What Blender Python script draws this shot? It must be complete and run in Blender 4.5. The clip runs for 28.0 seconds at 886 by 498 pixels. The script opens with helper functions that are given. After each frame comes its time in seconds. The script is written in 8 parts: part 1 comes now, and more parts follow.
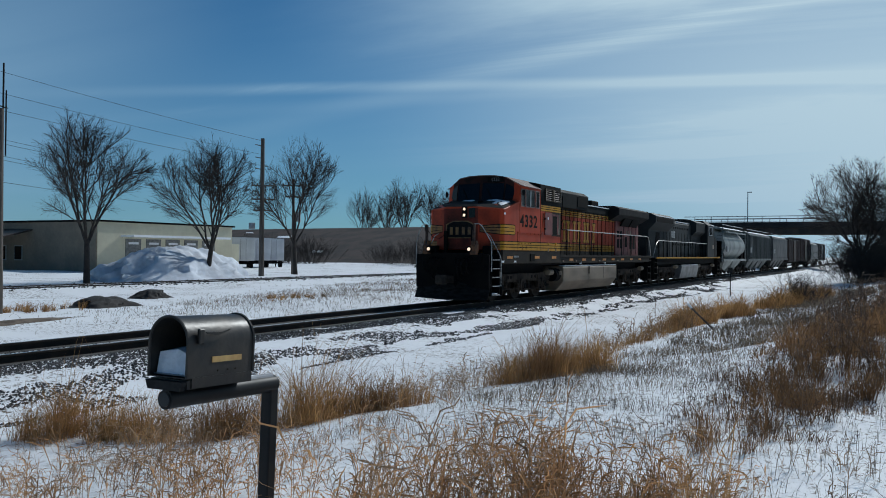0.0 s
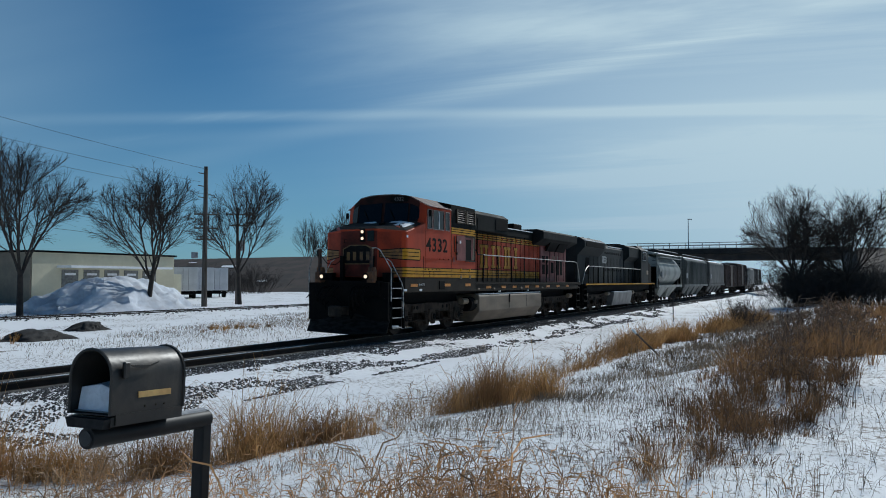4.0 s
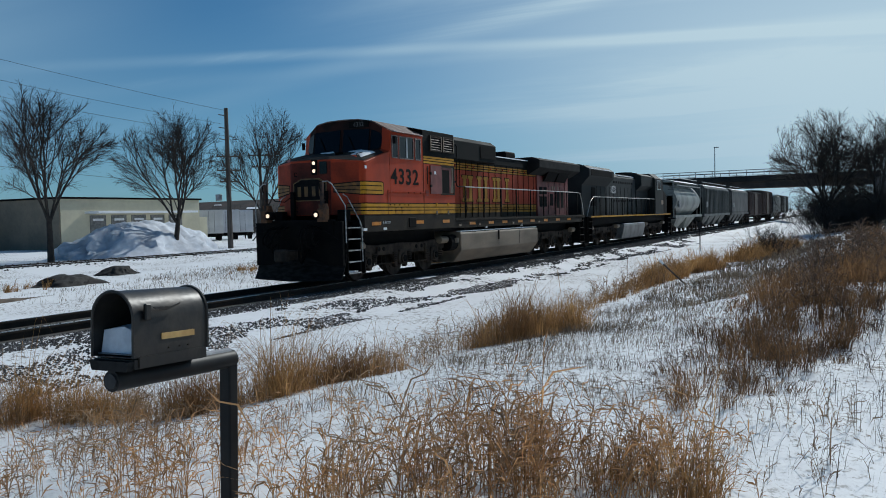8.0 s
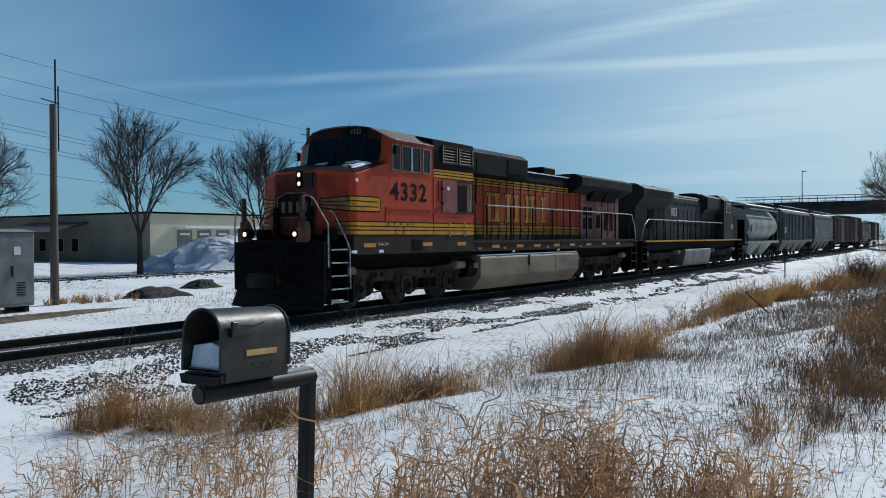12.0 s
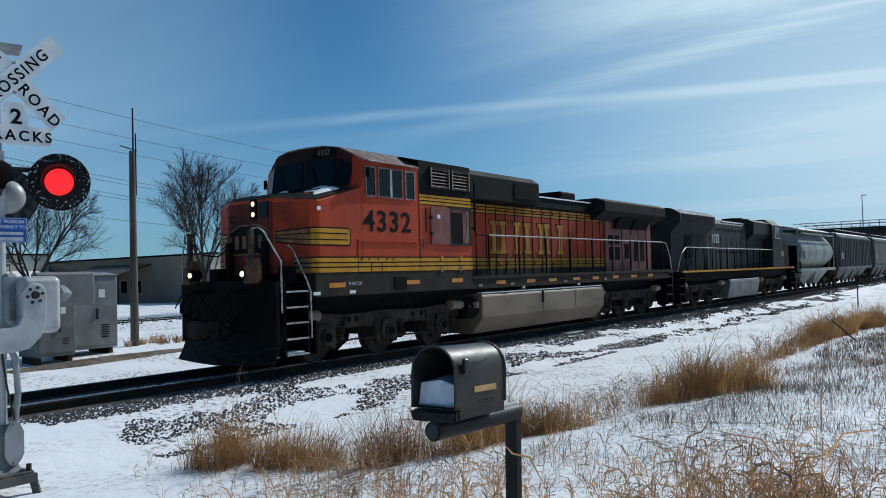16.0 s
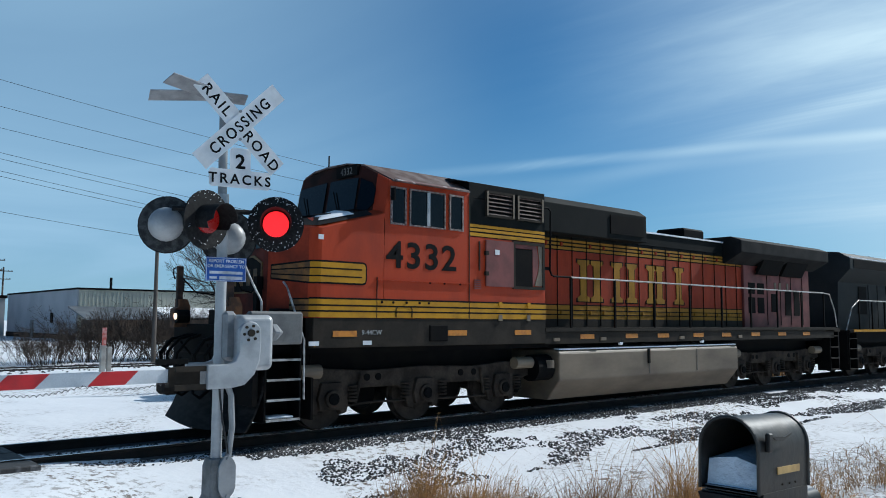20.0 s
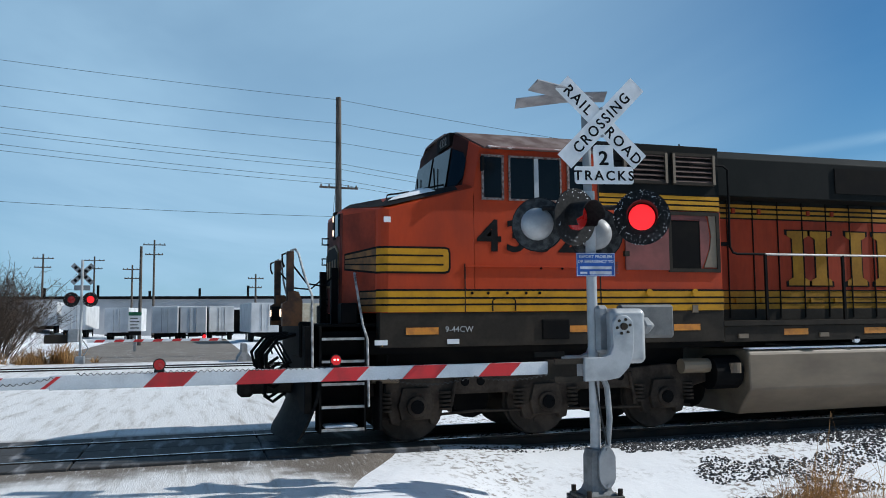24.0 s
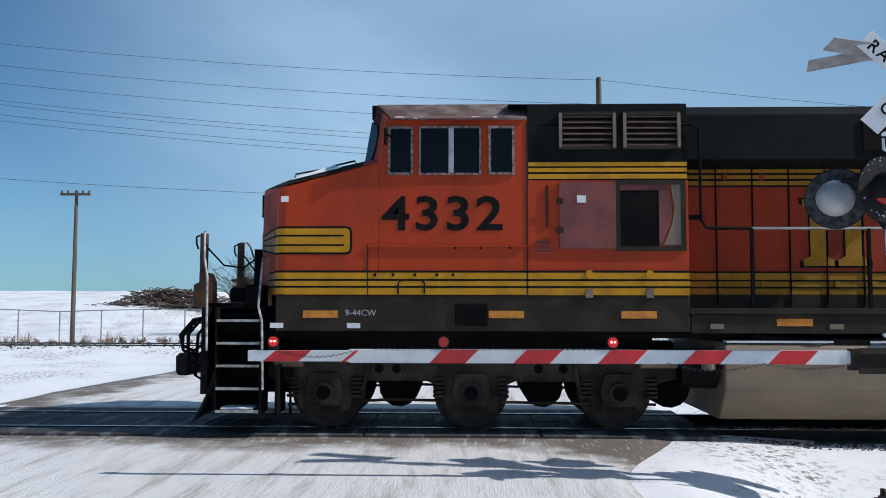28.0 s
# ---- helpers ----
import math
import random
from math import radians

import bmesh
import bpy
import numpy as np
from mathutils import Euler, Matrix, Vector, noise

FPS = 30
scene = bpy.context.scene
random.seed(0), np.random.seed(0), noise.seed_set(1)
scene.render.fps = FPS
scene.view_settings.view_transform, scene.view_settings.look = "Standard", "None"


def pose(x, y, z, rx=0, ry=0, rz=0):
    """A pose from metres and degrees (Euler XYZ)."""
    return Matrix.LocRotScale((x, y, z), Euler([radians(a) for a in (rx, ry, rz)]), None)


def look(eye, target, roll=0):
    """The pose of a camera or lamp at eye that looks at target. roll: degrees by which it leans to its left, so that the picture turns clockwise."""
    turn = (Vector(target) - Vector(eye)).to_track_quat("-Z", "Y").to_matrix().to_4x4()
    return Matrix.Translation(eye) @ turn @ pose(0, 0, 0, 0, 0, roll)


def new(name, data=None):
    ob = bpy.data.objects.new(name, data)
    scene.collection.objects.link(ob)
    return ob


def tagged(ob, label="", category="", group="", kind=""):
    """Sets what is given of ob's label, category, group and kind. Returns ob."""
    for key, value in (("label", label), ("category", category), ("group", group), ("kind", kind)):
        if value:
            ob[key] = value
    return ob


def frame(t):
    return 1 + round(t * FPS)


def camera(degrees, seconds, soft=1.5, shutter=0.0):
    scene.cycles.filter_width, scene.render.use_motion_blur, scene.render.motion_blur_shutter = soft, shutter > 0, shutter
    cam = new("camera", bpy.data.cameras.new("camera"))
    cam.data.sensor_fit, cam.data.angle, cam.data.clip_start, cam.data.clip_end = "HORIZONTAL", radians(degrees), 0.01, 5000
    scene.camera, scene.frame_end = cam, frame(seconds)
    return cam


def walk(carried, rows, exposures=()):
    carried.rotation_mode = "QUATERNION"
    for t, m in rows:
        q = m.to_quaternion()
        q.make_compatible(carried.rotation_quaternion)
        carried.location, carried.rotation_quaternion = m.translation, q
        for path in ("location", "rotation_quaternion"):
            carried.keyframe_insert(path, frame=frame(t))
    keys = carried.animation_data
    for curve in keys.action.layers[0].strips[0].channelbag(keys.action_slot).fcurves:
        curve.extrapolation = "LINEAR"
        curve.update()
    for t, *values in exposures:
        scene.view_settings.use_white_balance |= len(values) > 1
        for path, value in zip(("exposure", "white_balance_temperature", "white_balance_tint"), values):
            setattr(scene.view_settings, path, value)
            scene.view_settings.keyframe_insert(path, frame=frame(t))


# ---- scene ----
cam = camera(57.99, 28.0, soft=0.95)
# seconds, place, yaw, pitch, roll
PATH = [
    (0.0, 0.461, -13.827, 1.817, -60.50, 0.22, 0.65),
    (0.5, 0.552, -13.825, 1.823, -61.97, 2.91, 0.72),
    (1.0, 0.547, -13.736, 1.807, -64.17, 2.56, 1.23),
    (1.5, 0.568, -13.738, 1.801, -64.75, 3.94, 1.00),
    (2.0, 0.542, -13.759, 1.802, -62.57, 3.43, 1.48),
    (2.5, 0.585, -13.718, 1.800, -64.41, 1.83, -1.07),
    (4.5, 0.562, -13.835, 1.810, -64.22, 2.35, 0.37),
    (5.0, 0.601, -13.851, 1.802, -64.13, 2.12, 0.11),
    (5.5, 0.611, -13.798, 1.810, -60.51, 1.11, -0.86),
    (6.0, 0.608, -13.744, 1.802, -61.96, 1.12, -0.56),
    (6.5, 0.636, -13.733, 1.804, -61.39, 1.92, 0.10),
    (7.0, 0.637, -13.767, 1.809, -63.16, 0.07, -0.01),
    (7.5, 0.672, -13.740, 1.803, -61.73, -1.20, -1.23),
    (8.0, 0.677, -13.741, 1.791, -62.51, -2.29, -1.39),
    (8.5, 0.680, -13.732, 1.793, -61.36, -3.64, -0.68),
    (9.0, 0.643, -13.780, 1.795, -58.96, -3.08, -1.73),
    (9.5, 0.668, -13.741, 1.789, -59.71, -3.19, -1.77),
    (10.0, 0.624, -13.786, 1.795, -56.88, -3.08, -0.95),
    (10.5, 0.618, -13.784, 1.793, -57.10, -4.57, 0.26),
    (11.0, 0.596, -13.799, 1.806, -58.70, -3.58, -0.13),
    (11.5, 0.659, -13.738, 1.798, -58.17, -2.68, -0.82),
    (12.0, 0.612, -13.776, 1.821, -57.16, -0.79, -0.28),
    (12.5, 0.622, -13.814, 1.839, -57.73, 0.89, -0.70),
    (14.5, 0.596, -13.710, 1.865, -54.01, 2.73, -0.57),
    (15.0, 0.498, -13.550, 1.827, -54.07, 2.60, -0.19),
    (15.5, 0.406, -13.334, 1.870, -52.78, 3.56, -1.16),
    (16.0, 0.153, -13.188, 1.840, -53.82, 1.73, -1.56),
    (16.5, 0.173, -13.046, 1.839, -50.63, 2.84, -1.49),
    (17.0, 0.271, -12.926, 1.845, -46.48, 5.28, -2.19),
    (17.5, 0.287, -12.768, 1.839, -45.29, 4.35, 0.04),
    (18.0, 0.137, -12.708, 1.845, -46.19, 2.87, -1.51),
    (18.5, 0.161, -12.651, 1.854, -43.11, 6.01, -0.27),
    (19.0, 0.232, -12.615, 1.841, -42.40, 5.98, 0.22),
    (19.5, 0.210, -12.618, 1.846, -42.18, 5.34, 0.53),
    (20.0, 0.176, -12.642, 1.863, -41.50, 5.18, 0.29),
    (20.5, 0.126, -12.653, 1.866, -39.36, 5.41, -0.78),
    (21.0, 0.108, -12.660, 1.879, -37.31, 5.23, -0.88),
    (21.5, 0.073, -12.703, 1.872, -32.76, 5.16, -0.94),
    (22.0, 0.016, -12.726, 1.849, -25.83, 3.90, -1.03),
    (22.5, -0.016, -12.742, 1.845, -22.42, 5.04, -0.27),
    (24.5, -0.079, -12.536, 1.856, -15.67, 4.64, -0.65),
    (25.0, -0.093, -12.540, 1.846, -14.13, 4.63, -0.33),
    (25.5, -0.123, -12.586, 1.852, -11.35, 4.52, -0.80),
    (26.0, -0.140, -12.564, 1.854, -8.77, 4.28, -0.86),
    (26.5, -0.163, -12.458, 1.875, -5.30, 4.00, 1.08),
    (27.0, -0.244, -12.611, 1.838, -5.88, 5.21, -0.36),
    (27.5, -0.288, -12.460, 1.814, -2.91, 3.44, -0.79),
    (28.0, -0.228, -12.487, 1.833, 1.48, 3.72, 0.09),
]


def carried_pose(x, y, z, yaw, pitch, roll):
    """Turned left by yaw from +y, up by pitch, leaning to its left by roll."""
    return pose(x, y, z, 0, 0, yaw) @ pose(0, 0, 0, 90 + pitch) @ pose(0, 0, 0, 0, 0, roll)


EXPOSURES = [(0.0, -0.88, 5780, 6), (8.0, -0.80, 5920, 6), (12.0, -0.68, 5920, 7), (17.0, -0.54, 5820, 6), (20.0, -0.40, 5820, 6), (22.0, -0.38, 5860, 7), (25.0, -0.27, 6060, 9), (28.0, -0.28, 6080, 12)]
walk(cam, [(t, carried_pose(*p)) for t, *p in PATH], EXPOSURES)

# distance of the train's first axle along the line, every half second
TRAIN_X = [27.204, 26.809, 26.407, 25.998, 25.583, 25.159, 24.731, 24.299, 23.863, 23.425, 22.970, 22.505, 22.030, 21.551, 21.067, 20.576, 20.082, 19.586, 19.095, 18.614, 18.145, 17.680, 17.213, 16.739, 16.257, 15.774, 15.290, 14.807, 14.324, 13.842, 13.351, 12.848, 12.333, 11.808, 11.273, 10.730, 10.171, 9.596, 9.014, 8.428, 7.837, 7.240, 6.637, 6.032, 5.424, 4.815, 4.204, 3.594, 2.983, 2.371, 1.744, 1.103, 0.452, -0.207, -0.878, -1.536, -2.195]

TRACK_2 = 21.4                       # second line
ROAD_L, ROAD_R = -9.0, 3.3           # edges of the crossing road
TRAIL_1 = (0.1923, 0.0742, -0.9785)
TRAIL_2 = (0.2955, -0.1134, -0.9486)
TRAIL_3 = (0.2019, 0.0279, -0.9790)


# ---- world, sun ----
SUN_EL, SUN_AZ = 38.0, 99.2          # degrees; azimuth clockwise from +y
sun_way = Vector((math.sin(radians(SUN_AZ)) * math.cos(radians(SUN_EL)),
                  math.cos(radians(SUN_AZ)) * math.cos(radians(SUN_EL)), math.sin(radians(SUN_EL))))
sun = new("sun", bpy.data.lights.new("sun", "SUN"))
sun.data.energy, sun.data.angle, sun.data.color = 5.0, radians(0.55), (1.0, 0.95, 0.87)
sun.matrix_world = look(sun_way * 60, (0, 0, 0))


def make_world():
    w = bpy.data.worlds.new("winter_sky")
    scene.world = w
    w.use_nodes = True
    nt = w.node_tree
    N, L = nt.nodes, nt.links
    N.clear()
    out, bg = N.new("ShaderNodeOutputWorld"), N.new("ShaderNodeBackground")
    bg.inputs["Strength"].default_value = 0.074
    L.new(bg.outputs[0], out.inputs[0])
    sky = N.new("ShaderNodeTexSky")
    sky.sky_type, sky.sun_disc = "NISHITA", False
    sky.sun_elevation, sky.sun_rotation = radians(SUN_EL), radians(SUN_AZ)
    sky.altitude, sky.air_density, sky.dust_density, sky.ozone_density = 200, 1.0, 0.15, 3.0
    tc = N.new("ShaderNodeTexCoord")
    sep = N.new("ShaderNodeSeparateXYZ")
    L.new(tc.outputs["Generated"], sep.inputs[0])

    def m(op, a, b=None, clamp=False):
        n = N.new("ShaderNodeMath")
        n.operation, n.use_clamp = op, clamp
        for i, v in enumerate((a, b)):
            if v is None:
                continue
            if isinstance(v, (int, float)):
                n.inputs[i].default_value = v
            else:
                L.new(v, n.inputs[i])
        return n.outputs[0]

    def ramp(v, lo, hi):
        n = N.new("ShaderNodeMapRange")
        n.interpolation_type = "SMOOTHSTEP"
        n.inputs["From Min"].default_value, n.inputs["From Max"].default_value = lo, hi
        L.new(v, n.inputs["Value"])
        return n.outputs[0]

    # the layer of high thin cloud lies on a plane overhead
    up = m("ADD", m("MAXIMUM", sep.outputs[2], 0.0), 0.06)
    px, py = m("DIVIDE", sep.outputs[0], up), m("DIVIDE", sep.outputs[1], up)
    com = N.new("ShaderNodeCombineXYZ")
    L.new(px, com.inputs[0]), L.new(py, com.inputs[1])

    def cloud(turn, sx, sy, detail, rough, dist, lo, hi):
        mp = N.new("ShaderNodeMapping")
        mp.inputs["Rotation"].default_value = (0, 0, radians(turn))
        mp.inputs["Scale"].default_value = (sx, sy, 1)
        L.new(com.outputs[0], mp.inputs[0])
        n = N.new("ShaderNodeTexNoise")
        n.inputs["Scale"].default_value, n.inputs["Detail"].default_value = 1.0, detail
        n.inputs["Roughness"].default_value, n.inputs["Distortion"].default_value = rough, dist
        L.new(mp.outputs[0], n.inputs["Vector"])
        return ramp(n.outputs[0], lo, hi)

    veil = cloud(25, 0.55, 0.16, 7, 0.6, 0.5, 0.44, 0.72)
    streak = cloud(35, 1.3, 0.25, 8, 0.65, 0.9, 0.5, 0.8)
    # towards the sun the veil thickens
    dot = N.new("ShaderNodeVectorMath")
    dot.operation = "DOT_PRODUCT"
    dot.inputs[1].default_value = sun_way
    L.new(tc.outputs["Generated"], dot.inputs[0])
    near_sun = ramp(dot.outputs["Value"], 0.61, 0.94)
    low = ramp(sep.outputs[2], 0.36, 0.0)

    def trail(n, wide, noisy):
        d = N.new("ShaderNodeVectorMath")
        d.operation = "DOT_PRODUCT"
        d.inputs[1].default_value = n
        L.new(tc.outputs["Generated"], d.inputs[0])
        band = ramp(m("ABSOLUTE", d.outputs["Value"]), wide, 0.0)
        return m("MULTIPLY", m("MULTIPLY", band, noisy), ramp(dot.outputs["Value"], 0.30, 0.75))

    # a broad bank of cirrus over the second line
    side = N.new("ShaderNodeVectorMath")
    side.operation = "DOT_PRODUCT"
    side.inputs[1].default_value = (0.10, 0.872, 0.48)
    L.new(tc.outputs["Generated"], side.inputs[0])
    soft = cloud(-20, 0.30, 0.16, 6, 0.55, 0.8, 0.30, 0.72)
    bank = m("MULTIPLY", ramp(side.outputs["Value"], 0.76, 0.99), m("ADD", m("MULTIPLY", soft, 0.54), 0.48))
    t1 = trail(TRAIL_1, 0.010, m("ADD", streak, 0.55))
    t2 = trail(TRAIL_2, 0.020, m("ADD", streak, 0.25))
    t3 = trail(TRAIL_3, 0.012, m("ADD", streak, 0.2))
    cover = m("ADD", m("MULTIPLY", veil, m("ADD", m("MULTIPLY", near_sun, 0.75), 0.04)), m("MULTIPLY", streak, m("ADD", m("MULTIPLY", near_sun, 0.22), 0.02)))
    cover = m("ADD", cover, m("MULTIPLY", m("ADD", m("ADD", t1, t2), t3), 0.55))
    cover = m("ADD", m("ADD", cover, bank), m("MULTIPLY", low, m("ADD", m("MULTIPLY", near_sun, 0.50), 0.38)))
    cover = m("MINIMUM", m("ADD", cover, m("MULTIPLY", near_sun, 0.50)), 0.97)
    glow = N.new("ShaderNodeMix")
    glow.data_type = "RGBA"
    glow.inputs["A"].default_value, glow.inputs["B"].default_value = (6.8, 10.1, 12.7, 1), (13.4, 15.8, 16.4, 1)
    L.new(near_sun, glow.inputs["Factor"])
    mix = N.new("ShaderNodeMix")
    mix.data_type = "RGBA"
    L.new(cover, mix.inputs["Factor"])
    tone = N.new("ShaderNodeMix")
    tone.data_type, tone.blend_type = "RGBA", "MULTIPLY"
    tone.inputs["Factor"].default_value, tone.inputs["B"].default_value = 1.0, (0.45, 0.93, 1.17, 1)
    L.new(sky.outputs[0], tone.inputs["A"])
    L.new(tone.outputs["Result"], mix.inputs["A"])
    L.new(glow.outputs["Result"], mix.inputs["B"])
    L.new(mix.outputs["Result"], bg.inputs["Color"])


make_world()


# ---- materials ----
MATS = {}


def mat(name, base, other=None, scale=6.0, rough=0.6, metal=0.0, bump=0.0, bscale=60.0, grain=0.12, spread=(0.42, 0.62),
        stretch=(1, 1, 1), glow=None, spec=0.5, island=0.0):
    """Two scales of variation: stains that mix base with other, and a fine grain; bump from the grain."""
    if name in MATS:
        return MATS[name]
    ma = bpy.data.materials.new(name)
    ma.use_nodes = True
    nt = ma.node_tree
    N, L = nt.nodes, nt.links
    b = N["Principled BSDF"]
    b.inputs["Metallic"].default_value = metal
    b.inputs["Specular IOR Level"].default_value = spec
    other = other or tuple(c * 0.6 for c in base)
    tc = N.new("ShaderNodeTexCoord")
    mp = N.new("ShaderNodeMapping")
    mp.inputs["Scale"].default_value = stretch
    L.new(tc.outputs["Object"], mp.inputs[0])
    big, fine = N.new("ShaderNodeTexNoise"), N.new("ShaderNodeTexNoise")
    for n, s, d in ((big, scale, 5), (fine, bscale, 3)):
        n.inputs["Scale"].default_value, n.inputs["Detail"].default_value = s, d
        L.new(mp.outputs[0], n.inputs["Vector"])
    r = N.new("ShaderNodeMapRange")
    r.inputs["From Min"].default_value, r.inputs["From Max"].default_value = spread
    L.new(big.outputs[0], r.inputs["Value"])
    mx = N.new("ShaderNodeMix")
    mx.data_type = "RGBA"
    mx.inputs["A"].default_value, mx.inputs["B"].default_value = (*base, 1), (*other, 1)
    L.new(r.outputs[0], mx.inputs["Factor"])
    hs = N.new("ShaderNodeHueSaturation")
    L.new(mx.outputs["Result"], hs.inputs["Color"])
    v = N.new("ShaderNodeMapRange")
    v.inputs["To Min"].default_value, v.inputs["To Max"].default_value = 1 - grain * 1.6, 1 + grain * 1.6
    L.new(fine.outputs[0], v.inputs["Value"])
    val = v.outputs[0]
    if island:
        ge, q, pr = N.new("ShaderNodeNewGeometry"), N.new("ShaderNodeMapRange"), N.new("ShaderNodeMath")
        q.inputs["To Min"].default_value, q.inputs["To Max"].default_value = 1 - island, 1 + island
        L.new(ge.outputs["Random Per Island"], q.inputs["Value"])
        pr.operation = "MULTIPLY"
        L.new(val, pr.inputs[0]), L.new(q.outputs[0], pr.inputs[1])
        val = pr.outputs[0]
    L.new(val, hs.inputs["Value"])
    L.new(hs.outputs[0], b.inputs["Base Color"])
    rr = N.new("ShaderNodeMapRange")
    rr.inputs["To Min"].default_value, rr.inputs["To Max"].default_value = max(rough - 0.12, 0.03), min(rough + 0.15, 1)
    L.new(big.outputs[0], rr.inputs["Value"])
    L.new(rr.outputs[0], b.inputs["Roughness"])
    if bump:
        bp = N.new("ShaderNodeBump")
        bp.inputs["Strength"].default_value, bp.inputs["Distance"].default_value = min(bump, 1), 0.02
        L.new(fine.outputs[0], bp.inputs["Height"])
        L.new(bp.outputs[0], b.inputs["Normal"])
    if glow:
        b.inputs["Emission Color"].default_value, b.inputs["Emission Strength"].default_value = (*glow[:3], 1), glow[3]
    MATS[name] = ma
    return ma


def glass(name, tint=(0.02, 0.025, 0.03), rough=0.05):
    ma = mat(name, tint, tint, rough=rough, grain=0.02, spec=0.22)
    return ma


ORANGE = mat("orange_paint", (0.42, 0.042, 0.0055), (0.24, 0.029, 0.009), 1.6, 0.5, spec=0.28, bump=0.03, grain=0.06, bscale=25, stretch=(1, 1, 0.35), spread=(0.45, 0.8))
PINK = mat("faded_paint", (0.20, 0.050, 0.042), (0.12, 0.032, 0.028), 2.0, 0.6, grain=0.08, bscale=20)
YELLOW = mat("yellow_paint", (0.54, 0.26, 0.007), (0.35, 0.165, 0.010), 2.5, 0.5, spec=0.25, grain=0.08, bscale=25, spread=(0.48, 0.75))
GREENBLACK = mat("dark_green_paint", (0.006, 0.008, 0.008), (0.012, 0.013, 0.0125), 1.2, 0.75, spec=0.10, grain=0.1, bscale=14)
BLACK = mat("black_paint", (0.004, 0.004, 0.0045), (0.009, 0.008, 0.007), 2.0, 0.75, spec=0.08, grain=0.12, bscale=18)
SILL = mat("grimy_frame_paint", (0.027, 0.0225, 0.018), (0.042, 0.034, 0.026), 2.0, 0.75, spec=0.12, grain=0.15, bscale=22)
TRUCKS = mat("grimy_truck_steel", (0.034, 0.027, 0.022), (0.070, 0.054, 0.042), 3.0, 0.9, spec=0.08, bump=0.25, grain=0.2, bscale=26)
TANK = mat("dusty_tank_paint", (0.215, 0.162, 0.108), (0.12, 0.087, 0.058), 1.1, 0.55, grain=0.08, bscale=12, stretch=(0.5, 1, 1.4), spread=(0.4, 0.7))
STEEL = mat("bare_steel", (0.42, 0.41, 0.40), (0.25, 0.22, 0.19), 5.0, 0.32, metal=0.8, grain=0.1)
RAILSTEEL = mat("rail_steel", (0.018, 0.016, 0.014), (0.035, 0.026, 0.020), 2.0, 0.75, spec=0.2, grain=0.2)
RAILTOP = mat("polished_rail_head", (0.55, 0.54, 0.53), (0.38, 0.35, 0.33), 2.0, 0.25, metal=0.9)
GALV = mat("galvanised_metal", (0.30, 0.31, 0.32), (0.20, 0.21, 0.22), 3.0, 0.45, metal=0.35, grain=0.07, bscale=30)
SILVER = mat("aluminium_paint", (0.43, 0.44, 0.45), (0.32, 0.33, 0.34), 4.0, 0.42, metal=0.2, grain=0.05)
WHITE = mat("white_reflective_sheet", (0.80, 0.81, 0.82), (0.70, 0.71, 0.72), 5.0, 0.5, grain=0.03)
LETTER = mat("black_lettering", (0.007, 0.007, 0.0075), (0.012, 0.012, 0.012), 8, 0.8, spec=0.1)
REDBAND = mat("red_reflective_sheet", (0.55, 0.018, 0.022), (0.42, 0.02, 0.022), 6, 0.4, grain=0.04)
BLUESIGN = mat("blue_sign_sheet", (0.015, 0.10, 0.42), (0.012, 0.08, 0.34), 6, 0.45)
LAMPBLACK = mat("lamp_black", (0.008, 0.008, 0.009), (0.02, 0.02, 0.02), 25, 0.7, spec=0.2, bump=0.1)
LENS_LIT = mat("lit_red_lens", (0.6, 0.01, 0.01), (0.6, 0.01, 0.01), rough=0.3, glow=(1.0, 0.015, 0.02, 1.5))
LENS_GATE = mat("gate_lamp_lens", (0.40, 0.010, 0.012), (0.30, 0.008, 0.008), 14, 0.2, glow=(0.9, 0.012, 0.015, 0.35))
LENS_DARK = mat("unlit_red_lens", (0.28, 0.010, 0.012), (0.20, 0.008, 0.008), 14, 0.25, glow=(0.8, 0.03, 0.02, 0.10))
HEADLAMP = mat("lit_headlamp", (0.9, 0.8, 0.6), (0.9, 0.8, 0.6), rough=0.2, glow=(1.0, 0.66, 0.42, 2.2))
GLASS = glass("dark_window_glass", (0.003, 0.004, 0.005), 0.06)
SNOW = mat("snow", (0.88, 0.885, 0.89), (0.80, 0.81, 0.82), 0.9, 0.65, bump=0.35, bscale=9, grain=0.03, spec=0.25)
WOODPOLE = mat("weathered_pole_wood", (0.115, 0.096, 0.08), (0.06, 0.047, 0.037), 1.2, 0.85, bump=0.3, bscale=30, stretch=(6, 6, 0.5))
BARK = mat("winter_bark", (0.026, 0.021, 0.018), (0.048, 0.038, 0.031), 3.0, 0.9, bump=0.3, bscale=30)
TWIG = mat("winter_twigs", (0.030, 0.023, 0.020), (0.05, 0.037, 0.029), 1.5, 0.9)
GOLD = mat("dry_golden_grass", (0.46, 0.265, 0.100), (0.20, 0.108, 0.046), 0.9, 0.8, island=0.45, bscale=4)
STRAW = mat("dry_pale_stalks", (0.34, 0.225, 0.13), (0.13, 0.085, 0.055), 0.9, 0.85, island=0.5, bscale=4)


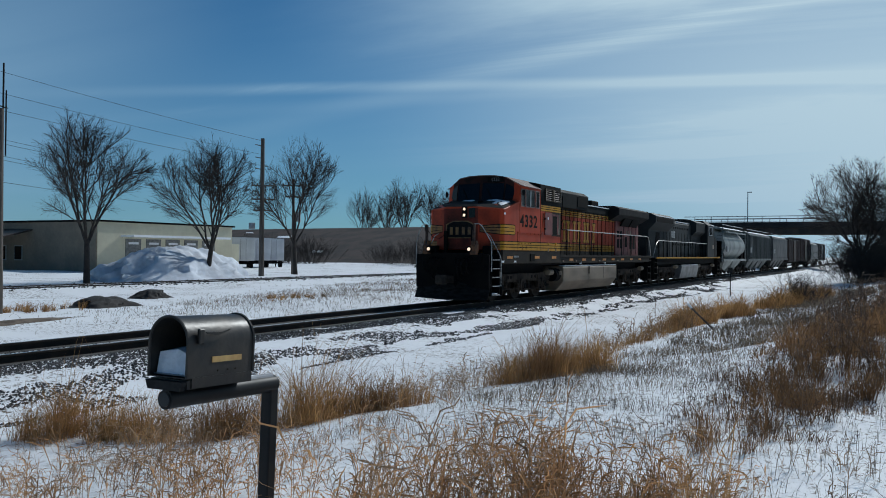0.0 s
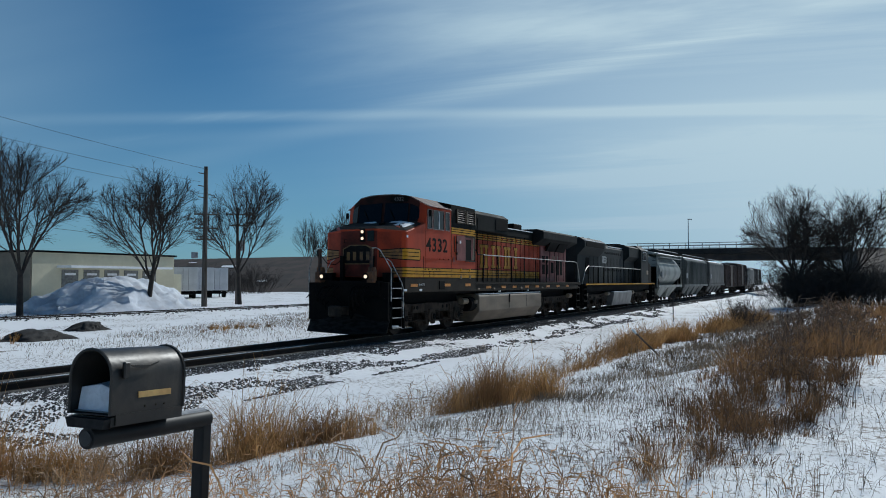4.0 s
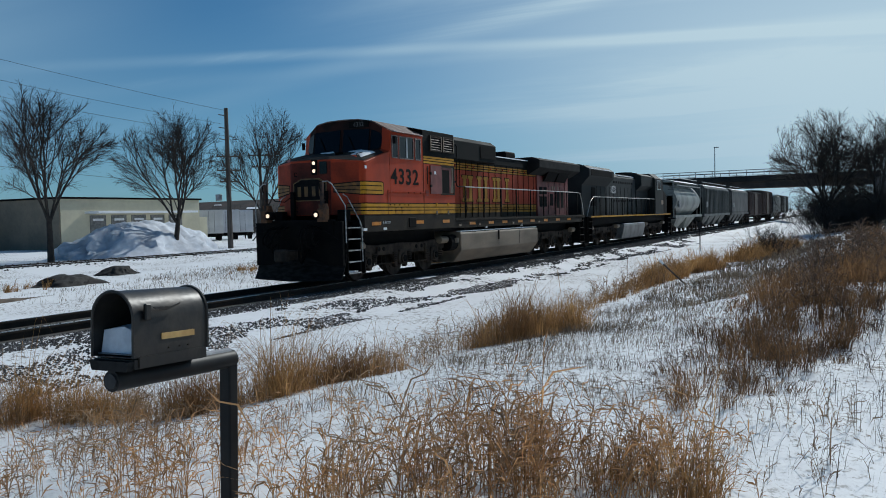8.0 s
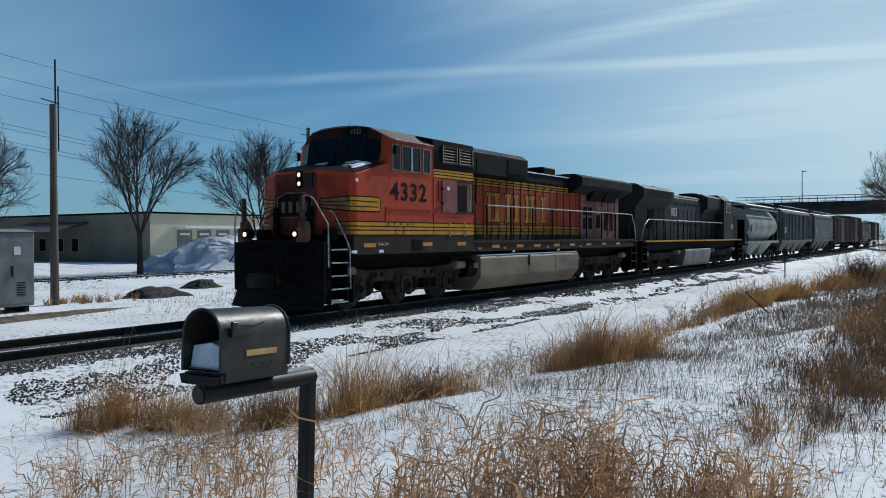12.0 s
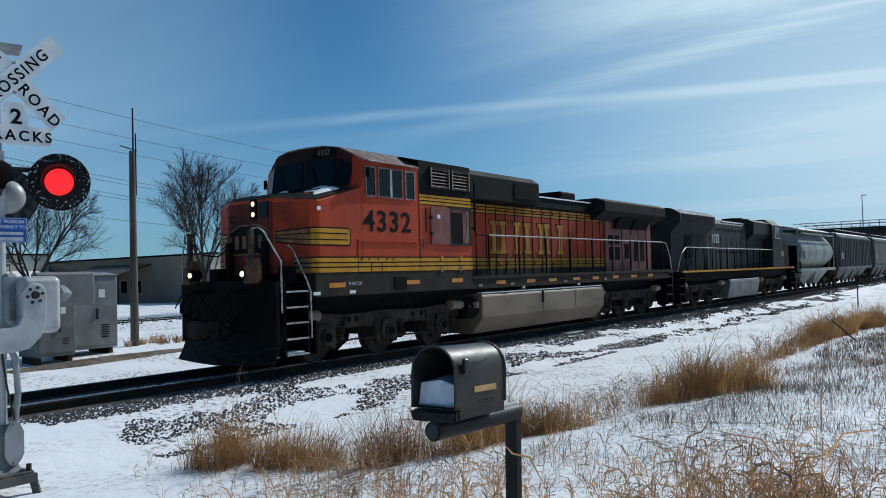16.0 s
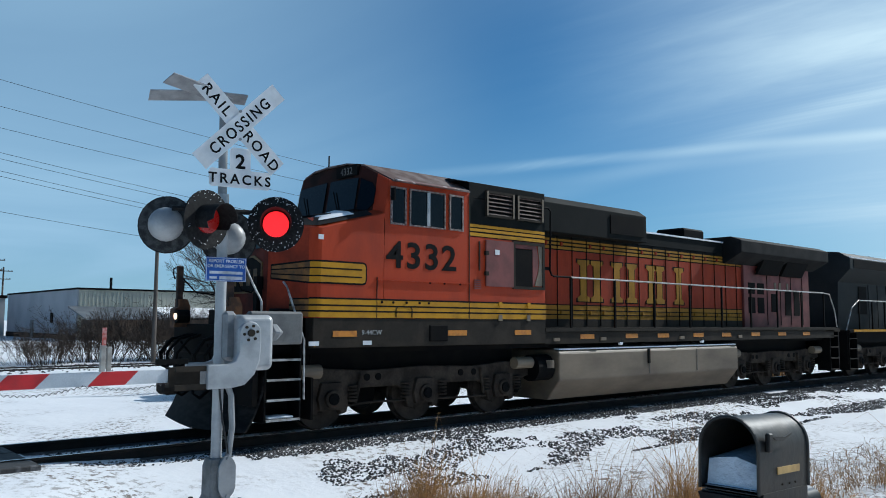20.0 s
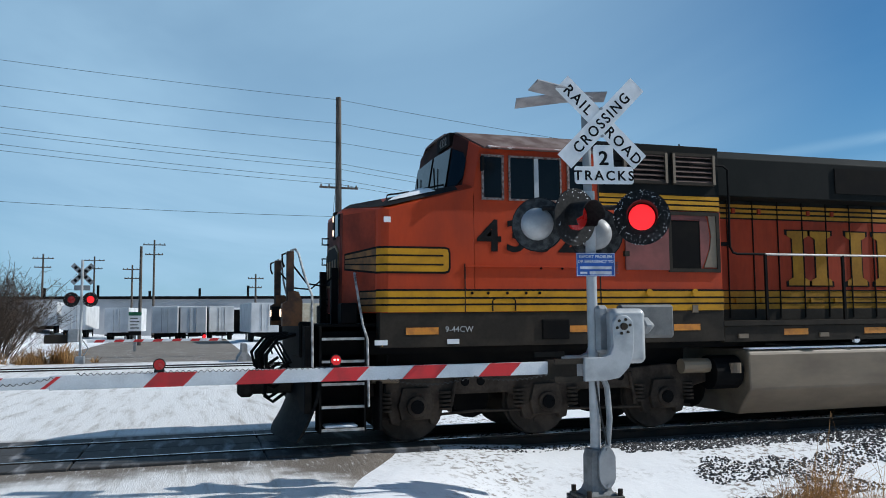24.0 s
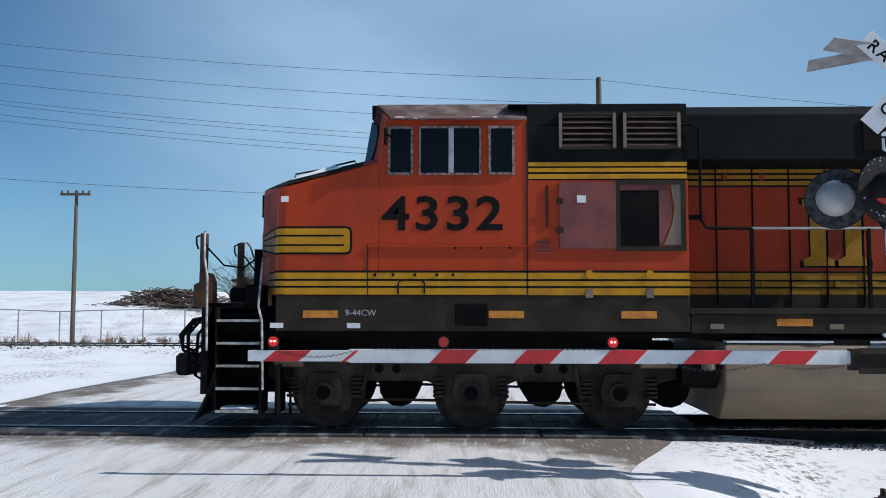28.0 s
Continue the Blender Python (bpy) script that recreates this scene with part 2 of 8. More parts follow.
def leafy(ma, share):
    """Thin dry blades let part of the light through."""
    nt = ma.node_tree
    N, L = nt.nodes, nt.links
    b, out = N["Principled BSDF"], N["Material Output"]
    tr, mx = N.new("ShaderNodeBsdfTranslucent"), N.new("ShaderNodeMixShader")
    L.new(b.inputs["Base Color"].links[0].from_socket, tr.inputs["Color"])
    mx.inputs[0].default_value = share
    L.new(b.outputs[0], mx.inputs[1]), L.new(tr.outputs[0], mx.inputs[2]), L.new(mx.outputs[0], out.inputs["Surface"])


leafy(GOLD, 0.42), leafy(STRAW, 0.42)
GRAVEL = mat("grey_ballast_stone", (0.10, 0.095, 0.092), (0.045, 0.042, 0.040), 2.0, 0.9, island=0.55, bscale=30)
WHEEL = mat("worn_wheel_steel", (0.036, 0.029, 0.024), (0.075, 0.058, 0.047), 4, 0.8, spec=0.15, grain=0.15)
WIRE = mat("black_cable", (0.012, 0.012, 0.012), (0.02, 0.02, 0.02), 3, 0.6)


# ---- mesh helpers ----
class Geo:
    """Vertices and faces of one part."""

    def __init__(self):
        self.v, self.f = [], []

    def add(self, vs, fs):
        o = len(self.v)
        self.v += [tuple(p) for p in vs]
        self.f += [tuple(i + o for i in f) for f in fs]
        return self

    def box(self, x0, x1, y0, y1, z0, z1, c=0.0):
        """A box; c chamfers its edges."""
        if c <= 0:
            p = [(x, y, z) for x in (x0, x1) for y in (y0, y1) for z in (z0, z1)]
            return self.add(p, [(0, 1, 3, 2), (4, 6, 7, 5), (0, 4, 5, 1), (2, 3, 7, 6), (0, 2, 6, 4), (1, 5, 7, 3)])
        xs, ys, zs = (x0, x1), (y0, y1), (z0, z1)
        p, ix = [], {}
        for i in (0, 1):
            for j in (0, 1):
                for k in (0, 1):
                    sx, sy, sz = (c, -c)[i], (c, -c)[j], (c, -c)[k]
                    for a, q in enumerate(((xs[i], ys[j] + sy, zs[k] + sz), (xs[i] + sx, ys[j], zs[k] + sz), (xs[i] + sx, ys[j] + sy, zs[k]))):
                        ix[i, j, k, a] = len(p)
                        p.append(q)
        g = lambda i, j, k, a: ix[i, j, k, a]
        f = []
        for i in (0, 1):
            q = [g(i, 0, 0, 0), g(i, 1, 0, 0), g(i, 1, 1, 0), g(i, 0, 1, 0)]
            f.append(q if i else q[::-1])
            q = [g(0, i, 0, 1), g(1, i, 0, 1), g(1, i, 1, 1), g(0, i, 1, 1)]
            f.append(q[::-1] if i else q)
            q = [g(0, 0, i, 2), g(1, 0, i, 2), g(1, 1, i, 2), g(0, 1, i, 2)]
            f.append(q if i else q[::-1])
        for i in (0, 1):
            for j in (0, 1):
                f.append([g(i, j, 0, 0), g(i, j, 1, 0), g(i, j, 1, 1), g(i, j, 0, 1)])
                f.append([g(i, 0, j, 0), g(i, 1, j, 0), g(i, 1, j, 2), g(i, 0, j, 2)])
                f.append([g(0, i, j, 1), g(1, i, j, 1), g(1, i, j, 2), g(0, i, j, 2)])
                for k in (0, 1):
                    f.append([g(i, j, k, 0), g(i, j, k, 1), g(i, j, k, 2)])
        return self.add(p, f)

    def tube(self, pts, r, n=8, caps=True, r2=None):
        """A round bar along points."""
        pts = [Vector(p) for p in pts]
        rings, m = [], len(pts)
        side = None
        for i, p in enumerate(pts):
            d = (pts[min(i + 1, m - 1)] - pts[max(i - 1, 0)]).normalized()
            if side is None:
                side = d.orthogonal().normalized()
            side = (side - d * side.dot(d))
            side = side.normalized() if side.length > 1e-6 else d.orthogonal().normalized()
            w = d.cross(side)
            q = r if r2 is None else r + (r2 - r) * i / (m - 1)
            rings.append([p + (side * math.cos(2 * math.pi * k / n) + w * math.sin(2 * math.pi * k / n)) * q for k in range(n)])
        vs = [v for ring in rings for v in ring]
        fs = [(i * n + k, i * n + (k + 1) % n, (i + 1) * n + (k + 1) % n, (i + 1) * n + k) for i in range(m - 1) for k in range(n)]
        if caps:
            fs += [tuple(range(n))[::-1], tuple((m - 1) * n + k for k in range(n))]
        return self.add(vs, fs)

    def prism(self, pts, axis, a, b):
        """A polygon given in the other two axes, drawn out from a to b along an axis."""
        n = len(pts)

        def at(p, t):
            return {"x": (t, p[0], p[1]), "y": (p[0], t, p[1]), "z": (p[0], p[1], t)}[axis]
        vs = [at(p, a) for p in pts] + [at(p, b) for p in pts]
        return self.add(vs, [tuple(range(n))[::-1], tuple(range(n, 2 * n))] + [(i, (i + 1) % n, n + (i + 1) % n, n + i) for i in range(n)])

    def loft(self, rings, caps=True):
        n = len(rings[0])
        vs = [p for r in rings for p in r]
        fs = [(i * n + k, i * n + (k + 1) % n, (i + 1) * n + (k + 1) % n, (i + 1) * n + k) for i in range(len(rings) - 1) for k in range(n)]
        if caps:
            fs += [tuple(range(n))[::-1], tuple((len(rings) - 1) * n + k for k in range(n))]
        return self.add(vs, fs)

    def disc(self, c, d, r, thick, n=20):
        c, d = Vector(c), Vector(d).normalized()
        return self.tube([c - d * thick / 2, c + d * thick / 2], r, n)

    def rim(self, x0, x1, z0, z1, y0, y1, w):
        """A rectangular frame in the xz plane."""
        self.box(x0, x1, y0, y1, z0, z0 + w).box(x0, x1, y0, y1, z1 - w, z1)
        return self.box(x0, x0 + w, y0, y1, z0 + w, z1 - w).box(x1 - w, x1, y0, y1, z0 + w, z1 - w)

    def mesh(self, name, material, smooth=False):
        me = bpy.data.meshes.new(name)
        me.from_pydata(self.v, [], self.f)
        bm = bmesh.new()
        bm.from_mesh(me)
        bmesh.ops.recalc_face_normals(bm, faces=bm.faces)
        bm.to_mesh(me)
        bm.free()
        me.materials.append(material)
        if smooth:
            me.polygons.foreach_set("use_smooth", [True] * len(me.polygons))
            me.set_sharp_from_angle(angle=radians(40))
        return me


def part(name, geo, material, parent=None, label="", smooth=False, at=None, bevel=0.0):
    """One mesh object under a thing or a part."""
    ob = new(name, geo.mesh(name, material, smooth) if isinstance(geo, Geo) else geo)
    if parent:
        ob.parent = parent
    if at is not None:
        ob.matrix_basis = at
    if label:
        ob["label"] = label
    if bevel:
        md = ob.modifiers.new("bevel", "BEVEL")
        md.width, md.segments, md.limit_method = bevel, 2, "ANGLE"
    return ob


def thing(name, label, category, m=None, group="", kind=""):
    ob = tagged(new(name), label, category, group, kind)
    ob.empty_display_size = 0.2
    if m is not None:
        ob.matrix_basis = m
    return ob


def lettering(text, size, material, parent, m, depth=0.003, bold=0.0, wide=1.0, name="lettering", align="CENTER", gap=1.0):
    """Raised letters in the built-in font; m places their baseline: x along the text, y up, z out."""
    cu = bpy.data.curves.new("text", "FONT")
    cu.body, cu.size, cu.extrude, cu.offset, cu.align_x, cu.resolution_u = text, size, depth, bold, align, 3
    cu.space_character = gap
    ob = bpy.data.objects.new("text", cu)
    me = bpy.data.meshes.new_from_object(ob)
    bpy.data.objects.remove(ob)
    me.materials.clear()
    me.materials.append(material)
    me.transform(Matrix.Diagonal((wide, 1, 1, 1)))
    o = part(name, me, material, parent, at=m)
    return o


# ---- ground ----
def smooth01(a, b, v):
    t = min(max((v - a) / (b - a), 0.0), 1.0)
    return t * t * (3 - 2 * t)


def track_bed(y):
    """Height of the two ballast beds."""
    h = 0.0
    for c, top in ((0.0, 0.32), (TRACK_2, 0.22)):
        d = abs(y - c)
        h = max(h, top * (1 - smooth01(1.6, 3.9, d)))
    return h


def road_right(y):
    """The snow bank takes a little of the road on the camera's side of the rails."""
    return ROAD_R - 1.3 * smooth01(-0.6, -4.0, y)


def road_mask(x, y):
    """1 on the crossing road, which runs along y."""
    return smooth01(ROAD_L - 0.8, ROAD_L + 0.4, x) * (1 - smooth01(road_right(y) - 0.15, road_right(y) + (0.30 if y > -0.5 else 1.9), x))


def ground_z(x, y):
    base = -0.48 + track_bed(y)
    wob = noise.noise((x * 0.16, y * 0.16, 3.1)) * 0.16 + noise.noise((x * 0.6, y * 0.6, 7.7)) * 0.045
    far = smooth01(2.2, 5.5, abs(y)) * smooth01(2.2, 5.0, abs(y - TRACK_2))
    z = base + wob * far
    # the field climbs away from the line on the camera's side, to a low bank with tall grass
    z += 0.85 * smooth01(-5.5, -11.8, y) * (1 - 0.62 * smooth01(8, 24, x))
    z += 0.45 * smooth01(-10.8, -13.4, y) * smooth01(9.0, 15.0, x) * (1 - 0.5 * smooth01(40, 70, x))
    z += 0.07 * noise.noise((x * 1.1, y * 1.4, 4.4)) * smooth01(-12.2, -13.4, y) * smooth01(3.5, 5.5, x)
    z += 0.20 * smooth01(4.5, 9.5, y) * (1 - smooth01(300, 900, abs(x)))
    r = road_mask(x, y)
    rz = -0.075 - 0.10 * smooth01(4.0, 9.0, y) * (1 - smooth01(15.0, 20.0, y)) - 0.3 * smooth01(25, 32, y) + 0.36 * smooth01(-4.5, -12.5, y)
    z = z * (1 - r) + rz * r
    # long snowy rise behind the second line
    z += 4.2 * smooth01(36, 75, y) * (1 - smooth01(-30, -10, x)) * 0.75
    return z


def spaced(stops):
    out = []
    for a, b, s in stops:
        n = max(1, round((b - a) / s))
        out += [a + (b - a) * i / n for i in range(n)]
    return out + [stops[-1][1]]


def ground_sheet():
    xs = spaced([(-1800, -300, 300), (-300, -60, 30), (-60, -14, 2.0), (-14, -6, 0.6), (-6, 26, 0.22), (26, 60, 0.5), (60, 140, 3), (140, 300, 20), (300, 1800, 300)])
    ys = spaced([(-900, -100, 200), (-100, -20, 10), (-20, -15, 1.0), (-15, 4, 0.2), (4, 30, 0.5), (30, 90, 3), (90, 300, 30), (300, 1800, 300)])
    v = [(x, y, ground_z(x, y)) for y in ys for x in xs]
    n = len(xs)
    f = [(j * n + i, j * n + i + 1, (j + 1) * n + i + 1, (j + 1) * n + i) for j in range(len(ys) - 1) for i in range(n - 1)]
    me = bpy.data.meshes.new("ground")
    me.from_pydata(v, [], f)
    me.polygons.foreach_set("use_smooth", [True] * len(me.polygons))
    me.materials.append(ground_material())
    return tagged(new("ground", me), "snow-covered field with bare earth showing through", "ground", kind="structure")


def ground_material():
    """Snow that thins to earth and short dead grass in patches."""
    ma = bpy.data.materials.new("thin_snow_on_earth")
    ma.use_nodes = True
    nt = ma.node_tree
    N, L = nt.nodes, nt.links
    b = N["Principled BSDF"]
    tc = N.new("ShaderNodeTexCoord")

    def nz(s, d, r=0.5):
        n = N.new("ShaderNodeTexNoise")
        n.inputs["Scale"].default_value, n.inputs["Detail"].default_value, n.inputs["Roughness"].default_value = s, d, r
        L.new(tc.outputs["Object"], n.inputs["Vector"])
        return n.outputs[0]

    def rng(v, a, b2, lo=0.0, hi=1.0):
        n = N.new("ShaderNodeMapRange")
        n.inputs["From Min"].default_value, n.inputs["From Max"].default_value = a, b2
        n.inputs["To Min"].default_value, n.inputs["To Max"].default_value = lo, hi
        L.new(v, n.inputs["Value"])
        return n.outputs[0]

    def mx(fac, a, b2):
        n = N.new("ShaderNodeMix")
        n.data_type = "RGBA"
        L.new(fac, n.inputs["Factor"])
        for k, v in (("A", a), ("B", b2)):
            if isinstance(v, tuple):
                n.inputs[k].default_value = (*v, 1)
            else:
                L.new(v, n.inputs[k])
        return n.outputs["Result"]

    def mul(a, b2):
        n = N.new("ShaderNodeMath")
        n.operation = "MULTIPLY"
        L.new(a, n.inputs[0]), L.new(b2, n.inputs[1])
        return n.outputs[0]
    snow = mx(nz(0.7, 4), (0.86, 0.865, 0.875), (0.77, 0.78, 0.80))
    earth = mx(nz(7.0, 5), (0.20, 0.155, 0.11), (0.10, 0.078, 0.058))
    patch = mul(rng(nz(0.35, 3), 0.46, 0.60), rng(nz(9.0, 6, 0.7), 0.52, 0.60))
    sep = N.new("ShaderNodeSeparateXYZ")
    L.new(tc.outputs["Object"], sep.inputs[0])
    # thin cover in the weedy strip, full cover on the railway's slope
    weedy = mul(rng(sep.outputs[1], -5.2, -8.0), rng(sep.outputs[0], 3.0, 7.0))
    thin = mul(weedy, rng(nz(14.0, 6, 0.75), 0.545, 0.62))
    one = N.new("ShaderNodeMath")
    one.operation = "MAXIMUM"
    L.new(patch, one.inputs[0]), L.new(thin, one.inputs[1])
    L.new(mx(one.outputs[0], snow, earth), b.inputs["Base Color"])
    b.inputs["Roughness"].default_value, b.inputs["Specular IOR Level"].default_value = 0.7, 0.2
    bp = N.new("ShaderNodeBump")
    bp.inputs["Strength"].default_value, bp.inputs["Distance"].default_value = 0.45, 0.10
    L.new(nz(1.1, 8, 0.62), bp.inputs["Height"])
    L.new(bp.outputs[0], b.inputs["Normal"])
    return ma


ground = ground_sheet()


# ---- road over the crossing ----
def road_material():
    """Packed snow with faint wheel streaks over worn asphalt, which shows by the rails and along the slushy edge."""
    ma = bpy.data.materials.new("packed_snow_on_asphalt")
    ma.use_nodes = True
    nt = ma.node_tree
    N, L = nt.nodes, nt.links
    b = N["Principled BSDF"]
    tc, mp = N.new("ShaderNodeTexCoord"), N.new("ShaderNodeMapping")
    mp.inputs["Scale"].default_value = (2.6, 0.30, 1)
    mp.inputs["Rotation"].default_value = (0, 0, radians(6))
    L.new(tc.outputs["Object"], mp.inputs[0])
    sep = N.new("ShaderNodeSeparateXYZ")
    L.new(tc.outputs["Object"], sep.inputs[0])

    def nz(s, d, r, src=None):
        n = N.new("ShaderNodeTexNoise")
        n.inputs["Scale"].default_value, n.inputs["Detail"].default_value, n.inputs["Roughness"].default_value = s, d, r
        L.new(src or tc.outputs["Object"], n.inputs["Vector"])
        return n.outputs[0]

    def m(op, a, b2):
        n = N.new("ShaderNodeMath")
        n.operation = op
        for i, v in enumerate((a, b2)):
            if isinstance(v, (int, float)):
                n.inputs[i].default_value = v
            else:
                L.new(v, n.inputs[i])
        return n.outputs[0]

    def ramp(v, lo, hi):
        n = N.new("ShaderNodeMapRange")
        n.interpolation_type = "SMOOTHSTEP"
        n.inputs["From Min"].default_value, n.inputs["From Max"].default_value = lo, hi
        L.new(v, n.inputs["Value"])
        return n.outputs[0]

    def mx(fac, a, b2):
        n = N.new("ShaderNodeMix")
        n.data_type = "RGBA"
        L.new(fac, n.inputs["Factor"])
        for k, v in (("A", a), ("B", b2)):
            if isinstance(v, tuple):
                n.inputs[k].default_value = (*v, 1)
            else:
                L.new(v, n.inputs[k])
        return n.outputs["Result"]
    x, y = sep.outputs[0], sep.outputs[1]
    streak, fine, grit, blot = nz(1.3, 8, 0.65, mp.outputs[0]), nz(9.0, 6, 0.7, mp.outputs[0]), nz(70.0, 4, 0.65), nz(1.1, 6, 0.62)
    snow = mx(ramp(m("ADD", m("MULTIPLY", streak, 0.7), m("MULTIPLY", fine, 0.3)), 0.46, 0.70), (0.72, 0.71, 0.70), (0.40, 0.37, 0.335))
    snow = mx(ramp(grit, 0.62, 0.72), snow, (0.24, 0.21, 0.18))
    tar = mx(ramp(grit, 0.35, 0.65), (0.115, 0.098, 0.082), (0.23, 0.20, 0.17))
    wob = m("MULTIPLY", m("SUBTRACT", blot, 0.5), 4.0)
    # bare wedge beside the near rail
    wedge = m("ADD", m("MULTIPLY", m("SUBTRACT", x, 0.6), 1.75), m("ADD", y, 1.3))
    wedge = m("MULTIPLY", ramp(m("ADD", wedge, wob), -0.5, 0.6), m("MULTIPLY", ramp(y, -5.2, -4.4), ramp(m("MULTIPLY", y, -1.0), -1.9, -1.3)))
    # brown slush along the road's far lane
    lane = m("MULTIPLY", ramp(m("ADD", m("MULTIPLY", x, -1.0), wob), 7.0, 8.4), m("MULTIPLY", ramp(y, -6.5, -4.0), ramp(m("MULTIPLY", y, -1.0), -14.0, -9.0)))
    far_end = ramp(m("ADD", y, m("MULTIPLY", wob, 1.5)), 24.0, 30.0)
    apron = m("MULTIPLY", ramp(m("ADD", y, m("MULTIPLY", wob, 0.55)), -2.5, -1.5), ramp(m("MULTIPLY", y, -1.0), -2.0, -1.4))
    deck = ramp(m("ADD", m("MULTIPLY", m("ABSOLUTE", y, 0.0), -1.0), m("MULTIPLY", wob, 0.4)), -1.35, -0.95)
    bare = m("MAXIMUM", m("MAXIMUM", m("MAXIMUM", wedge, lane), m("MAXIMUM", far_end, apron)), deck)
    bare = m("MULTIPLY", bare, ramp(m("ADD", fine, m("MULTIPLY", blot, 0.5)), 0.50, 0.72))
    L.new(mx(bare, snow, tar), b.inputs["Base Color"])
    b.inputs["Roughness"].default_value, b.inputs["Specular IOR Level"].default_value = 0.8, 0.2
    bp = N.new("ShaderNodeBump")
    bp.inputs["Strength"].default_value, bp.inputs["Distance"].default_value = 0.5, 0.03
    L.new(m("ADD", fine, m("MULTIPLY", grit, 0.4)), bp.inputs["Height"]), L.new(bp.outputs[0], b.inputs["Normal"])
    return ma


def road():
    """The road as a low slab that follows the ground."""
    g = Geo()
    ys = spaced([(-60, -14, 2.0), (-14, 6, 0.25), (6, 80, 2.0)])
    v, n = [], 17
    for y in ys:
        rag = 0.16 * noise.noise((y * 0.7, 1.3, 0)), 0.07 * noise.noise((y * 1.6, 9.3, 0))
        for i in range(n):
            x = ROAD_L + (road_right(y) - ROAD_L) * i / 16
            xx = x + (rag[0] if i == 0 else rag[1] if i == n - 1 else 0)
            edge = i in (0, n - 1)
            v.append((xx, y, ground_z(min(max(xx, ROAD_L + 1), road_right(y) - 0.3), y) + (-0.05 if edge else 0.022)))
    f = [(j * n + i, j * n + i + 1, (j + 1) * n + i + 1, (j + 1) * n + i) for j in range(len(ys) - 1) for i in range(n - 1)]
    g.add(v, f)
    ob = part("road", g, road_material())
    return tagged(ob, "two-lane asphalt road under packed snow and brown slush", "road", kind="structure")


road()


# ---- railway lines ----
def rail_profile(y, z):
    s = [(-0.075, -0.18), (0.075, -0.18), (0.075, -0.165), (0.012, -0.145), (0.012, -0.045), (0.036, -0.035), (0.036, -0.004), (0.03, 0.0),
         (-0.03, 0.0), (-0.036, -0.004), (-0.036, -0.035), (-0.012, -0.045), (-0.012, -0.145), (-0.075, -0.165)]
    return [(y + a, z + b) for a, b in s]


def railway(name, yc, label):
    t = thing(name, label, "railway track", pose(0, yc, 0), kind="structure")
    for y in (-0.7525, 0.7525):
        r = part("rail", Geo().prism(rail_profile(y, 0), "x", -500, 500), RAILSTEEL, t, "dark rusty steel rail")
        part("rail_head", Geo().box(-500, 500, y - 0.026, y + 0.026, -0.001, 0.003), RAILTOP, r, "polished running surface of the rail")
    return t


near_line = railway("railway_near", 0, "railway track on snowy dark ballast")
far_line = railway("railway_far", TRACK_2, "second railway track across the snowy field")


def crossing_panels():
    """Dark rubber-edged panels that carry the road over the rails, level with the rail heads."""
    DECKMAT = mat("wet_crossing_panel", (0.050, 0.048, 0.047), (0.30, 0.30, 0.31), 2.6, 0.75, bump=0.3, bscale=30, grain=0.25, stretch=(1.5, 0.3, 1), spec=0.3, spread=(0.52, 0.74))
    t = thing("road_crossing", "dark wet crossing panels between and beside the rails", "road crossing", kind="structure")
    n = 5
    for i in range(n):
        a, b = ROAD_L + (ROAD_R - ROAD_L) * i / n + 0.012, ROAD_L + (ROAD_R - ROAD_L) * (i + 1) / n - 0.012
        for y0, y1 in ((-1.32, -0.80), (-0.68, -0.01), (0.01, 0.68), (0.80, 1.32)):
            part("crossing_panel", Geo().box(a, b, y0, y1, -0.15, -0.012, 0.012), DECKMAT, t)
    return t


crossing_panels()


# ---- the train: x runs back from the first axle, z up from the rail head ----
WHEEL_R = 0.533
WHEELSETS = []


def wheelset_mesh():
    g = Geo()
    for y, s in ((-0.75, -1), (0.75, 1)):
        g.disc((0, y, 0), (0, 1, 0), WHEEL_R - 0.02, 0.12, 28).disc((0, y - s * 0.07, 0), (0, 1, 0), WHEEL_R + 0.012, 0.03, 28)
        g.disc((0, y + s * 0.07, 0), (0, 1, 0), 0.14, 0.05, 12)
    g.tube([(0, -0.95, 0), (0, 0.95, 0)], 0.09, 10)
    for a in range(0, 360, 60):
        for y in (-0.815, 0.815):
            c, s = math.cos(radians(a)), math.sin(radians(a))
            g.disc((0.3 * c, y, 0.3 * s), (0, 1, 0), 0.045, 0.02, 8)
    return g.mesh("wheelset", WHEEL)


WHEELSET = wheelset_mesh()


def wheelset(parent, x, r=WHEEL_R):
    o = part("wheelset", WHEELSET, WHEEL, parent, "dark steel wheels on an axle", at=pose(x, 0, r))
    WHEELSETS.append((o, x, r))
    return o


def side_frames():
    """One side of a three-axle truck: cast frame, pedestals and bearing boxes; y = 0 is the frame's outer face."""
    fr = Geo()
    low = []
    for x in (-2.07, 0.0, 2.07):
        low += [(x - 0.62, 0.70), (x - 0.44, 0.62), (x - 0.36, 0.30), (x - 0.24, 0.27), (x - 0.20, 0.42), (x + 0.20, 0.42), (x + 0.24, 0.27), (x + 0.36, 0.30), (x + 0.44, 0.62), (x + 0.62, 0.70)]
    fr.prism([(-3.05, 0.78)] + low + [(3.05, 0.78), (2.95, 0.98), (2.2, 1.06), (1.3, 1.00), (0, 1.04), (-1.3, 1.00), (-2.2, 1.06), (-2.95, 0.98)], "y", 0.0, 0.14)
    return fr


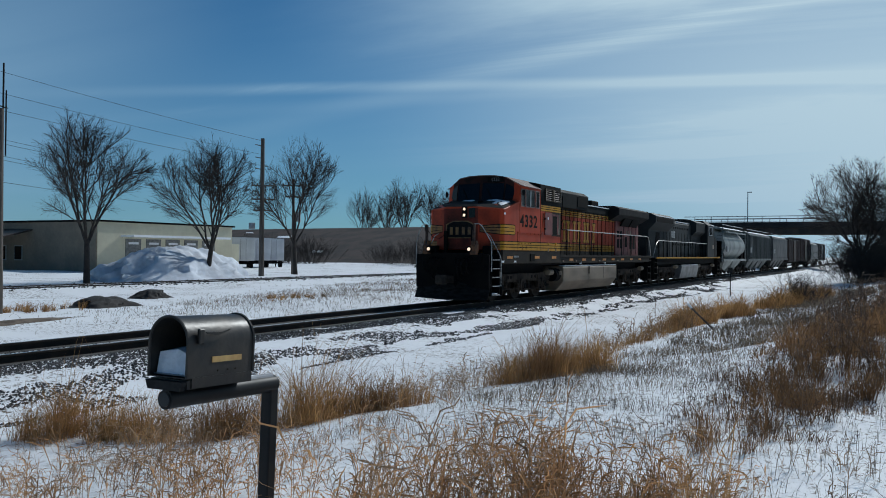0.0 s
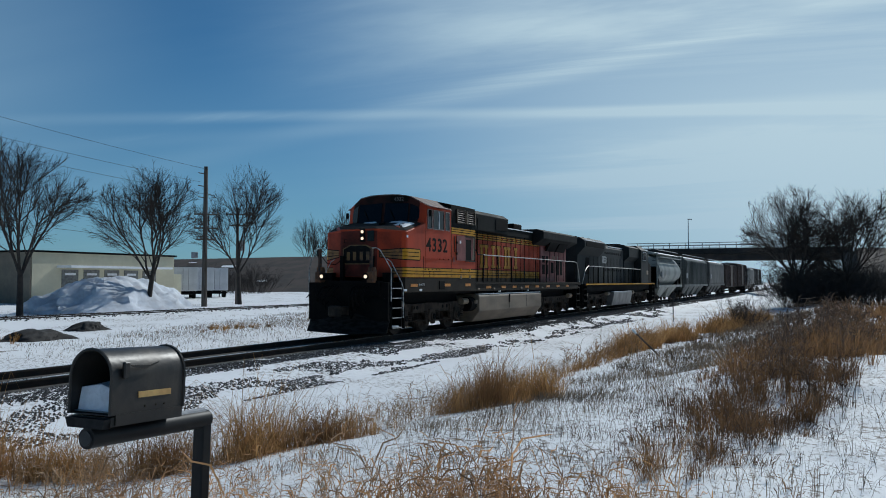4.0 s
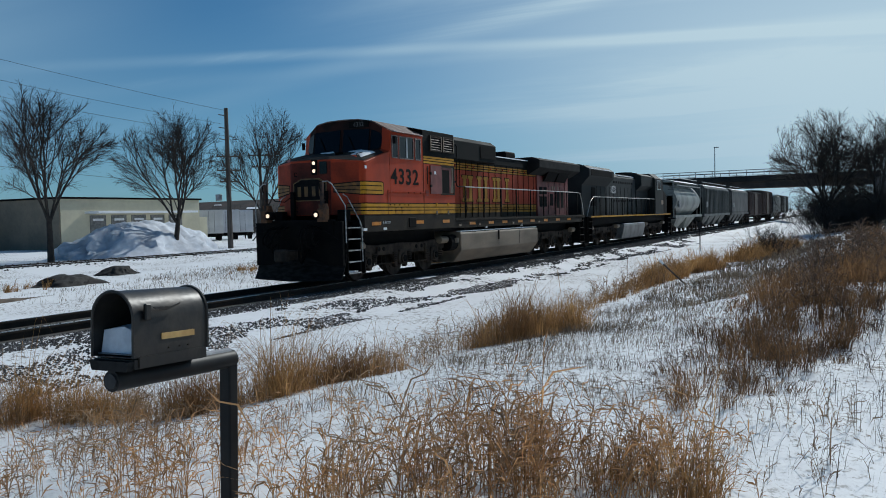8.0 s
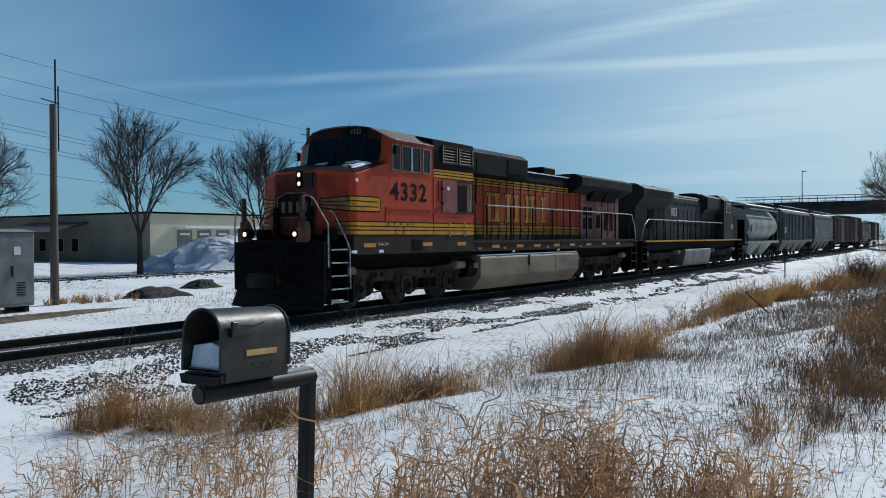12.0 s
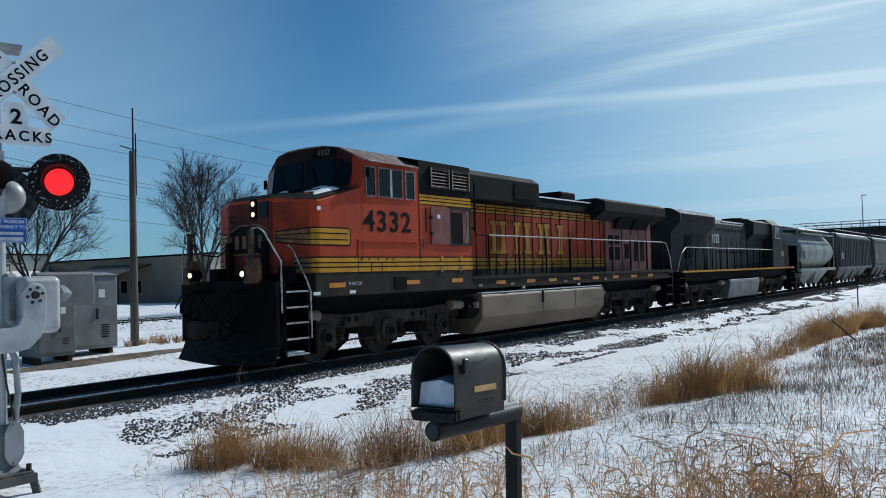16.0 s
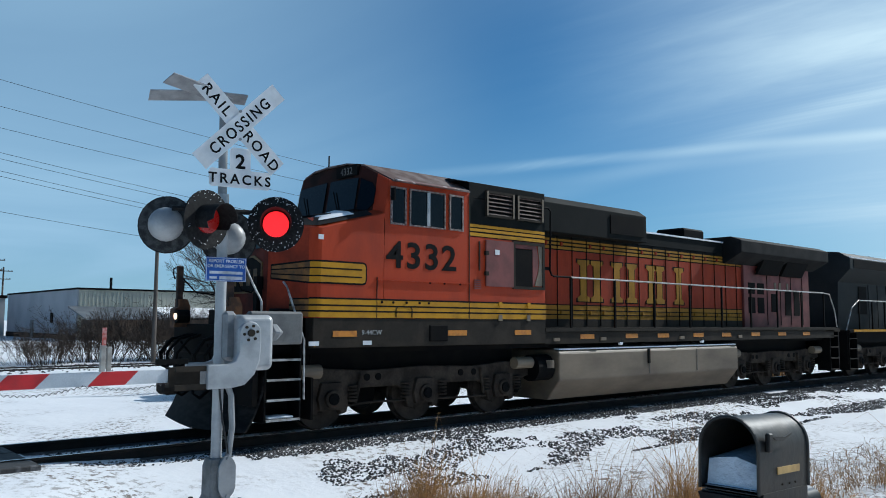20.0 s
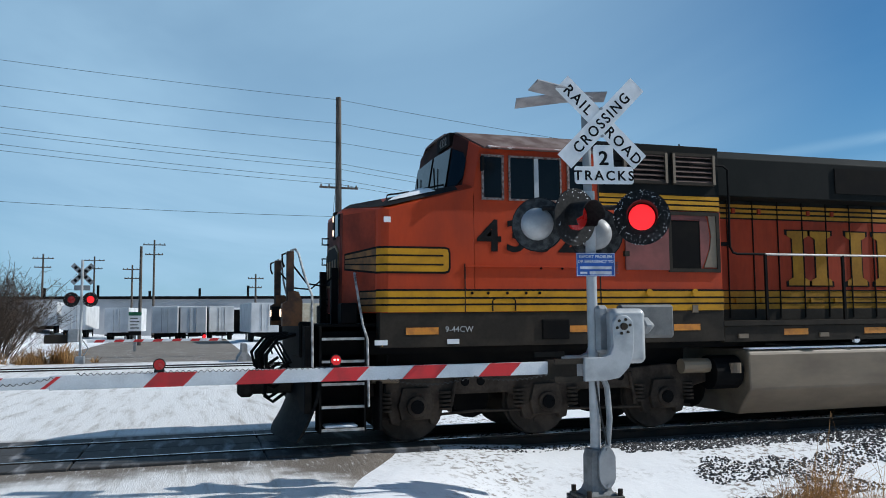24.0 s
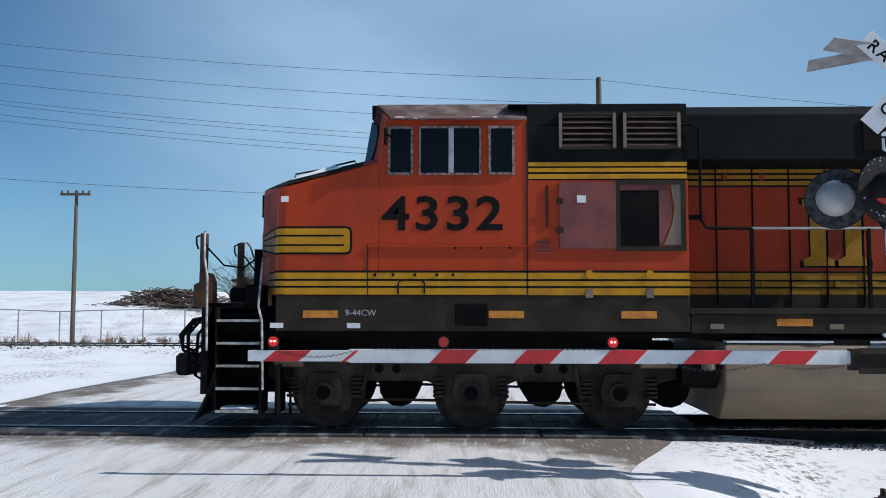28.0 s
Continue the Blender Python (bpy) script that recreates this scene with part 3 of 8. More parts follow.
def truck(parent, xc, side_y, lift=0.0):
    for s in (-1, 1):
        m = pose(xc, s * side_y, lift, 0, 0, 0 if s < 0 else 180)
        fr = part("side_frame", side_frames(), TRUCKS, parent, "cast steel truck frame caked with grime", at=m, bevel=0.02)
        for x in (-2.07, 0, 2.07):
            b = Geo().prism([(x - 0.22, 0.36), (x + 0.22, 0.36), (x + 0.27, 0.56), (x + 0.20, 0.82), (x - 0.20, 0.82), (x - 0.27, 0.56)], "y", -0.07, 0.03)
            b.disc((x, -0.09, 0.55), (0, 1, 0), 0.15, 0.08, 20)
            bx = part("bearing_box", b, TRUCKS, fr, bevel=0.012)
            cap = Geo().disc((x, -0.14, 0.55), (0, 1, 0), 0.10, 0.03, 16)
            for a in range(3):
                cap.disc((x + 0.07 * math.cos(a * 2.1), -0.16, 0.55 + 0.07 * math.sin(a * 2.1)), (0, 1, 0), 0.016, 0.02, 6)
            part("bearing_cap", cap, BLACK, fr)
            for q in (-0.45, 0.45):
                sp = Geo()
                for k in range(5):
                    sp.disc((x + q, -0.03, 0.50 + k * 0.06), (0, 0, 1), 0.085, 0.034, 12)
                part("spring", sp, TRUCKS, fr)
        for x in (-1.3, -1.05, 0.95, 1.3):
            part("boss", Geo().disc((x, -0.005, 0.88), (0, 1, 0), 0.065, 0.02, 14), BLACK, fr)
        cyl = Geo().tube([(-2.75, -0.10, 1.02), (-2.35, -0.10, 1.02)], 0.12, 14)
        part("brake_cylinder", cyl, TANK, fr, "dusty brake cylinder")
        part("brake_cylinder", Geo().tube([(2.35, -0.10, 1.02), (2.85, -0.10, 1.02)], 0.12, 14), TANK, fr, "dusty brake cylinder")
        for q in (-1, 1):
            part("brake_hanger", Geo().tube([(q * 1.55, -0.02, 0.45), (q * 1.45, -0.05, 0.95)], 0.03, 8), TRUCKS, fr)
    part("bolster", Geo().box(xc - 2.6, xc + 2.6, -side_y + 0.2, side_y - 0.2, 0.70 + lift, 1.34 + lift), BLACK, parent)
    for x in (-1.05, 1.05, 2.9):
        part("traction_motor", Geo().tube([(xc + x, -0.62, 0.58), (xc + x, 0.62, 0.58)], 0.30, 14), BLACK, parent, "black traction motor casing")
    for s in (-1, 1):
        part("brake_rod", Geo().tube([(xc - 2.6, s * (side_y - 0.06), 0.36), (xc - 1.1, s * (side_y - 0.04), 0.44), (xc + 0.9, s * (side_y - 0.04), 0.40), (xc + 2.6, s * (side_y - 0.06), 0.38)], 0.022, 6), TRUCKS, parent)
        part("sand_pipe", Geo().tube([(xc - 2.5, s * (side_y + 0.05), 1.3), (xc - 2.55, s * (side_y + 0.05), 0.7), (xc - 2.62, s * 0.80, 0.2)], 0.02, 6), BLACK, parent)
    for x in (-2.07, 0, 2.07):
        wheelset(parent, xc + x)


def handrail(parent, x0, x1, y, z_walk, z_top, step, posts_mat, rail_mat, label=""):
    n = max(1, round((x1 - x0) / step))
    for i in range(n + 1):
        x = x0 + (x1 - x0) * i / n
        part("stanchion", Geo().box(x - 0.022, x + 0.022, y - 0.02, y + 0.02, z_walk, z_top), posts_mat, parent)
    return part("handrail", Geo().tube([(x0, y, z_top), (x1, y, z_top)], 0.021, 8), rail_mat, parent, label)


def locomotive_orange():
    t = thing("locomotive", "orange and yellow diesel locomotive with black stripes and dusty tank", "locomotive")
    W = 1.53
    # underframe and sill
    part("underframe", Geo().box(-1.55, 19.6, -1.25, 1.25, 1.32, 1.72), BLACK, t, "black main frame")
    for s in (-1, 1):
        y0, y1 = sorted((s * 1.28, s * 1.525))
        part("cab_sill", Geo().box(-0.62, 5.04, y0, y1, 1.42, 1.915), SILL, t, "dark grimy sill below the cab", bevel=0.01)
        part("walkway", Geo().box(5.04, 19.3, *sorted((s * 0.85, s * 1.53)), 1.66, 1.74), SILL, t, "steel side walkway")
        part("side_sill", Geo().box(5.06, 19.2, *sorted((s * 1.38, s * 1.50)), 1.40, 1.655), SILL, t, "dark grimy side sill", bevel=0.008)
        for i, x in enumerate((0.0, 2.55, 4.35, 6.45, 8.1, 9.4, 11.0, 12.4, 14.0, 15.6, 17.2)):
            part("reflector", Geo().box(x - 0.24, x + 0.24, *sorted((s * 1.503, s * (1.531 if x < 5 else 1.507))), 1.60 if x < 5 else 1.50, 1.70 if x < 5 else 1.60),
                 mat("amber_reflector", (0.62, 0.23, 0.02), (0.45, 0.16, 0.02), 9, 0.4), t, "amber reflective strip")
        for x in (0.46, -0.6, 5.4, 7.0, 10.2, 13.1):
            part("data_plate", Geo().box(x - 0.09, x + 0.09, *sorted((s * 1.50, s * 1.534)), 1.46, 1.53), WHITE if x < 5 else TANK, t, "small data plate")
        # step recess on the sill
        part("jacking_pad", Geo().box(1.85, 2.30, *sorted((s * 1.45, s * 1.55)), 1.50, 1.80), BLACK, t, bevel=0.02)
        for x in (5.9, 8.6, 10.8):
            hose = Geo()
            hose.tube([(x + k * 0.35, s * (1.40 + 0.02 * (k % 2)), 1.36 - 0.05 * math.sin(math.pi * k / 6)) for k in range(7)], 0.025, 6)
            part("cable_run", hose, BLACK, t)

    # nose, with a blunt centre face and two slanted cheeks
    def nose_ring(z, dx):
        half = [(0.799, W), (-0.50 + dx, W), (-0.562 + dx, W - 0.012), (-0.610 + dx, W - 0.043), (-0.645 + dx, W - 0.089), (-1.00 + dx, 0.74), (-1.03 + dx, 0.67), (-1.04 + dx, 0.60)]
        return [(x, -y, z) for x, y in half] + [(x, y, z) for x, y in half[::-1]]
    nose = Geo()
    low, high = nose_ring(1.915, 0), nose_ring(3.48, 0.02)
    top = [(max(p[0] + 0.18, -0.86) if p[0] < 0.5 else p[0], p[1] * (0.89 if p[0] > 0.5 else 0.80 if abs(p[1]) > 1.3 else 0.86), 3.84 if p[0] > 0.5 else 3.60 if abs(p[1]) > 1 else 3.56) for p in high]
    high = [(p[0], p[1], 3.755 if p[0] > 0.5 else 3.40 if abs(p[1]) > 1 else 3.47) for p in high]
    nose.loft([low, high, top])
    part("nose", nose, ORANGE, t, "orange wide nose", bevel=0.012)
    # soot, plus the shade on this end put into a darker red
    NOSE = mat("sooty_faded_shaded_nose_paint", (0.115, 0.019, 0.010), (0.045, 0.011, 0.0075), 2.2, 0.75, bump=0.05, grain=0.2, bscale=16, spread=(0.36, 0.66), spec=0.25)
    # body orange darkened for the cheeks' shade, with slight grime
    CHEEK = mat("grimy_shaded_cheek_paint", (0.30, 0.036, 0.010), (0.15, 0.022, 0.009), 1.8, 0.65, bump=0.04, grain=0.15, bscale=16, spread=(0.40, 0.70), spec=0.25)
    DECK = mat("matt_black_deck", (0.012, 0.012, 0.013), (0.03, 0.028, 0.027), 3.0, 0.85, spec=0.15, grain=0.2, bscale=20)

    def cheek_x(y, z):
        """Front skin of the nose at a given side offset and height."""
        y = abs(y)
        x = -1.04 if y < 0.64 else -1.03 + (y - 0.67) * 0.4286 if y < 0.74 else -1.00 + (y - 0.74) * 0.5064
        return x + 0.02 * (z - 1.915) / 1.56

    def skin(ys, z0, z1, out):
        return Geo().loft([[(cheek_x(y, z0) - out, y, z0), (cheek_x(y, z1) - out, y, z1), (cheek_x(y, z1) + 0.02, y, z1), (cheek_x(y, z0) + 0.02, y, z0)] for y in ys])
    part("nose_front", skin((-0.70, -0.62, 0.62, 0.70), 1.93, 3.42, 0.006), NOSE, t, "sooty faded red nose front with its shade painted in")
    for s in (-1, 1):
        part("nose_cheek", skin((s * 0.705, s * 1.0, s * 1.40), 1.93, 3.385, 0.004), CHEEK, t, "grimy orange cheek of the nose, darkened for shade")
    part("nose_deck", Geo().loft([[(0.56, -1.50, 3.712), (-0.54, -1.50, 3.432), (-0.99, -0.65, 3.492), (-0.99, 0.65, 3.492), (-0.54, 1.50, 3.432), (0.56, 1.50, 3.712)],
                                  [(0.58, -1.30, 3.808), (-0.38, -1.21, 3.610), (-0.87, -0.57, 3.570), (-0.87, 0.57, 3.570), (-0.38, 1.21, 3.610), (0.58, 1.30, 3.808)]]), DECK, t, "matt black glare-free nose deck")
    # front of the cab round the windscreen, grime and shade both painted dark
    def front(y, z):
        back = 0.26 * max(0.0, (abs(y) - 1.0) / 0.53)
        return 0.53 + (z - 3.70) * 0.17 + back
    tops = ((-1.30, 4.489), (-1.0, 4.655), (-0.5, 4.735), (0.0, 4.75), (0.5, 4.735), (1.0, 4.655), (1.30, 4.489))

    def strip(cols):
        return Geo().loft([[(front(y, 3.55), y, 3.55), (front(y, z), y, z), (front(y, z) + 0.02, y, z), (front(y, 3.55) + 0.02, y, 3.55)] for y, z in cols])
    part("cab_front", strip(tops), mat("sooty_shaded_cab_front", (0.040, 0.013, 0.010), (0.016, 0.009, 0.008), 2.2, 0.8, grain=0.2, spec=0.15), t, "cab front round the windscreen, dark with soot and painted shade")
    for s in (-1, 1):
        part("corner_pillar", strip(((s * 1.302, 4.488), (s * 1.525, 4.36))), ORANGE, t, "orange corner pillar of the cab")

    # cab shell: a slanted front, side walls and a crowned roof
    def cab_ring(x, rake):
        sec = [(-W, 1.915), (-W, 3.70), (-W, 4.36), (-0.98, 4.665), (-0.55, 4.735), (0, 4.755), (0.55, 4.735), (0.98, 4.665), (W, 4.36), (W, 3.70), (W, 1.915)]
        return [(x + (max(z - 3.70, 0) * 0.17 + (0.26 if abs(y) > 1.4 else 0) if rake else 0), y, z) for y, z in sec]
    part("cab", Geo().loft([cab_ring(0.54, True), cab_ring(2.84, False)], caps=False), ORANGE, t, "orange cab", smooth=False, bevel=0.02)
    roof = Geo()
    sec = [(-1.56, 4.365), (-0.985, 4.695), (-0.55, 4.765), (0, 4.785), (0.55, 4.765), (0.985, 4.695), (1.56, 4.365)]
    roof.loft([[(x + (0.30 if x < 1 and abs(y) > 1.4 else 0.06 if x < 1 and abs(y) > 0.9 else 0), y, z) for y, z in sec] + [(x + (0.30 if x < 1 and abs(y) > 1.4 else 0.06 if x < 1 and abs(y) > 0.9 else 0), y, z - 0.03) for y, z in sec[::-1]] for x in (0.66, 2.84)])
    part("cab_roof", roof, mat("weathered_roof", (0.10, 0.058, 0.048), (0.20, 0.155, 0.14), 3, 0.7, bump=0.1, spec=0.25), t, "weathered brown cab roof")
    for s in (-1, 1):
        aw = Geo().prism([(s * 1.52, 4.40), (s * 1.72, 4.33), (s * 1.72, 4.315), (s * 1.52, 4.37)], "x", 1.02, 2.42)
        part("window_awning", aw, mat("snowy_awning", (0.16, 0.075, 0.060), (0.55, 0.50, 0.48), 7, 0.7, spread=(0.55, 0.62)), t, "peeling awning over the side windows")
        for x0, x1 in ((0.92, 1.27), (1.35, 2.21), (2.31, 2.67)):
            y0, y1 = sorted((s * (W - 0.01), s * (W + 0.03)))
            w = part("side_window", Geo().rim(x0, x1, 3.57, 4.25, y0, y1, 0.026 if x1 - x0 > 0.5 else 0.034), mat("window_trim", (0.30, 0.26, 0.24), (0.12, 0.06, 0.045), 26, 0.55, metal=0.3), t, "riveted metal window frame")
            part("pane", Geo().box(x0 + 0.03, x1 - 0.03, *sorted((s * W, s * (W + 0.012))), 3.60, 4.22), GLASS, w, "dark window glass")
            if x1 - x0 > 0.5:
                part("mullion", Geo().box(1.76, 1.83, y0, y1, 3.60, 4.22), SILVER, w)
        part("mirror", Geo().tube([(0.98, s * 1.53, 4.1), (0.90, s * 1.66, 4.12)], 0.012, 6).box(0.88, 0.91, *sorted((s * 1.60, s * 1.70)), 3.98, 4.20), BLACK, t, "small side mirror")
    # windscreen panes lie on the slanted front
    for s0 in (-1, 1):
        q = [(s0 * 1.03, 3.83), (s0 * 1.22, 3.83), (s0 * 1.32, 3.93), (s0 * 1.32, 4.20), (s0 * 1.25, 4.32), (s0 * 1.03, 4.42)]
        pane = [(front(y, z) - 0.014, y, z) for y, z in q]
        part("quarter_pane", Geo().loft([pane, [(p[0] - 0.012, p[1], p[2]) for p in pane]]), GLASS, t, "slanted dark quarter pane of the windscreen")
    for y0, y1 in ((-0.97, -0.06), (0.06, 0.97)):
        fr = Geo()
        a = [(front(y, z) - 0.014, y, z) for y, z in ((y0, 3.80), (y1, 3.80), (y1, 4.44 if y1 > 0.5 else 4.47), (y0, 4.44 if y0 < -0.5 else 4.47))]
        fr.loft([a, [(p[0] - 0.014, p[1], p[2]) for p in a]])
        ws = part("windscreen", fr, GLASS, t, "dark windscreen with snow along its sill")
        part("snow_ridge", Geo().loft([[(0.50, y0 + 0.1, 3.745), (0.50, y1 - 0.1, 3.745), (0.30, y1 - 0.25, 3.72), (0.28, y0 + 0.3, 3.71)],
                                      [(0.50, y0 + 0.2, 3.84), (0.50, y1 - 0.3, 3.82), (0.42, y1 - 0.4, 3.76), (0.40, y0 + 0.35, 3.77)]]), SNOW, t, "snow lying under the windscreen", smooth=True)
        wp = Geo().tube([(0.50, (y0 + y1) / 2, 3.82), (0.56, (y0 + y1) / 2 + 0.25, 4.25)], 0.012, 6)
        part("wiper", wp, BLACK, t)
    part("snow_patch", Geo().loft([[(-0.46, -1.38, 3.53), (0.25, -1.40, 3.70), (0.2, -1.0, 3.77), (-0.30, -0.9, 3.64)],
                                   [(-0.36, -1.32, 3.60), (0.15, -1.34, 3.745), (0.1, -1.0, 3.79), (-0.22, -0.95, 3.675)]]), SNOW, t, "snow on the nose deck", smooth=True)
    for y in (-1.2, 0.9):
        part("grab_iron", Geo().tube([(-0.45, y, 3.56), (-0.43, y, 3.64), (-0.1, y, 3.70), (-0.1, y, 3.62)], 0.012, 6), BLACK, t)
    part("grab_iron", Geo().tube([(0.1, -1.25, 3.66), (0.12, -1.25, 3.75), (0.42, -1.25, 3.82), (0.45, -1.25, 3.73)], 0.014, 6), BLACK, t)
    part("air_horn", Geo().tube([(-0.15, -0.3, 3.62), (-0.15, -0.3, 3.70), (0.15, -0.3, 3.74)], 0.04, 8), BLACK, t)
    # headlamps in the nose centre, number boards over the windscreen, ditch lights
    hb = part("headlamp_box", Geo().box(-1.058, -0.96, -0.26, -0.06, 3.06, 3.50), BLACK, t, bevel=0.03)
    for z in (3.17, 3.39):
        part("headlamp", Geo().disc((-1.056, -0.16, z), (1, 0, 0), 0.052, 0.012, 18), HEADLAMP, hb, "lit round headlamp")
    part("nose_window", Geo().box(-1.06, -1.00, -0.60, -0.36, 3.08, 3.42), GLASS, t, "dark nose door window")
    part("number_board", Geo().box(0.625, 0.75, -0.92, -0.26, 4.50, 4.70), BLACK, t, "black number board")
    lettering("4332", 0.19, mat("number_board_digits", (0.16, 0.15, 0.14)), t, Matrix.Translation((0.622, -0.59, 4.535)) @ Matrix(((0, 0, -1, 0), (-1, 0, 0, 0), (0, 1, 0, 0), (0, 0, 0, 1))), name="number")
    for s in (-1, 1):
        dl = part("ditch_light", Geo().tube([(-1.92, s * 0.82, 1.93), (-1.70, s * 0.82, 1.93)], 0.115, 16), BLACK, t, "black ditch light housing")
        part("bulb", Geo().disc((-1.925, s * 0.82, 1.93), (1, 0, 0), 0.056, 0.02, 18), HEADLAMP, dl, "lit lamp")
    # paint bands
    for s in (-1, 1):
        y = s * (W + 0.003)

        def band(name, x0, x1, z0, z1, m, d=0.004, lab=""):
            return part(name, Geo().box(x0, x1, *sorted((y - s * 0.01, y + s * d)), z0, z1), m, t, lab)
        band("yellow_band", -0.50, 5.04, 1.92, 2.225, YELLOW, 0.004, "yellow band along the cab")
        for z in (2.235, 2.12, 2.025):
            band("black_stripe", -0.50, 5.04, z - 0.014, z + 0.014, LETTER, 0.006)
        tip = [(-0.50, 2.50), (0.34, 2.50), (0.385, 2.515), (0.40, 2.56), (0.40, 2.77), (0.385, 2.815), (0.34, 2.83), (-0.50, 2.83)]
        edge = [(-0.50, 2.47), (0.35, 2.47), (0.41, 2.49), (0.43, 2.55), (0.43, 2.78), (0.41, 2.84), (0.35, 2.86), (-0.50, 2.86)]
        part("black_border", Geo().prism(edge, "y", *sorted((y - s * 0.01, y + s * 0.003))), LETTER, t)
        part("yellow_flash", Geo().prism(tip, "y", *sorted((y - s * 0.01, y + s * 0.006))), YELLOW, t, "yellow flash with rounded end on the nose")
        for z in (2.60, 2.73):
            band("black_stripe", -0.50, 0.32, z - 0.012, z + 0.012, LETTER, 0.009)
        band("panel_seam", 0.64, 0.655, 1.92, 2.62, SILL, 0.007)
        band("body_seam", 2.83, 2.85, 1.92, 4.3, SILL, 0.006)
        band("ridge", 0.65, 2.84, 2.575, 2.60, ORANGE, 0.03)
        for x in (0.75, 1.0, 1.3, 1.6, 1.82):
            part("bolt", Geo().disc((x, y + s * 0.012, 2.19), (0, 1, 0), 0.022, 0.02, 8), BLACK, t)
        for x in (1.85, 2.2, 2.6):
            part("bolt", Geo().disc((x, y + s * 0.01, 2.56), (0, 1, 0), 0.018, 0.02, 8), BLACK, t)
        hatch = Geo()
        hatch.tube([(1.07, y, 1.93), (1.07, y, 2.08), (1.12, y, 2.12), (1.38, y, 2.12), (1.43, y, 2.08), (1.43, y, 1.93)], 0.014, 6)
        part("step_hatch", hatch, LETTER, t)
        part("number_card", Geo().box(-0.56, -0.46, *sorted((y, y + s * 0.01)), 3.20, 3.28), WHITE, t)
    # emblem yellow darkened to carry the shade on the nose
    EMB = mat("faded_shaded_emblem_paint", (0.15, 0.080, 0.018), (0.06, 0.036, 0.014), 5, 0.6, grain=0.2)
    # side yellow again, darker: grime and the cheeks' shade in one colour
    SHADED_YELLOW = mat("grimy_shaded_yellow_paint", (0.24, 0.105, 0.016), (0.10, 0.048, 0.014), 4, 0.6, grain=0.2)

    def wedge(s, ya, yb, a0, a1, b0, b1, out):
        """A flat band on the cheek whose height runs from a0..a1 at ya to b0..b1 at yb."""
        ring = [(ya, a0), (yb, b0), (yb, b1), (ya, a1)]
        return Geo().loft([[(cheek_x(y, z) - out - d, s * y, z) for y, z in ring] for d in (0.0, 0.004)])
    def round_corner(s, z0, z1, out):
        """A band that wraps the rounded corner between side and cheek."""
        ring = ((-0.498, W, 0.0, 1.0), (-0.562, W - 0.012, -0.3, 0.95), (-0.610, W - 0.043, -0.62, 0.78), (-0.645, W - 0.089, -0.89, 0.45), (-0.652, W - 0.103, -0.89, 0.45))
        return Geo().loft([[(x + nx * d + 0.02 * (z - 1.915) / 1.56, s * (y + ny * d), z) for d, z in ((out, z0), (out, z1), (-0.006, z1), (-0.006, z0))] for x, y, nx, ny in ring])
    # flashes on the slanted cheeks, narrowing towards the emblem between them
    for s in (-1, 1):
        part("black_border", wedge(s, 1.43, 0.76, 2.47, 2.86, 2.55, 2.80, 0.004), LETTER, t)
        part("yellow_flash", wedge(s, 1.43, 0.78, 2.50, 2.83, 2.58, 2.77, 0.008), SHADED_YELLOW, t, "grimy yellow flash on the slanted cheek, darkened for shade")
        part("black_border", round_corner(s, 2.47, 2.86, 0.006), LETTER, t)
        part("yellow_flash", round_corner(s, 2.50, 2.83, 0.009), YELLOW, t)
        part("yellow_band", round_corner(s, 1.925, 2.223, 0.007), YELLOW, t)
        for z in (2.025, 2.12, 2.235):
            part("black_stripe", round_corner(s, z - 0.014, z + 0.014, 0.010), LETTER, t)
        for z in (2.60, 2.73):
            part("black_stripe", round_corner(s, z - 0.012, z + 0.012, 0.012), LETTER, t)
        for k in (0, 1):
            z, q = 2.60 + 0.13 * k, 2.64 + 0.07 * k
            part("black_stripe", wedge(s, 1.43, 0.78, z - 0.012, z + 0.012, q - 0.010, q + 0.010, 0.012), LETTER, t)
        part("yellow_band", wedge(s, 1.43, 1.10, 1.93, 2.22, 1.93, 2.22, 0.004), SHADED_YELLOW, t, "grimy yellow band on the slanted cheek, darkened for shade")
        for z in (2.025, 2.12, 2.225):
            part("black_stripe", wedge(s, 1.43, 1.10, z - 0.012, z + 0.012, z - 0.012, z + 0.012, 0.008), LETTER, t)
    em = part("emblem", Geo().prism([(-0.58, 2.40), (-0.48, 2.33), (0.48, 2.33), (0.58, 2.40), (0.58, 2.84), (0.30, 2.97), (-0.30, 2.97), (-0.58, 2.84)], "x", -1.054, -1.03), EMB, t, "faded railway emblem without letters, darkened for shade")
    part("emblem_field", Geo().prism([(-0.54, 2.41), (-0.46, 2.36), (0.46, 2.36), (0.54, 2.41), (0.54, 2.82), (0.28, 2.93), (-0.28, 2.93), (-0.54, 2.82)], "x", -1.062, -1.055), LETTER, em)
    for y0 in (-0.44, -0.20, 0.06, 0.30):
        part("emblem_bar", Geo().box(-1.069, -1.063, y0, y0 + 0.12, 2.46, 2.74), EMB, em)
    for k in range(4):
        z = 2.05 + k * 0.33
        part("nose_rung", Geo().tube([(-1.03, 0.46, z), (-1.14, 0.46, z), (-1.14, 0.46, z + 0.10), (-1.03, 0.46, z + 0.10)], 0.014, 6), BLACK, t)
    lettering("4332", 0.655, LETTER, t, Matrix.Translation((1.68, -W - 0.006, 2.815)) @ Matrix(((1, 0, 0, 0), (0, 0, -1, 0), (0, 1, 0, 0), (0, 0, 0, 1))), bold=0.012, wide=1.17, gap=1.12, name="number")
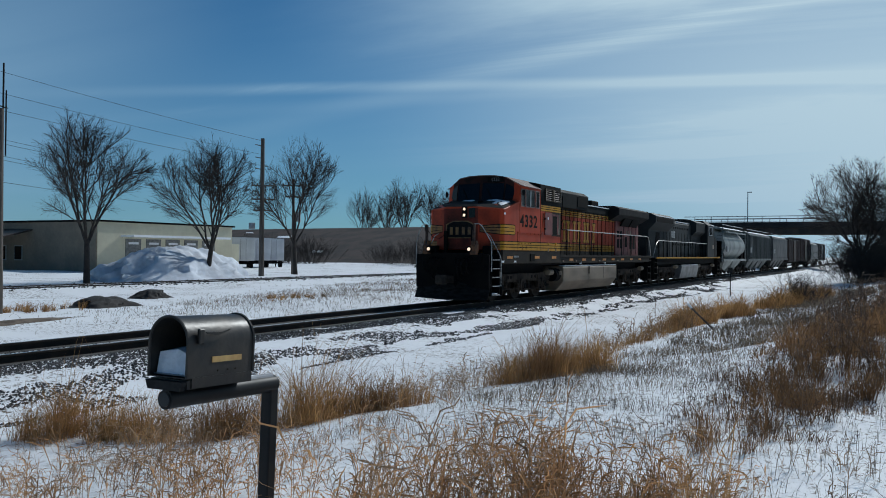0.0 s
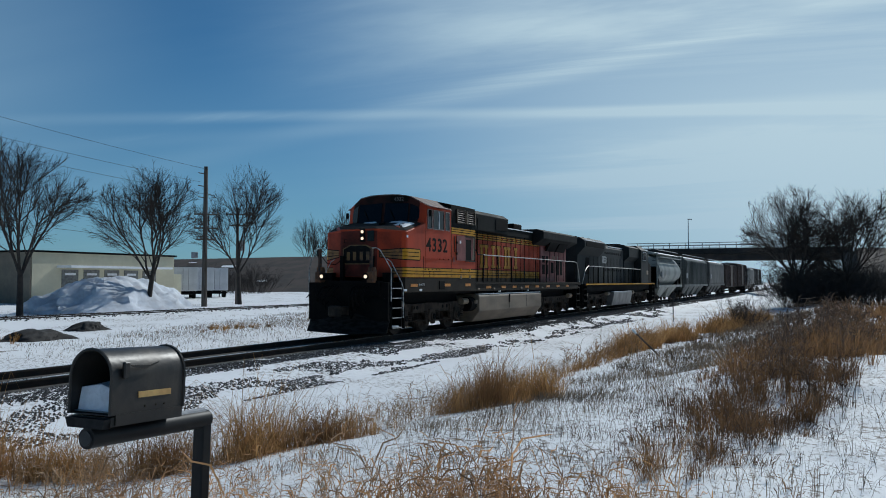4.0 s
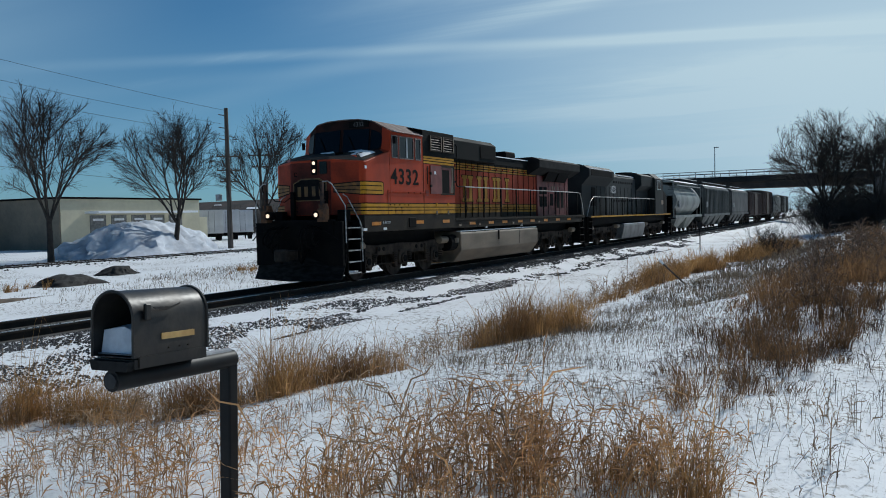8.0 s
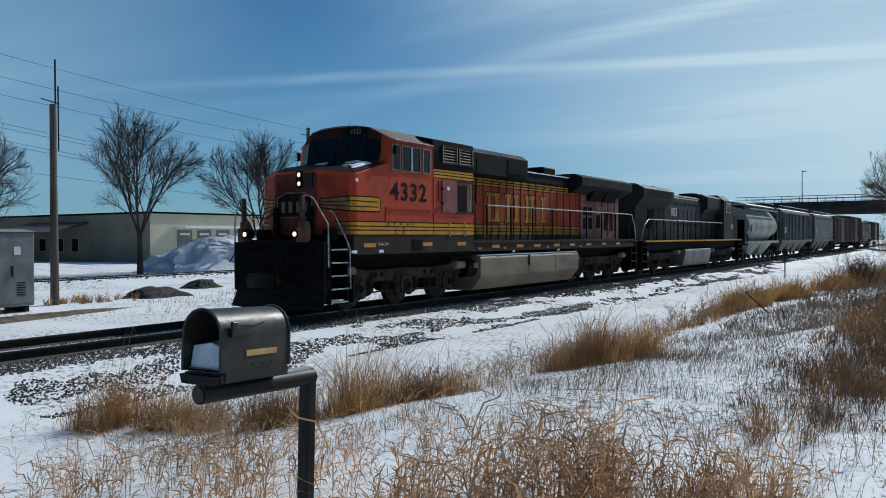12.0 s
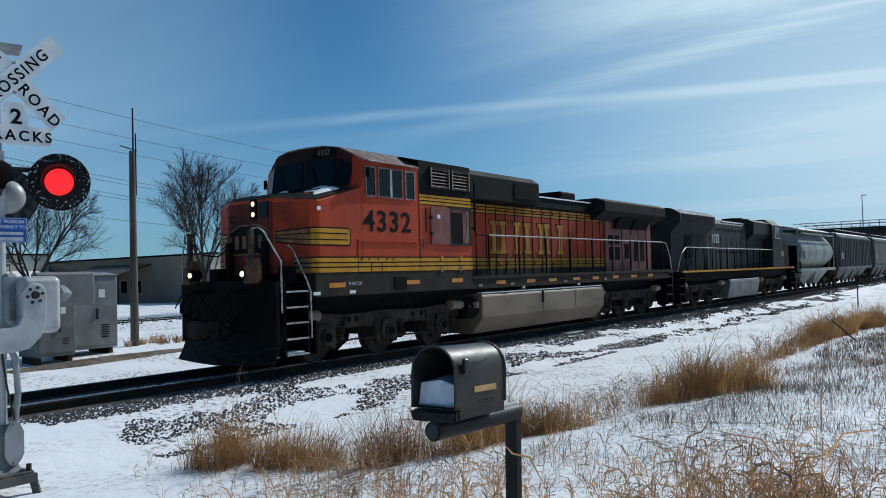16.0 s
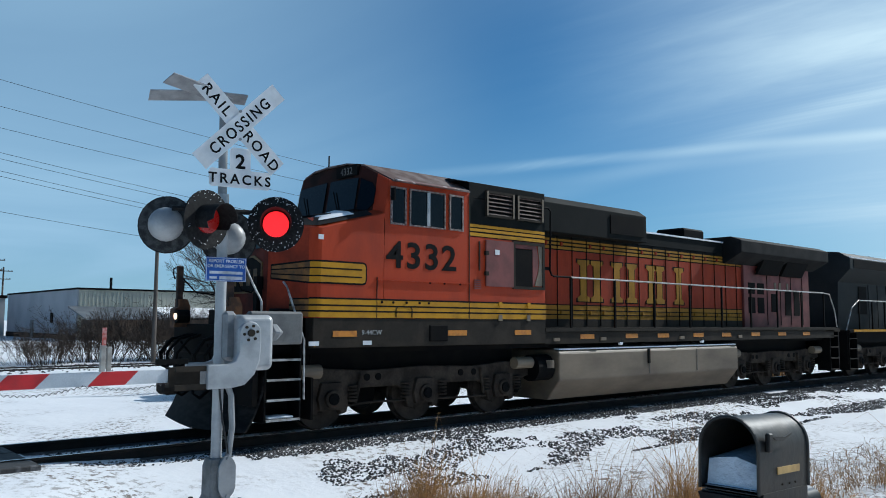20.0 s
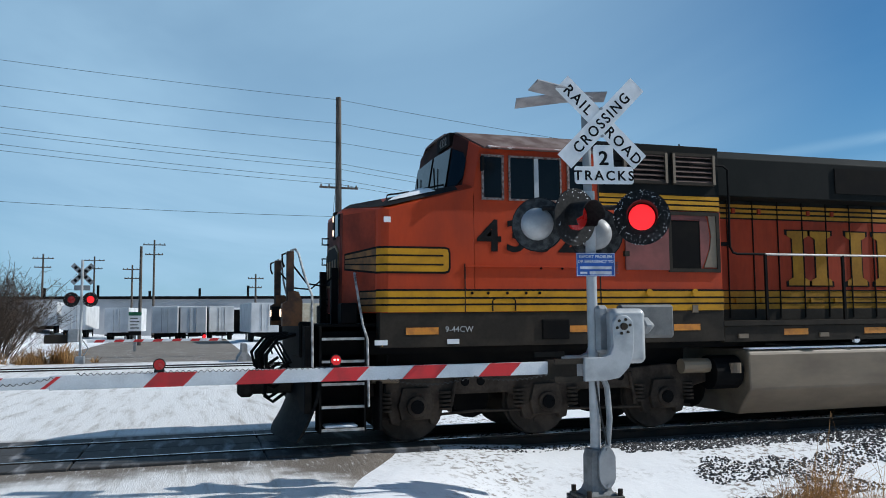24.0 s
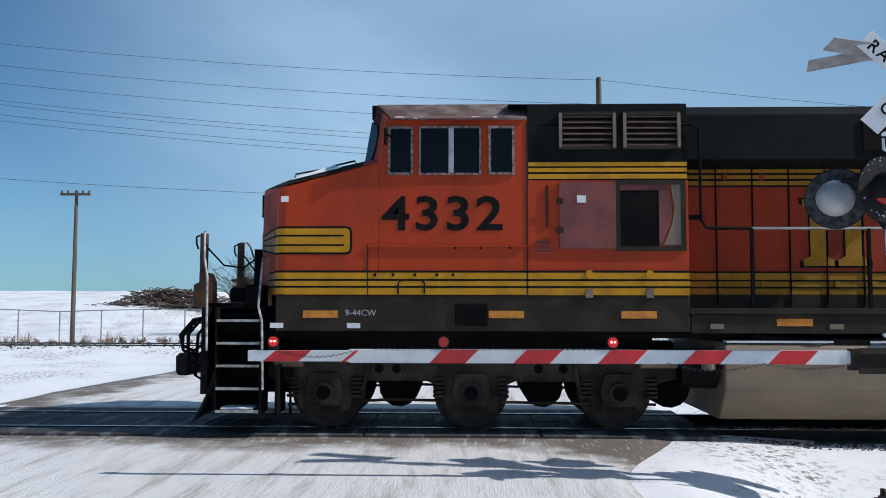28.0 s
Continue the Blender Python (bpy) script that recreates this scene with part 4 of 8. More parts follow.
    lettering("9-44CW", 0.12, mat("faded_white_print", (0.45, 0.45, 0.44)), t, Matrix.Translation((0.34, -1.528, 1.63)) @ Matrix(((1, 0, 0, 0), (0, 0, -1, 0), (0, 1, 0, 0), (0, 0, 0, 1))), name="model_print", align="LEFT")
    lettering("F", 0.13, YELLOW, t, Matrix.Translation((-0.60, -1.528, 1.44)) @ Matrix(((1, 0, 0, 0), (0, 0, -1, 0), (0, 1, 0, 0), (0, 0, 0, 1))), name="end_mark", align="LEFT")

    # equipment cabinet behind the cab
    for nm, z0, z1, m in (("cabinet_base", 1.74, 2.23, YELLOW), ("cabinet_wall", 2.23, 3.50, ORANGE), ("cabinet_band", 3.50, 3.77, GREENBLACK), ("cabinet_top", 3.77, 4.56, GREENBLACK)):
        part(nm, Geo().box(2.845, 5.04, -W + 0.01, W - 0.01, z0, z1), m, t, bevel=0.006)
    part("cabinet_roof", Geo().prism([(-1.50, 4.56), (-1.2, 4.64), (1.2, 4.64), (1.50, 4.56)], "x", 2.6, 5.04), GREENBLACK, t)
    for s in (-1, 1):
        y = s * (W - 0.008)
        for z in (2.235, 2.12, 2.025):
            part("black_stripe", Geo().box(2.86, 5.03, *sorted((y, y + s * 0.006)), z - 0.012, z + 0.012), LETTER, t)
        for z0, z1 in ((3.515, 3.58), (3.61, 3.665), (3.69, 3.745)):
            part("yellow_stripe", Geo().box(2.86, 5.03, *sorted((y, y + s * 0.005)), z0, z1), YELLOW, t)
        for x0 in (3.28, 4.16):
            v = part("louvre", Geo().rim(x0, x0 + 0.78, 3.92, 4.44, *sorted((y, y + s * 0.05)), 0.05), SILL, t, "louvred air intake")
            part("louvre_back", Geo().box(x0 + 0.04, x0 + 0.74, *sorted((y, y + s * 0.004)), 3.95, 4.41), BLACK, v)
            for k in range(6):
                z = 3.99 + k * 0.08
                part("slat", Geo().prism([(s * 1.53, z), (s * 1.565, z - 0.03), (s * 1.57, z - 0.02), (s * 1.535, z + 0.012)], "x", x0 + 0.05, x0 + 0.73), mat("brown_slat", (0.12, 0.07, 0.055)), v)
            for dx in (0.02, 0.76):
                part("louvre_clip", Geo().box(x0 + dx - 0.022, x0 + dx + 0.022, *sorted((y + s * 0.05, y + s * 0.06)), 3.94, 4.42), TANK, v)
        d = part("cabinet_door", Geo().box(3.28, 4.05, *sorted((y, y + s * 0.035)), 2.55, 3.46), PINK, t, "faded pink cabinet door")
        part("sliding_door", Geo().rim(4.05, 5.00, 2.52, 3.49, *sorted((y, y + s * 0.03)), 0.06), SILL, t)
        part("opening", Geo().box(4.10, 4.64, *sorted((y, y + s * 0.008)), 2.57, 3.35), BLACK, t, "dark open doorway")
        arc = Geo()
        arc.prism([(4.64, 2.57), (4.70, 2.66), (4.80, 2.9), (4.82, 3.1), (4.78, 3.35), (4.74, 3.46), (4.10, 3.46), (4.10, 3.355), (4.64, 3.355)], "y", *sorted((y + s * 0.0, y + s * 0.012)))
        part("door_panel", arc, PINK, t)
        arc2 = Geo().prism([(4.70, 2.60), (4.82, 2.9), (4.85, 3.1), (4.80, 3.46), (4.98, 3.46), (4.98, 2.60)], "y", *sorted((y + s * 0.0, y + s * 0.014)))
        part("patch_panel", arc2, TANK, t, "pale grey patch panel")
        for z in (2.8, 3.2):
            part("hinge", Geo().box(3.25, 3.33, *sorted((y, y + s * 0.06)), z - 0.04, z + 0.04), SILL, t)
        part("card", Geo().box(3.52, 3.64, *sorted((y + s * 0.036, y + s * 0.042)), 3.18, 3.28), WHITE, t)
        for k in range(5):
            part("vent_slit", Geo().box(2.97, 3.15, *sorted((y, y + s * 0.02)), 2.49 + k * 0.04, 2.51 + k * 0.04), PINK, t)
        part("seam", Geo().box(3.10, 3.13, *sorted((y, y + s * 0.02)), 2.85, 3.42), SILL, t)
        for x in (3.68, 4.50):
            part("lift_ring", Geo().disc((x, y + s * 0.02, 2.20), (0, 1, 0), 0.055, 0.04, 12), YELLOW, t)
            part("latch", Geo().box(x - 0.05, x + 0.05, *sorted((y, y + s * 0.03)), 1.88, 2.0), TANK, t)

    # engine hood, narrower than the walkways
    H = 0.93
    # cab colours repeated darker, for dust and the recessed hood's shade
    HOODORANGE = mat("dusty_shaded_hood_orange", (0.31, 0.036, 0.009), (0.16, 0.024, 0.010), 1.3, 0.65, spec=0.2, grain=0.12, bscale=18, stretch=(1, 1, 0.3), spread=(0.38, 0.72))
    HOODYELLOW = mat("dusty_shaded_hood_yellow", (0.36, 0.175, 0.012), (0.22, 0.105, 0.012), 1.6, 0.65, spec=0.2, grain=0.15, bscale=20, spread=(0.38, 0.72))
    for nm, z0, z1, m in (("hood_foot", 1.74, 1.93, SILL), ("hood_base", 1.93, 2.24, HOODYELLOW), ("hood_side", 2.24, 3.48, HOODORANGE), ("hood_band", 3.48, 3.80, GREENBLACK)):
        part(nm, Geo().box(5.05, 14.35, -H, H, z0, z1), m, t, bevel=0.006)
    part("hood_top", Geo().box(5.05, 14.3, -H - 0.02, H + 0.02, 3.80, 4.12), GREENBLACK, t, "dark hood top", bevel=0.02)
    hi = Geo().prism([(-1.38, 3.80), (-1.38, 4.44), (-1.15, 4.60), (1.15, 4.60), (1.38, 4.44), (1.38, 3.80)], "x", 5.05, 8.95)
    part("raised_hood", hi, GREENBLACK, t, "raised dark blower housing", bevel=0.015)
    for s in (-1, 1):
        part("intake_screen", Geo().box(7.5, 8.8, *sorted((s * 1.375, s * 1.40)), 3.92, 4.36), BLACK, t, "black intake screen")
        part("hood_walk_edge", Geo().box(8.95, 14.2, *sorted((s * 0.80, s * 0.98)), 4.12, 4.16), SNOW, t, "snow along the hood edge")
        y = s * (H + 0.004)
        for z0, z1 in ((3.505, 3.565), (3.60, 3.65), (3.685, 3.735)):
            part("yellow_stripe", Geo().box(5.06, 14.34, *sorted((y - s * 0.003, y + s * 0.003)), z0, z1), HOODYELLOW, t)
        for z in (2.25, 2.13, 2.03):
            part("black_stripe", Geo().box(5.06, 14.34, *sorted((y - s * 0.003, y + s * 0.004)), z - 0.012, z + 0.012), LETTER, t)
        x = 5.6
        while x < 14.2:
            part("door_seam", Geo().box(x - 0.010, x + 0.010, *sorted((y - s * 0.003, y + s * 0.012)), 1.78, 3.80), BLACK, t)
            if int(x * 10) % 3:
                part("latch", Geo().box(x + 0.10, x + 0.16, *sorted((y, y + s * 0.03)), 2.04, 2.12), HOODYELLOW, t)
                part("latch", Geo().box(x + 0.10, x + 0.16, *sorted((y, y + s * 0.03)), 3.58, 3.66), HOODORANGE, t)
            x += 0.52 if x < 9 else 0.60
        # big emblem on the hood: four heavy shapes with wide feet, without letters
        for k, cols in enumerate(((0.22, 0.66), (0.18, 0.72), (0.30, 0.62), (0.24,))):
            for c in cols:
                x0 = 6.80 + k * 1.32 + c * 1.12

                def serif(w, e, d0, d1):
                    h0, h1, f = 2.34 - e, 3.30 + e, 0.09
                    o = [(-w * 1.9, h0), (w * 1.9, h0), (w * 1.9, h0 + f), (w, h0 + f + 0.05), (w, h1 - f - 0.05), (w * 1.9, h1 - f), (w * 1.9, h1), (-w * 1.9, h1),
                         (-w * 1.9, h1 - f), (-w, h1 - f - 0.05), (-w, h0 + f + 0.05), (-w * 1.9, h0 + f)]
                    return Geo().prism([(x0 + u, z) for u, z in o], "y", *sorted((y + s * d0, y + s * d1)))
                eb = part("emblem_bar", serif(0.115, 0.0, 0.002, 0.009), HOODYELLOW, t, "yellow emblem bar without letters")
                part("bar_outline", serif(0.14, 0.024, -0.003, 0.0045), LETTER, eb)
    ho = part("horn_cluster", Geo().tube([(9.4, -0.45, 4.12), (9.4, -0.45, 4.34)], 0.04, 8), BLACK, t, "black air horns")
    for dx in (-0.18, 0.0, 0.18):
        ho2 = Geo().tube([(9.4 + dx, -0.45, 4.36), (9.2 + dx, -0.45, 4.38)], 0.05, 8, r2=0.10)
        part("horn", ho2, BLACK, ho)
    part("exhaust_outlet", Geo().box(12.1, 13.2, -0.45, 0.45, 4.10, 4.52, 0.05), BLACK, t, "black exhaust stack")

    # radiator section with its flared roof
    part("radiator_wall", Geo().box(14.36, 18.6, -1.0, 1.0, 1.74, 3.84), PINK, t, "faded soot-stained radiator section", bevel=0.01)
    fl = Geo().prism([(-1.0, 3.55), (-1.52, 3.84), (-1.52, 4.18), (-1.2, 4.30), (1.2, 4.30), (1.52, 4.18), (1.52, 3.84), (1.0, 3.55)], "x", 13.3, 18.95)
    part("radiator_roof", fl, mat("sooty_roof", (0.012, 0.012, 0.012), (0.026, 0.025, 0.024), 2, 0.75, spec=0.12), t, "dark flared radiator roof", bevel=0.02)
    for s in (-1, 1):
        for x0, x1 in ((15.0, 16.3), (16.5, 17.9)):
            part("radiator_screen", Geo().prism([(s * 1.02, 3.30), (s * 1.10, 3.30), (s * 1.34, 3.76), (s * 1.2, 3.76)], "x", x0, x1), BLACK, t, "black radiator screen")
        for x0, z0, z1 in ((14.6, 2.15, 2.62), (14.6, 2.72, 3.05), (15.15, 2.15, 2.62), (15.15, 2.72, 3.05), (16.0, 2.2, 2.75), (16.9, 2.1, 2.9), (17.5, 2.1, 2.9)):
            part("access_vent", Geo().box(x0, x0 + 0.40, *sorted((s * 0.99, s * 1.012)), z0, z1), BLACK, t, "black access vent")
        for x in (15.75, 16.6, 17.3, 18.1):
            part("door_seam", Geo().box(x - 0.012, x + 0.012, *sorted((s * 1.0, s * 1.014)), 1.8, 3.3), BLACK, t)
        for x in (16.2, 16.5, 17.0):
            part("grime_plate", Geo().box(x, x + 0.12, *sorted((s * 1.0, s * 1.02)), 2.9, 3.1), TANK, t)
    part("rear_deck", Geo().box(18.6, 19.7, -1.5, 1.5, 1.60, 1.72), SILL, t)

    # handrails
    for s in (-1, 1):
        y = s * 1.50
        part("cab_handrail", Geo().tube([(2.9, y, 4.26), (5.10, y * 1.04, 4.26), (5.20, y * 1.03, 4.20), (5.22, y, 2.95), (5.28, y, 2.85), (5.36, y, 2.83)], 0.02, 8), BLACK, t)
        part("handrail_bracket", Geo().box(5.05, 5.25, *sorted((s * 1.40, s * 1.50)), 2.96, 3.02), BLACK, t)
        handrail(t, 5.9, 18.5, y, 1.72, 2.83, 1.56, BLACK, STEEL, "worn bright steel handrail")
        part("handrail", Geo().tube([(5.34, y, 2.83), (5.9, y, 2.83)], 0.021, 8), BLACK, t)
        part("handrail", Geo().tube([(18.5, y, 2.83), (18.95, y, 2.80), (19.3, y, 2.3), (19.45, y, 1.75)], 0.02, 8), STEEL, t)

    # fuel tank: flat upper face and an inward lower slope
    tank = Geo().prism([(-1.32, 1.28), (-1.47, 1.24), (-1.50, 1.18), (-1.50, 0.62), (-1.16, 0.20), (1.16, 0.20), (1.50, 0.62), (1.50, 1.18), (1.47, 1.24), (1.32, 1.28)], "x", 5.50, 12.98)
    part("fuel_tank", tank, TANK, t, "dusty grey-brown fuel tank", bevel=0.03)
    for s in (-1, 1):
        for x in (8.8, 10.9):
            part("tank_strap", Geo().box(x - 0.02, x + 0.02, *sorted((s * 1.497, s * 1.508)), 0.66, 1.2), mat("tank_seam", (0.12, 0.10, 0.08)), t)
        part("sight_glass", Geo().box(8.72, 8.80, *sorted((s * 1.50, s * 1.53)), 0.9, 1.24), BLACK, t)
        part("tank_ledge", Geo().box(5.55, 12.95, *sorted((s * 1.30, s * 1.46)), 1.27, 1.30), SNOW, t, "snow on the tank's upper edge")
        for x in (7.7, 11.2):
            part("tank_light", Geo().disc((x, s * 1.47, 1.40), (0, 1, 0), 0.06, 0.06, 12), WHITE, t)
        part("air_reservoir", Geo().tube([(4.95, s * 1.15, 0.9), (5.45, s * 1.15, 0.9)], 0.28, 14), BLACK, t)
        part("bell", Geo().disc((5.30, s * 1.40, 0.98), (0, 0, 1), 0.10, 0.16, 12), TANK, t)

    # pilot, plough, steps and front platform
    part("pilot_plate", Geo().box(-1.66, -1.56, -1.48, 1.48, 0.55, 1.74), BLACK, t, "black pilot plate", bevel=0.01)
    prof = ((0.12, -1.97), (0.18, -1.93), (0.34, -1.84), (0.50, -1.77), (0.66, -1.71), (0.82, -1.67), (0.98, -1.655))
    pl = Geo().loft([[(x + 0.20 * abs(y / 1.5) ** 1.6, y, z + 0.05 * abs(y / 1.5)) for y in (-1.48, -1.2, -0.8, -0.4, 0, 0.4, 0.8, 1.2, 1.48)]
                     + [(x + 0.04 + 0.20 * abs(y / 1.5) ** 1.6, y, z + 0.05 * abs(y / 1.5)) for y in (1.48, 1.2, 0.8, 0.4, 0, -0.4, -0.8, -1.2, -1.48)] for z, x in prof])
    part("snow_plough", pl, mat("scraped_black_plough", (0.005, 0.005, 0.005), (0.02, 0.019, 0.018), 4, 0.7, spec=0.1, bump=0.1, bscale=10, stretch=(1, 1, 3)), t, "black concave plough blade with scraped foot", smooth=True)
    cp = part("coupler", Geo().box(-2.35, -1.66, -0.13, 0.13, 0.72, 0.98, 0.03), TRUCKS, t, "rusty coupler")
    part("knuckle", Geo().box(-2.48, -2.25, -0.20, 0.22, 0.68, 1.02, 0.05), TRUCKS, cp)
    part("front_platform", Geo().box(-1.66, -0.6, -1.25, 1.25, 1.66, 1.76), BLACK, t)
    part("front_box", Geo().box(-1.70, -1.50, -1.2, 1.2, 1.30, 1.80, 0.02), BLACK, t)
    for s in (-1, 1):
        st = part("step_well", Geo().box(-1.44, -0.82, *sorted((s * 1.05, s * 1.12)), 0.30, 1.74).box(-1.46, -1.43, *sorted((s * 1.10, s * 1.50)), 0.28, 1.74).box(-0.84, -0.81, *sorted((s * 1.10, s * 1.50)), 0.28, 1.74), BLACK, t, "black step well")
        for k in range(5):
            z = 0.30 + k * 0.31
            part("tread", Geo().box(-1.43, -0.84, *sorted((s * 1.12, s * 1.52)), z, z + 0.03), SILL, st)
            part("tread_edge", Geo().box(-1.43, -0.84, *sorted((s * 1.50, s * 1.53)), z + 0.002, z + 0.035), mat("worn_white_edge", (0.45, 0.45, 0.44), (0.25, 0.24, 0.22), 9, 0.6), st, "worn pale step edge")
        part("step_snow", Geo().box(-1.38, -0.92, *sorted((s * 1.2, s * 1.48)), 0.335, 0.375, 0.015), SNOW, st)
        WORN = mat("worn_white_rail", (0.46, 0.46, 0.45), (0.16, 0.15, 0.14), 9, 0.5)
        part("grab_rail", Geo().tube([(-0.78, s * 1.54, 0.62), (-0.80, s * 1.55, 1.55), (-0.86, s * 1.52, 1.75), (-0.90, s * 1.15, 2.42), (-0.88, s * 1.0, 2.50)], 0.017, 8), WORN, t, "worn pale grab rail")
        part("grab_rail", Geo().tube([(-1.56, s * 1.54, 1.15), (-1.57, s * 1.54, 2.16), (-1.66, s * 1.40, 2.45), (-1.72, s * 1.22, 2.76), (-1.75, s * 1.10, 2.83), (-1.80, s * 0.97, 2.82)], 0.017, 8), WORN, t, "worn pale grab rail")
        RUSTPOST = mat("brown_post", (0.075, 0.036, 0.020), (0.028, 0.018, 0.014), 6, 0.8, bump=0.1)
        ep = part("end_post", Geo().box(-1.86, -1.755, *sorted((s * 0.92, s * 1.00)), 1.74, 2.81), RUSTPOST, t, "rusty brown handrail post", bevel=0.01)
        part("hook", Geo().tube([(-1.87, s * 0.97, 2.78), (-1.92, s * 0.97, 2.76), (-1.92, s * 0.97, 2.66), (-1.89, s * 0.97, 2.58)], 0.014, 6), BLACK, ep)
        part("end_post", Geo().box(-1.16, -1.06, *sorted((s * 0.50, s * 0.62)), 1.74, 2.60), BLACK, t)
        part("end_post", Geo().box(-1.04, -0.98, *sorted((s * 0.50, s * 0.62)), 1.74, 2.60), BLACK, t)
        part("lamp_bracket", Geo().prism([(-1.92, 1.74), (-1.64, 1.74), (-1.64, 2.10), (-1.70, 2.23), (-1.84, 2.23), (-1.84, 2.10), (-1.92, 2.06)], "y", *sorted((s * 0.86, s * 1.06))), mat("rust_bracket", (0.15, 0.062, 0.022), (0.07, 0.035, 0.02), 7, 0.8, bump=0.1), t, "rusty lamp bracket")
        part("platform_box", Geo().box(-1.12, -0.88, *sorted((s * 0.95, s * 1.25)), 1.76, 2.06, 0.02), BLACK, t)
        ch = Geo().tube([(-1.76, s * 0.95, 2.6), (-1.55, s * 0.85, 2.35), (-1.3, s * 0.70, 2.32), (-1.12, s * 0.58, 2.48)], 0.014, 6)
        part("safety_chain", ch, BLACK, t)
        part("uncoupling_lever", Geo().tube([(-1.70, s * 0.2, 1.05), (-1.95, s * 0.5, 1.5), (-1.95, s * 1.1, 1.5), (-1.84, s * 1.45, 1.25)], 0.016, 6), BLACK, t)
        for y, dx, low in ((0.30, 0.0, 0.62), (0.46, 0.10, 0.85), (0.62, 0.16, 1.02), (0.80, 0.06, 1.10)):
            part("air_hose", Geo().tube([(-1.68, s * y, 1.62), (-1.90 - dx, s * y, 1.55), (-2.08 - dx, s * (y + 0.04), 1.32), (-2.10 - dx * 0.5, s * (y + 0.06), low + 0.08), (-1.98, s * (y + 0.04), low), (-1.80, s * y, low + 0.12)], 0.026, 7), BLACK, t, "black rubber air hose")
        part("mud_flap", Geo().box(-0.62, -0.58, *sorted((s * 1.0, s * 1.5)), 0.28, 0.95), BLACK, t)
        # rear steps
        rs = part("step_well", Geo().box(18.95, 19.55, *sorted((s * 1.05, s * 1.12)), 0.35, 1.66).box(18.93, 18.96, *sorted((s * 1.1, s * 1.48)), 0.35, 1.66).box(19.55, 19.58, *sorted((s * 1.1, s * 1.48)), 0.35, 1.66), BLACK, t)
        for k in range(4):
            part("tread", Geo().box(18.97, 19.55, *sorted((s * 1.12, s * 1.5)), 0.36 + k * 0.36, 0.40 + k * 0.36), SILL, rs)
    part("rear_plate", Geo().box(19.6, 19.7, -1.45, 1.45, 0.5, 1.72), BLACK, t)
    part("rear_coupler", Geo().box(19.7, 20.3, -0.14, 0.14, 0.70, 0.98, 0.03), TRUCKS, t)
    truck(t, 2.07, 1.10)
    truck(t, 15.85, 1.10)
    return t


def locomotive_black():
    """Coupled back to front behind the first; x runs back from its front coupling."""
    t = thing("locomotive", "black diesel locomotive with a yellow sill stripe and white number", "locomotive")
    DG = mat("dull_black_paint", (0.009, 0.012, 0.013), (0.020, 0.023, 0.023), 0.9, 0.65, spec=0.2, grain=0.1, bscale=10)
    GREY = mat("faded_black_paint", (0.022, 0.027, 0.028), (0.040, 0.044, 0.044), 0.8, 0.65, spec=0.2, grain=0.1, bscale=10)
    part("underframe", Geo().box(0.4, 20.9, -1.2, 1.2, 1.20, 1.56), BLACK, t)
    part("walkway", Geo().box(0.4, 20.6, -1.50, 1.50, 1.56, 1.64), BLACK, t)
    for s in (-1, 1):
        part("yellow_sill", Geo().box(0.7, 20.3, *sorted((s * 1.495, s * 1.515)), 1.58, 1.66), YELLOW, t, "chipped yellow sill stripe")
        handrail(t, 1.3, 17.3, s * 1.46, 1.64, 2.66, 1.14, BLACK, STEEL, "worn steel handrail")
        part("handrail", Geo().tube([(0.5, s * 1.3, 1.5), (0.7, s * 1.46, 2.4), (1.3, s * 1.46, 2.66)], 0.02, 8), STEEL, t)
        rs = part("step_well", Geo().box(0.42, 1.05, *sorted((s * 1.0, s * 1.08)), 0.3, 1.56).box(0.40, 0.43, *sorted((s * 1.05, s * 1.45)), 0.3, 1.56).box(1.03, 1.06, *sorted((s * 1.05, s * 1.45)), 0.3, 1.56), BLACK, t)
        for k in range(4):
            part("tread", Geo().box(0.43, 1.03, *sorted((s * 1.08, s * 1.47)), 0.32 + k * 0.34, 0.35 + k * 0.34), SILL, rs)
        rs = part("step_well", Geo().box(19.7, 20.35, *sorted((s * 1.0, s * 1.08)), 0.3, 1.56).box(19.68, 19.71, *sorted((s * 1.05, s * 1.45)), 0.3, 1.56), BLACK, t)
        for k in range(4):
            part("tread", Geo().box(19.7, 20.35, *sorted((s * 1.08, s * 1.47)), 0.32 + k * 0.34, 0.35 + k * 0.34), SILL, rs)
    # radiator end, hood, dynamic brake, cab with its windscreen to the rear
    part("radiator_hood", Geo().prism([(-0.9, 1.64), (-0.95, 3.3), (-1.38, 3.75), (-1.38, 4.12), (-1.05, 4.32), (1.05, 4.32), (1.38, 4.12), (1.38, 3.75), (0.95, 3.3), (0.9, 1.64)], "x", 0.9, 5.6), DG, t, "black flared radiator hood", bevel=0.02)
    part("engine_hood", Geo().prism([(-0.95, 1.64), (-0.95, 3.9), (-0.75, 4.12), (0.75, 4.12), (0.95, 3.9), (0.95, 1.64)], "x", 5.6, 12.2), GREY, t, "faded black engine hood", bevel=0.02)
    part("brake_housing", Geo().prism([(-0.95, 1.64), (-1.0, 3.2), (-1.35, 3.5), (-1.35, 4.15), (-1.0, 4.30), (1.0, 4.30), (1.35, 4.15), (1.35, 3.5), (1.0, 3.2), (0.95, 1.64)], "x", 12.2, 15.4), DG, t, bevel=0.02)
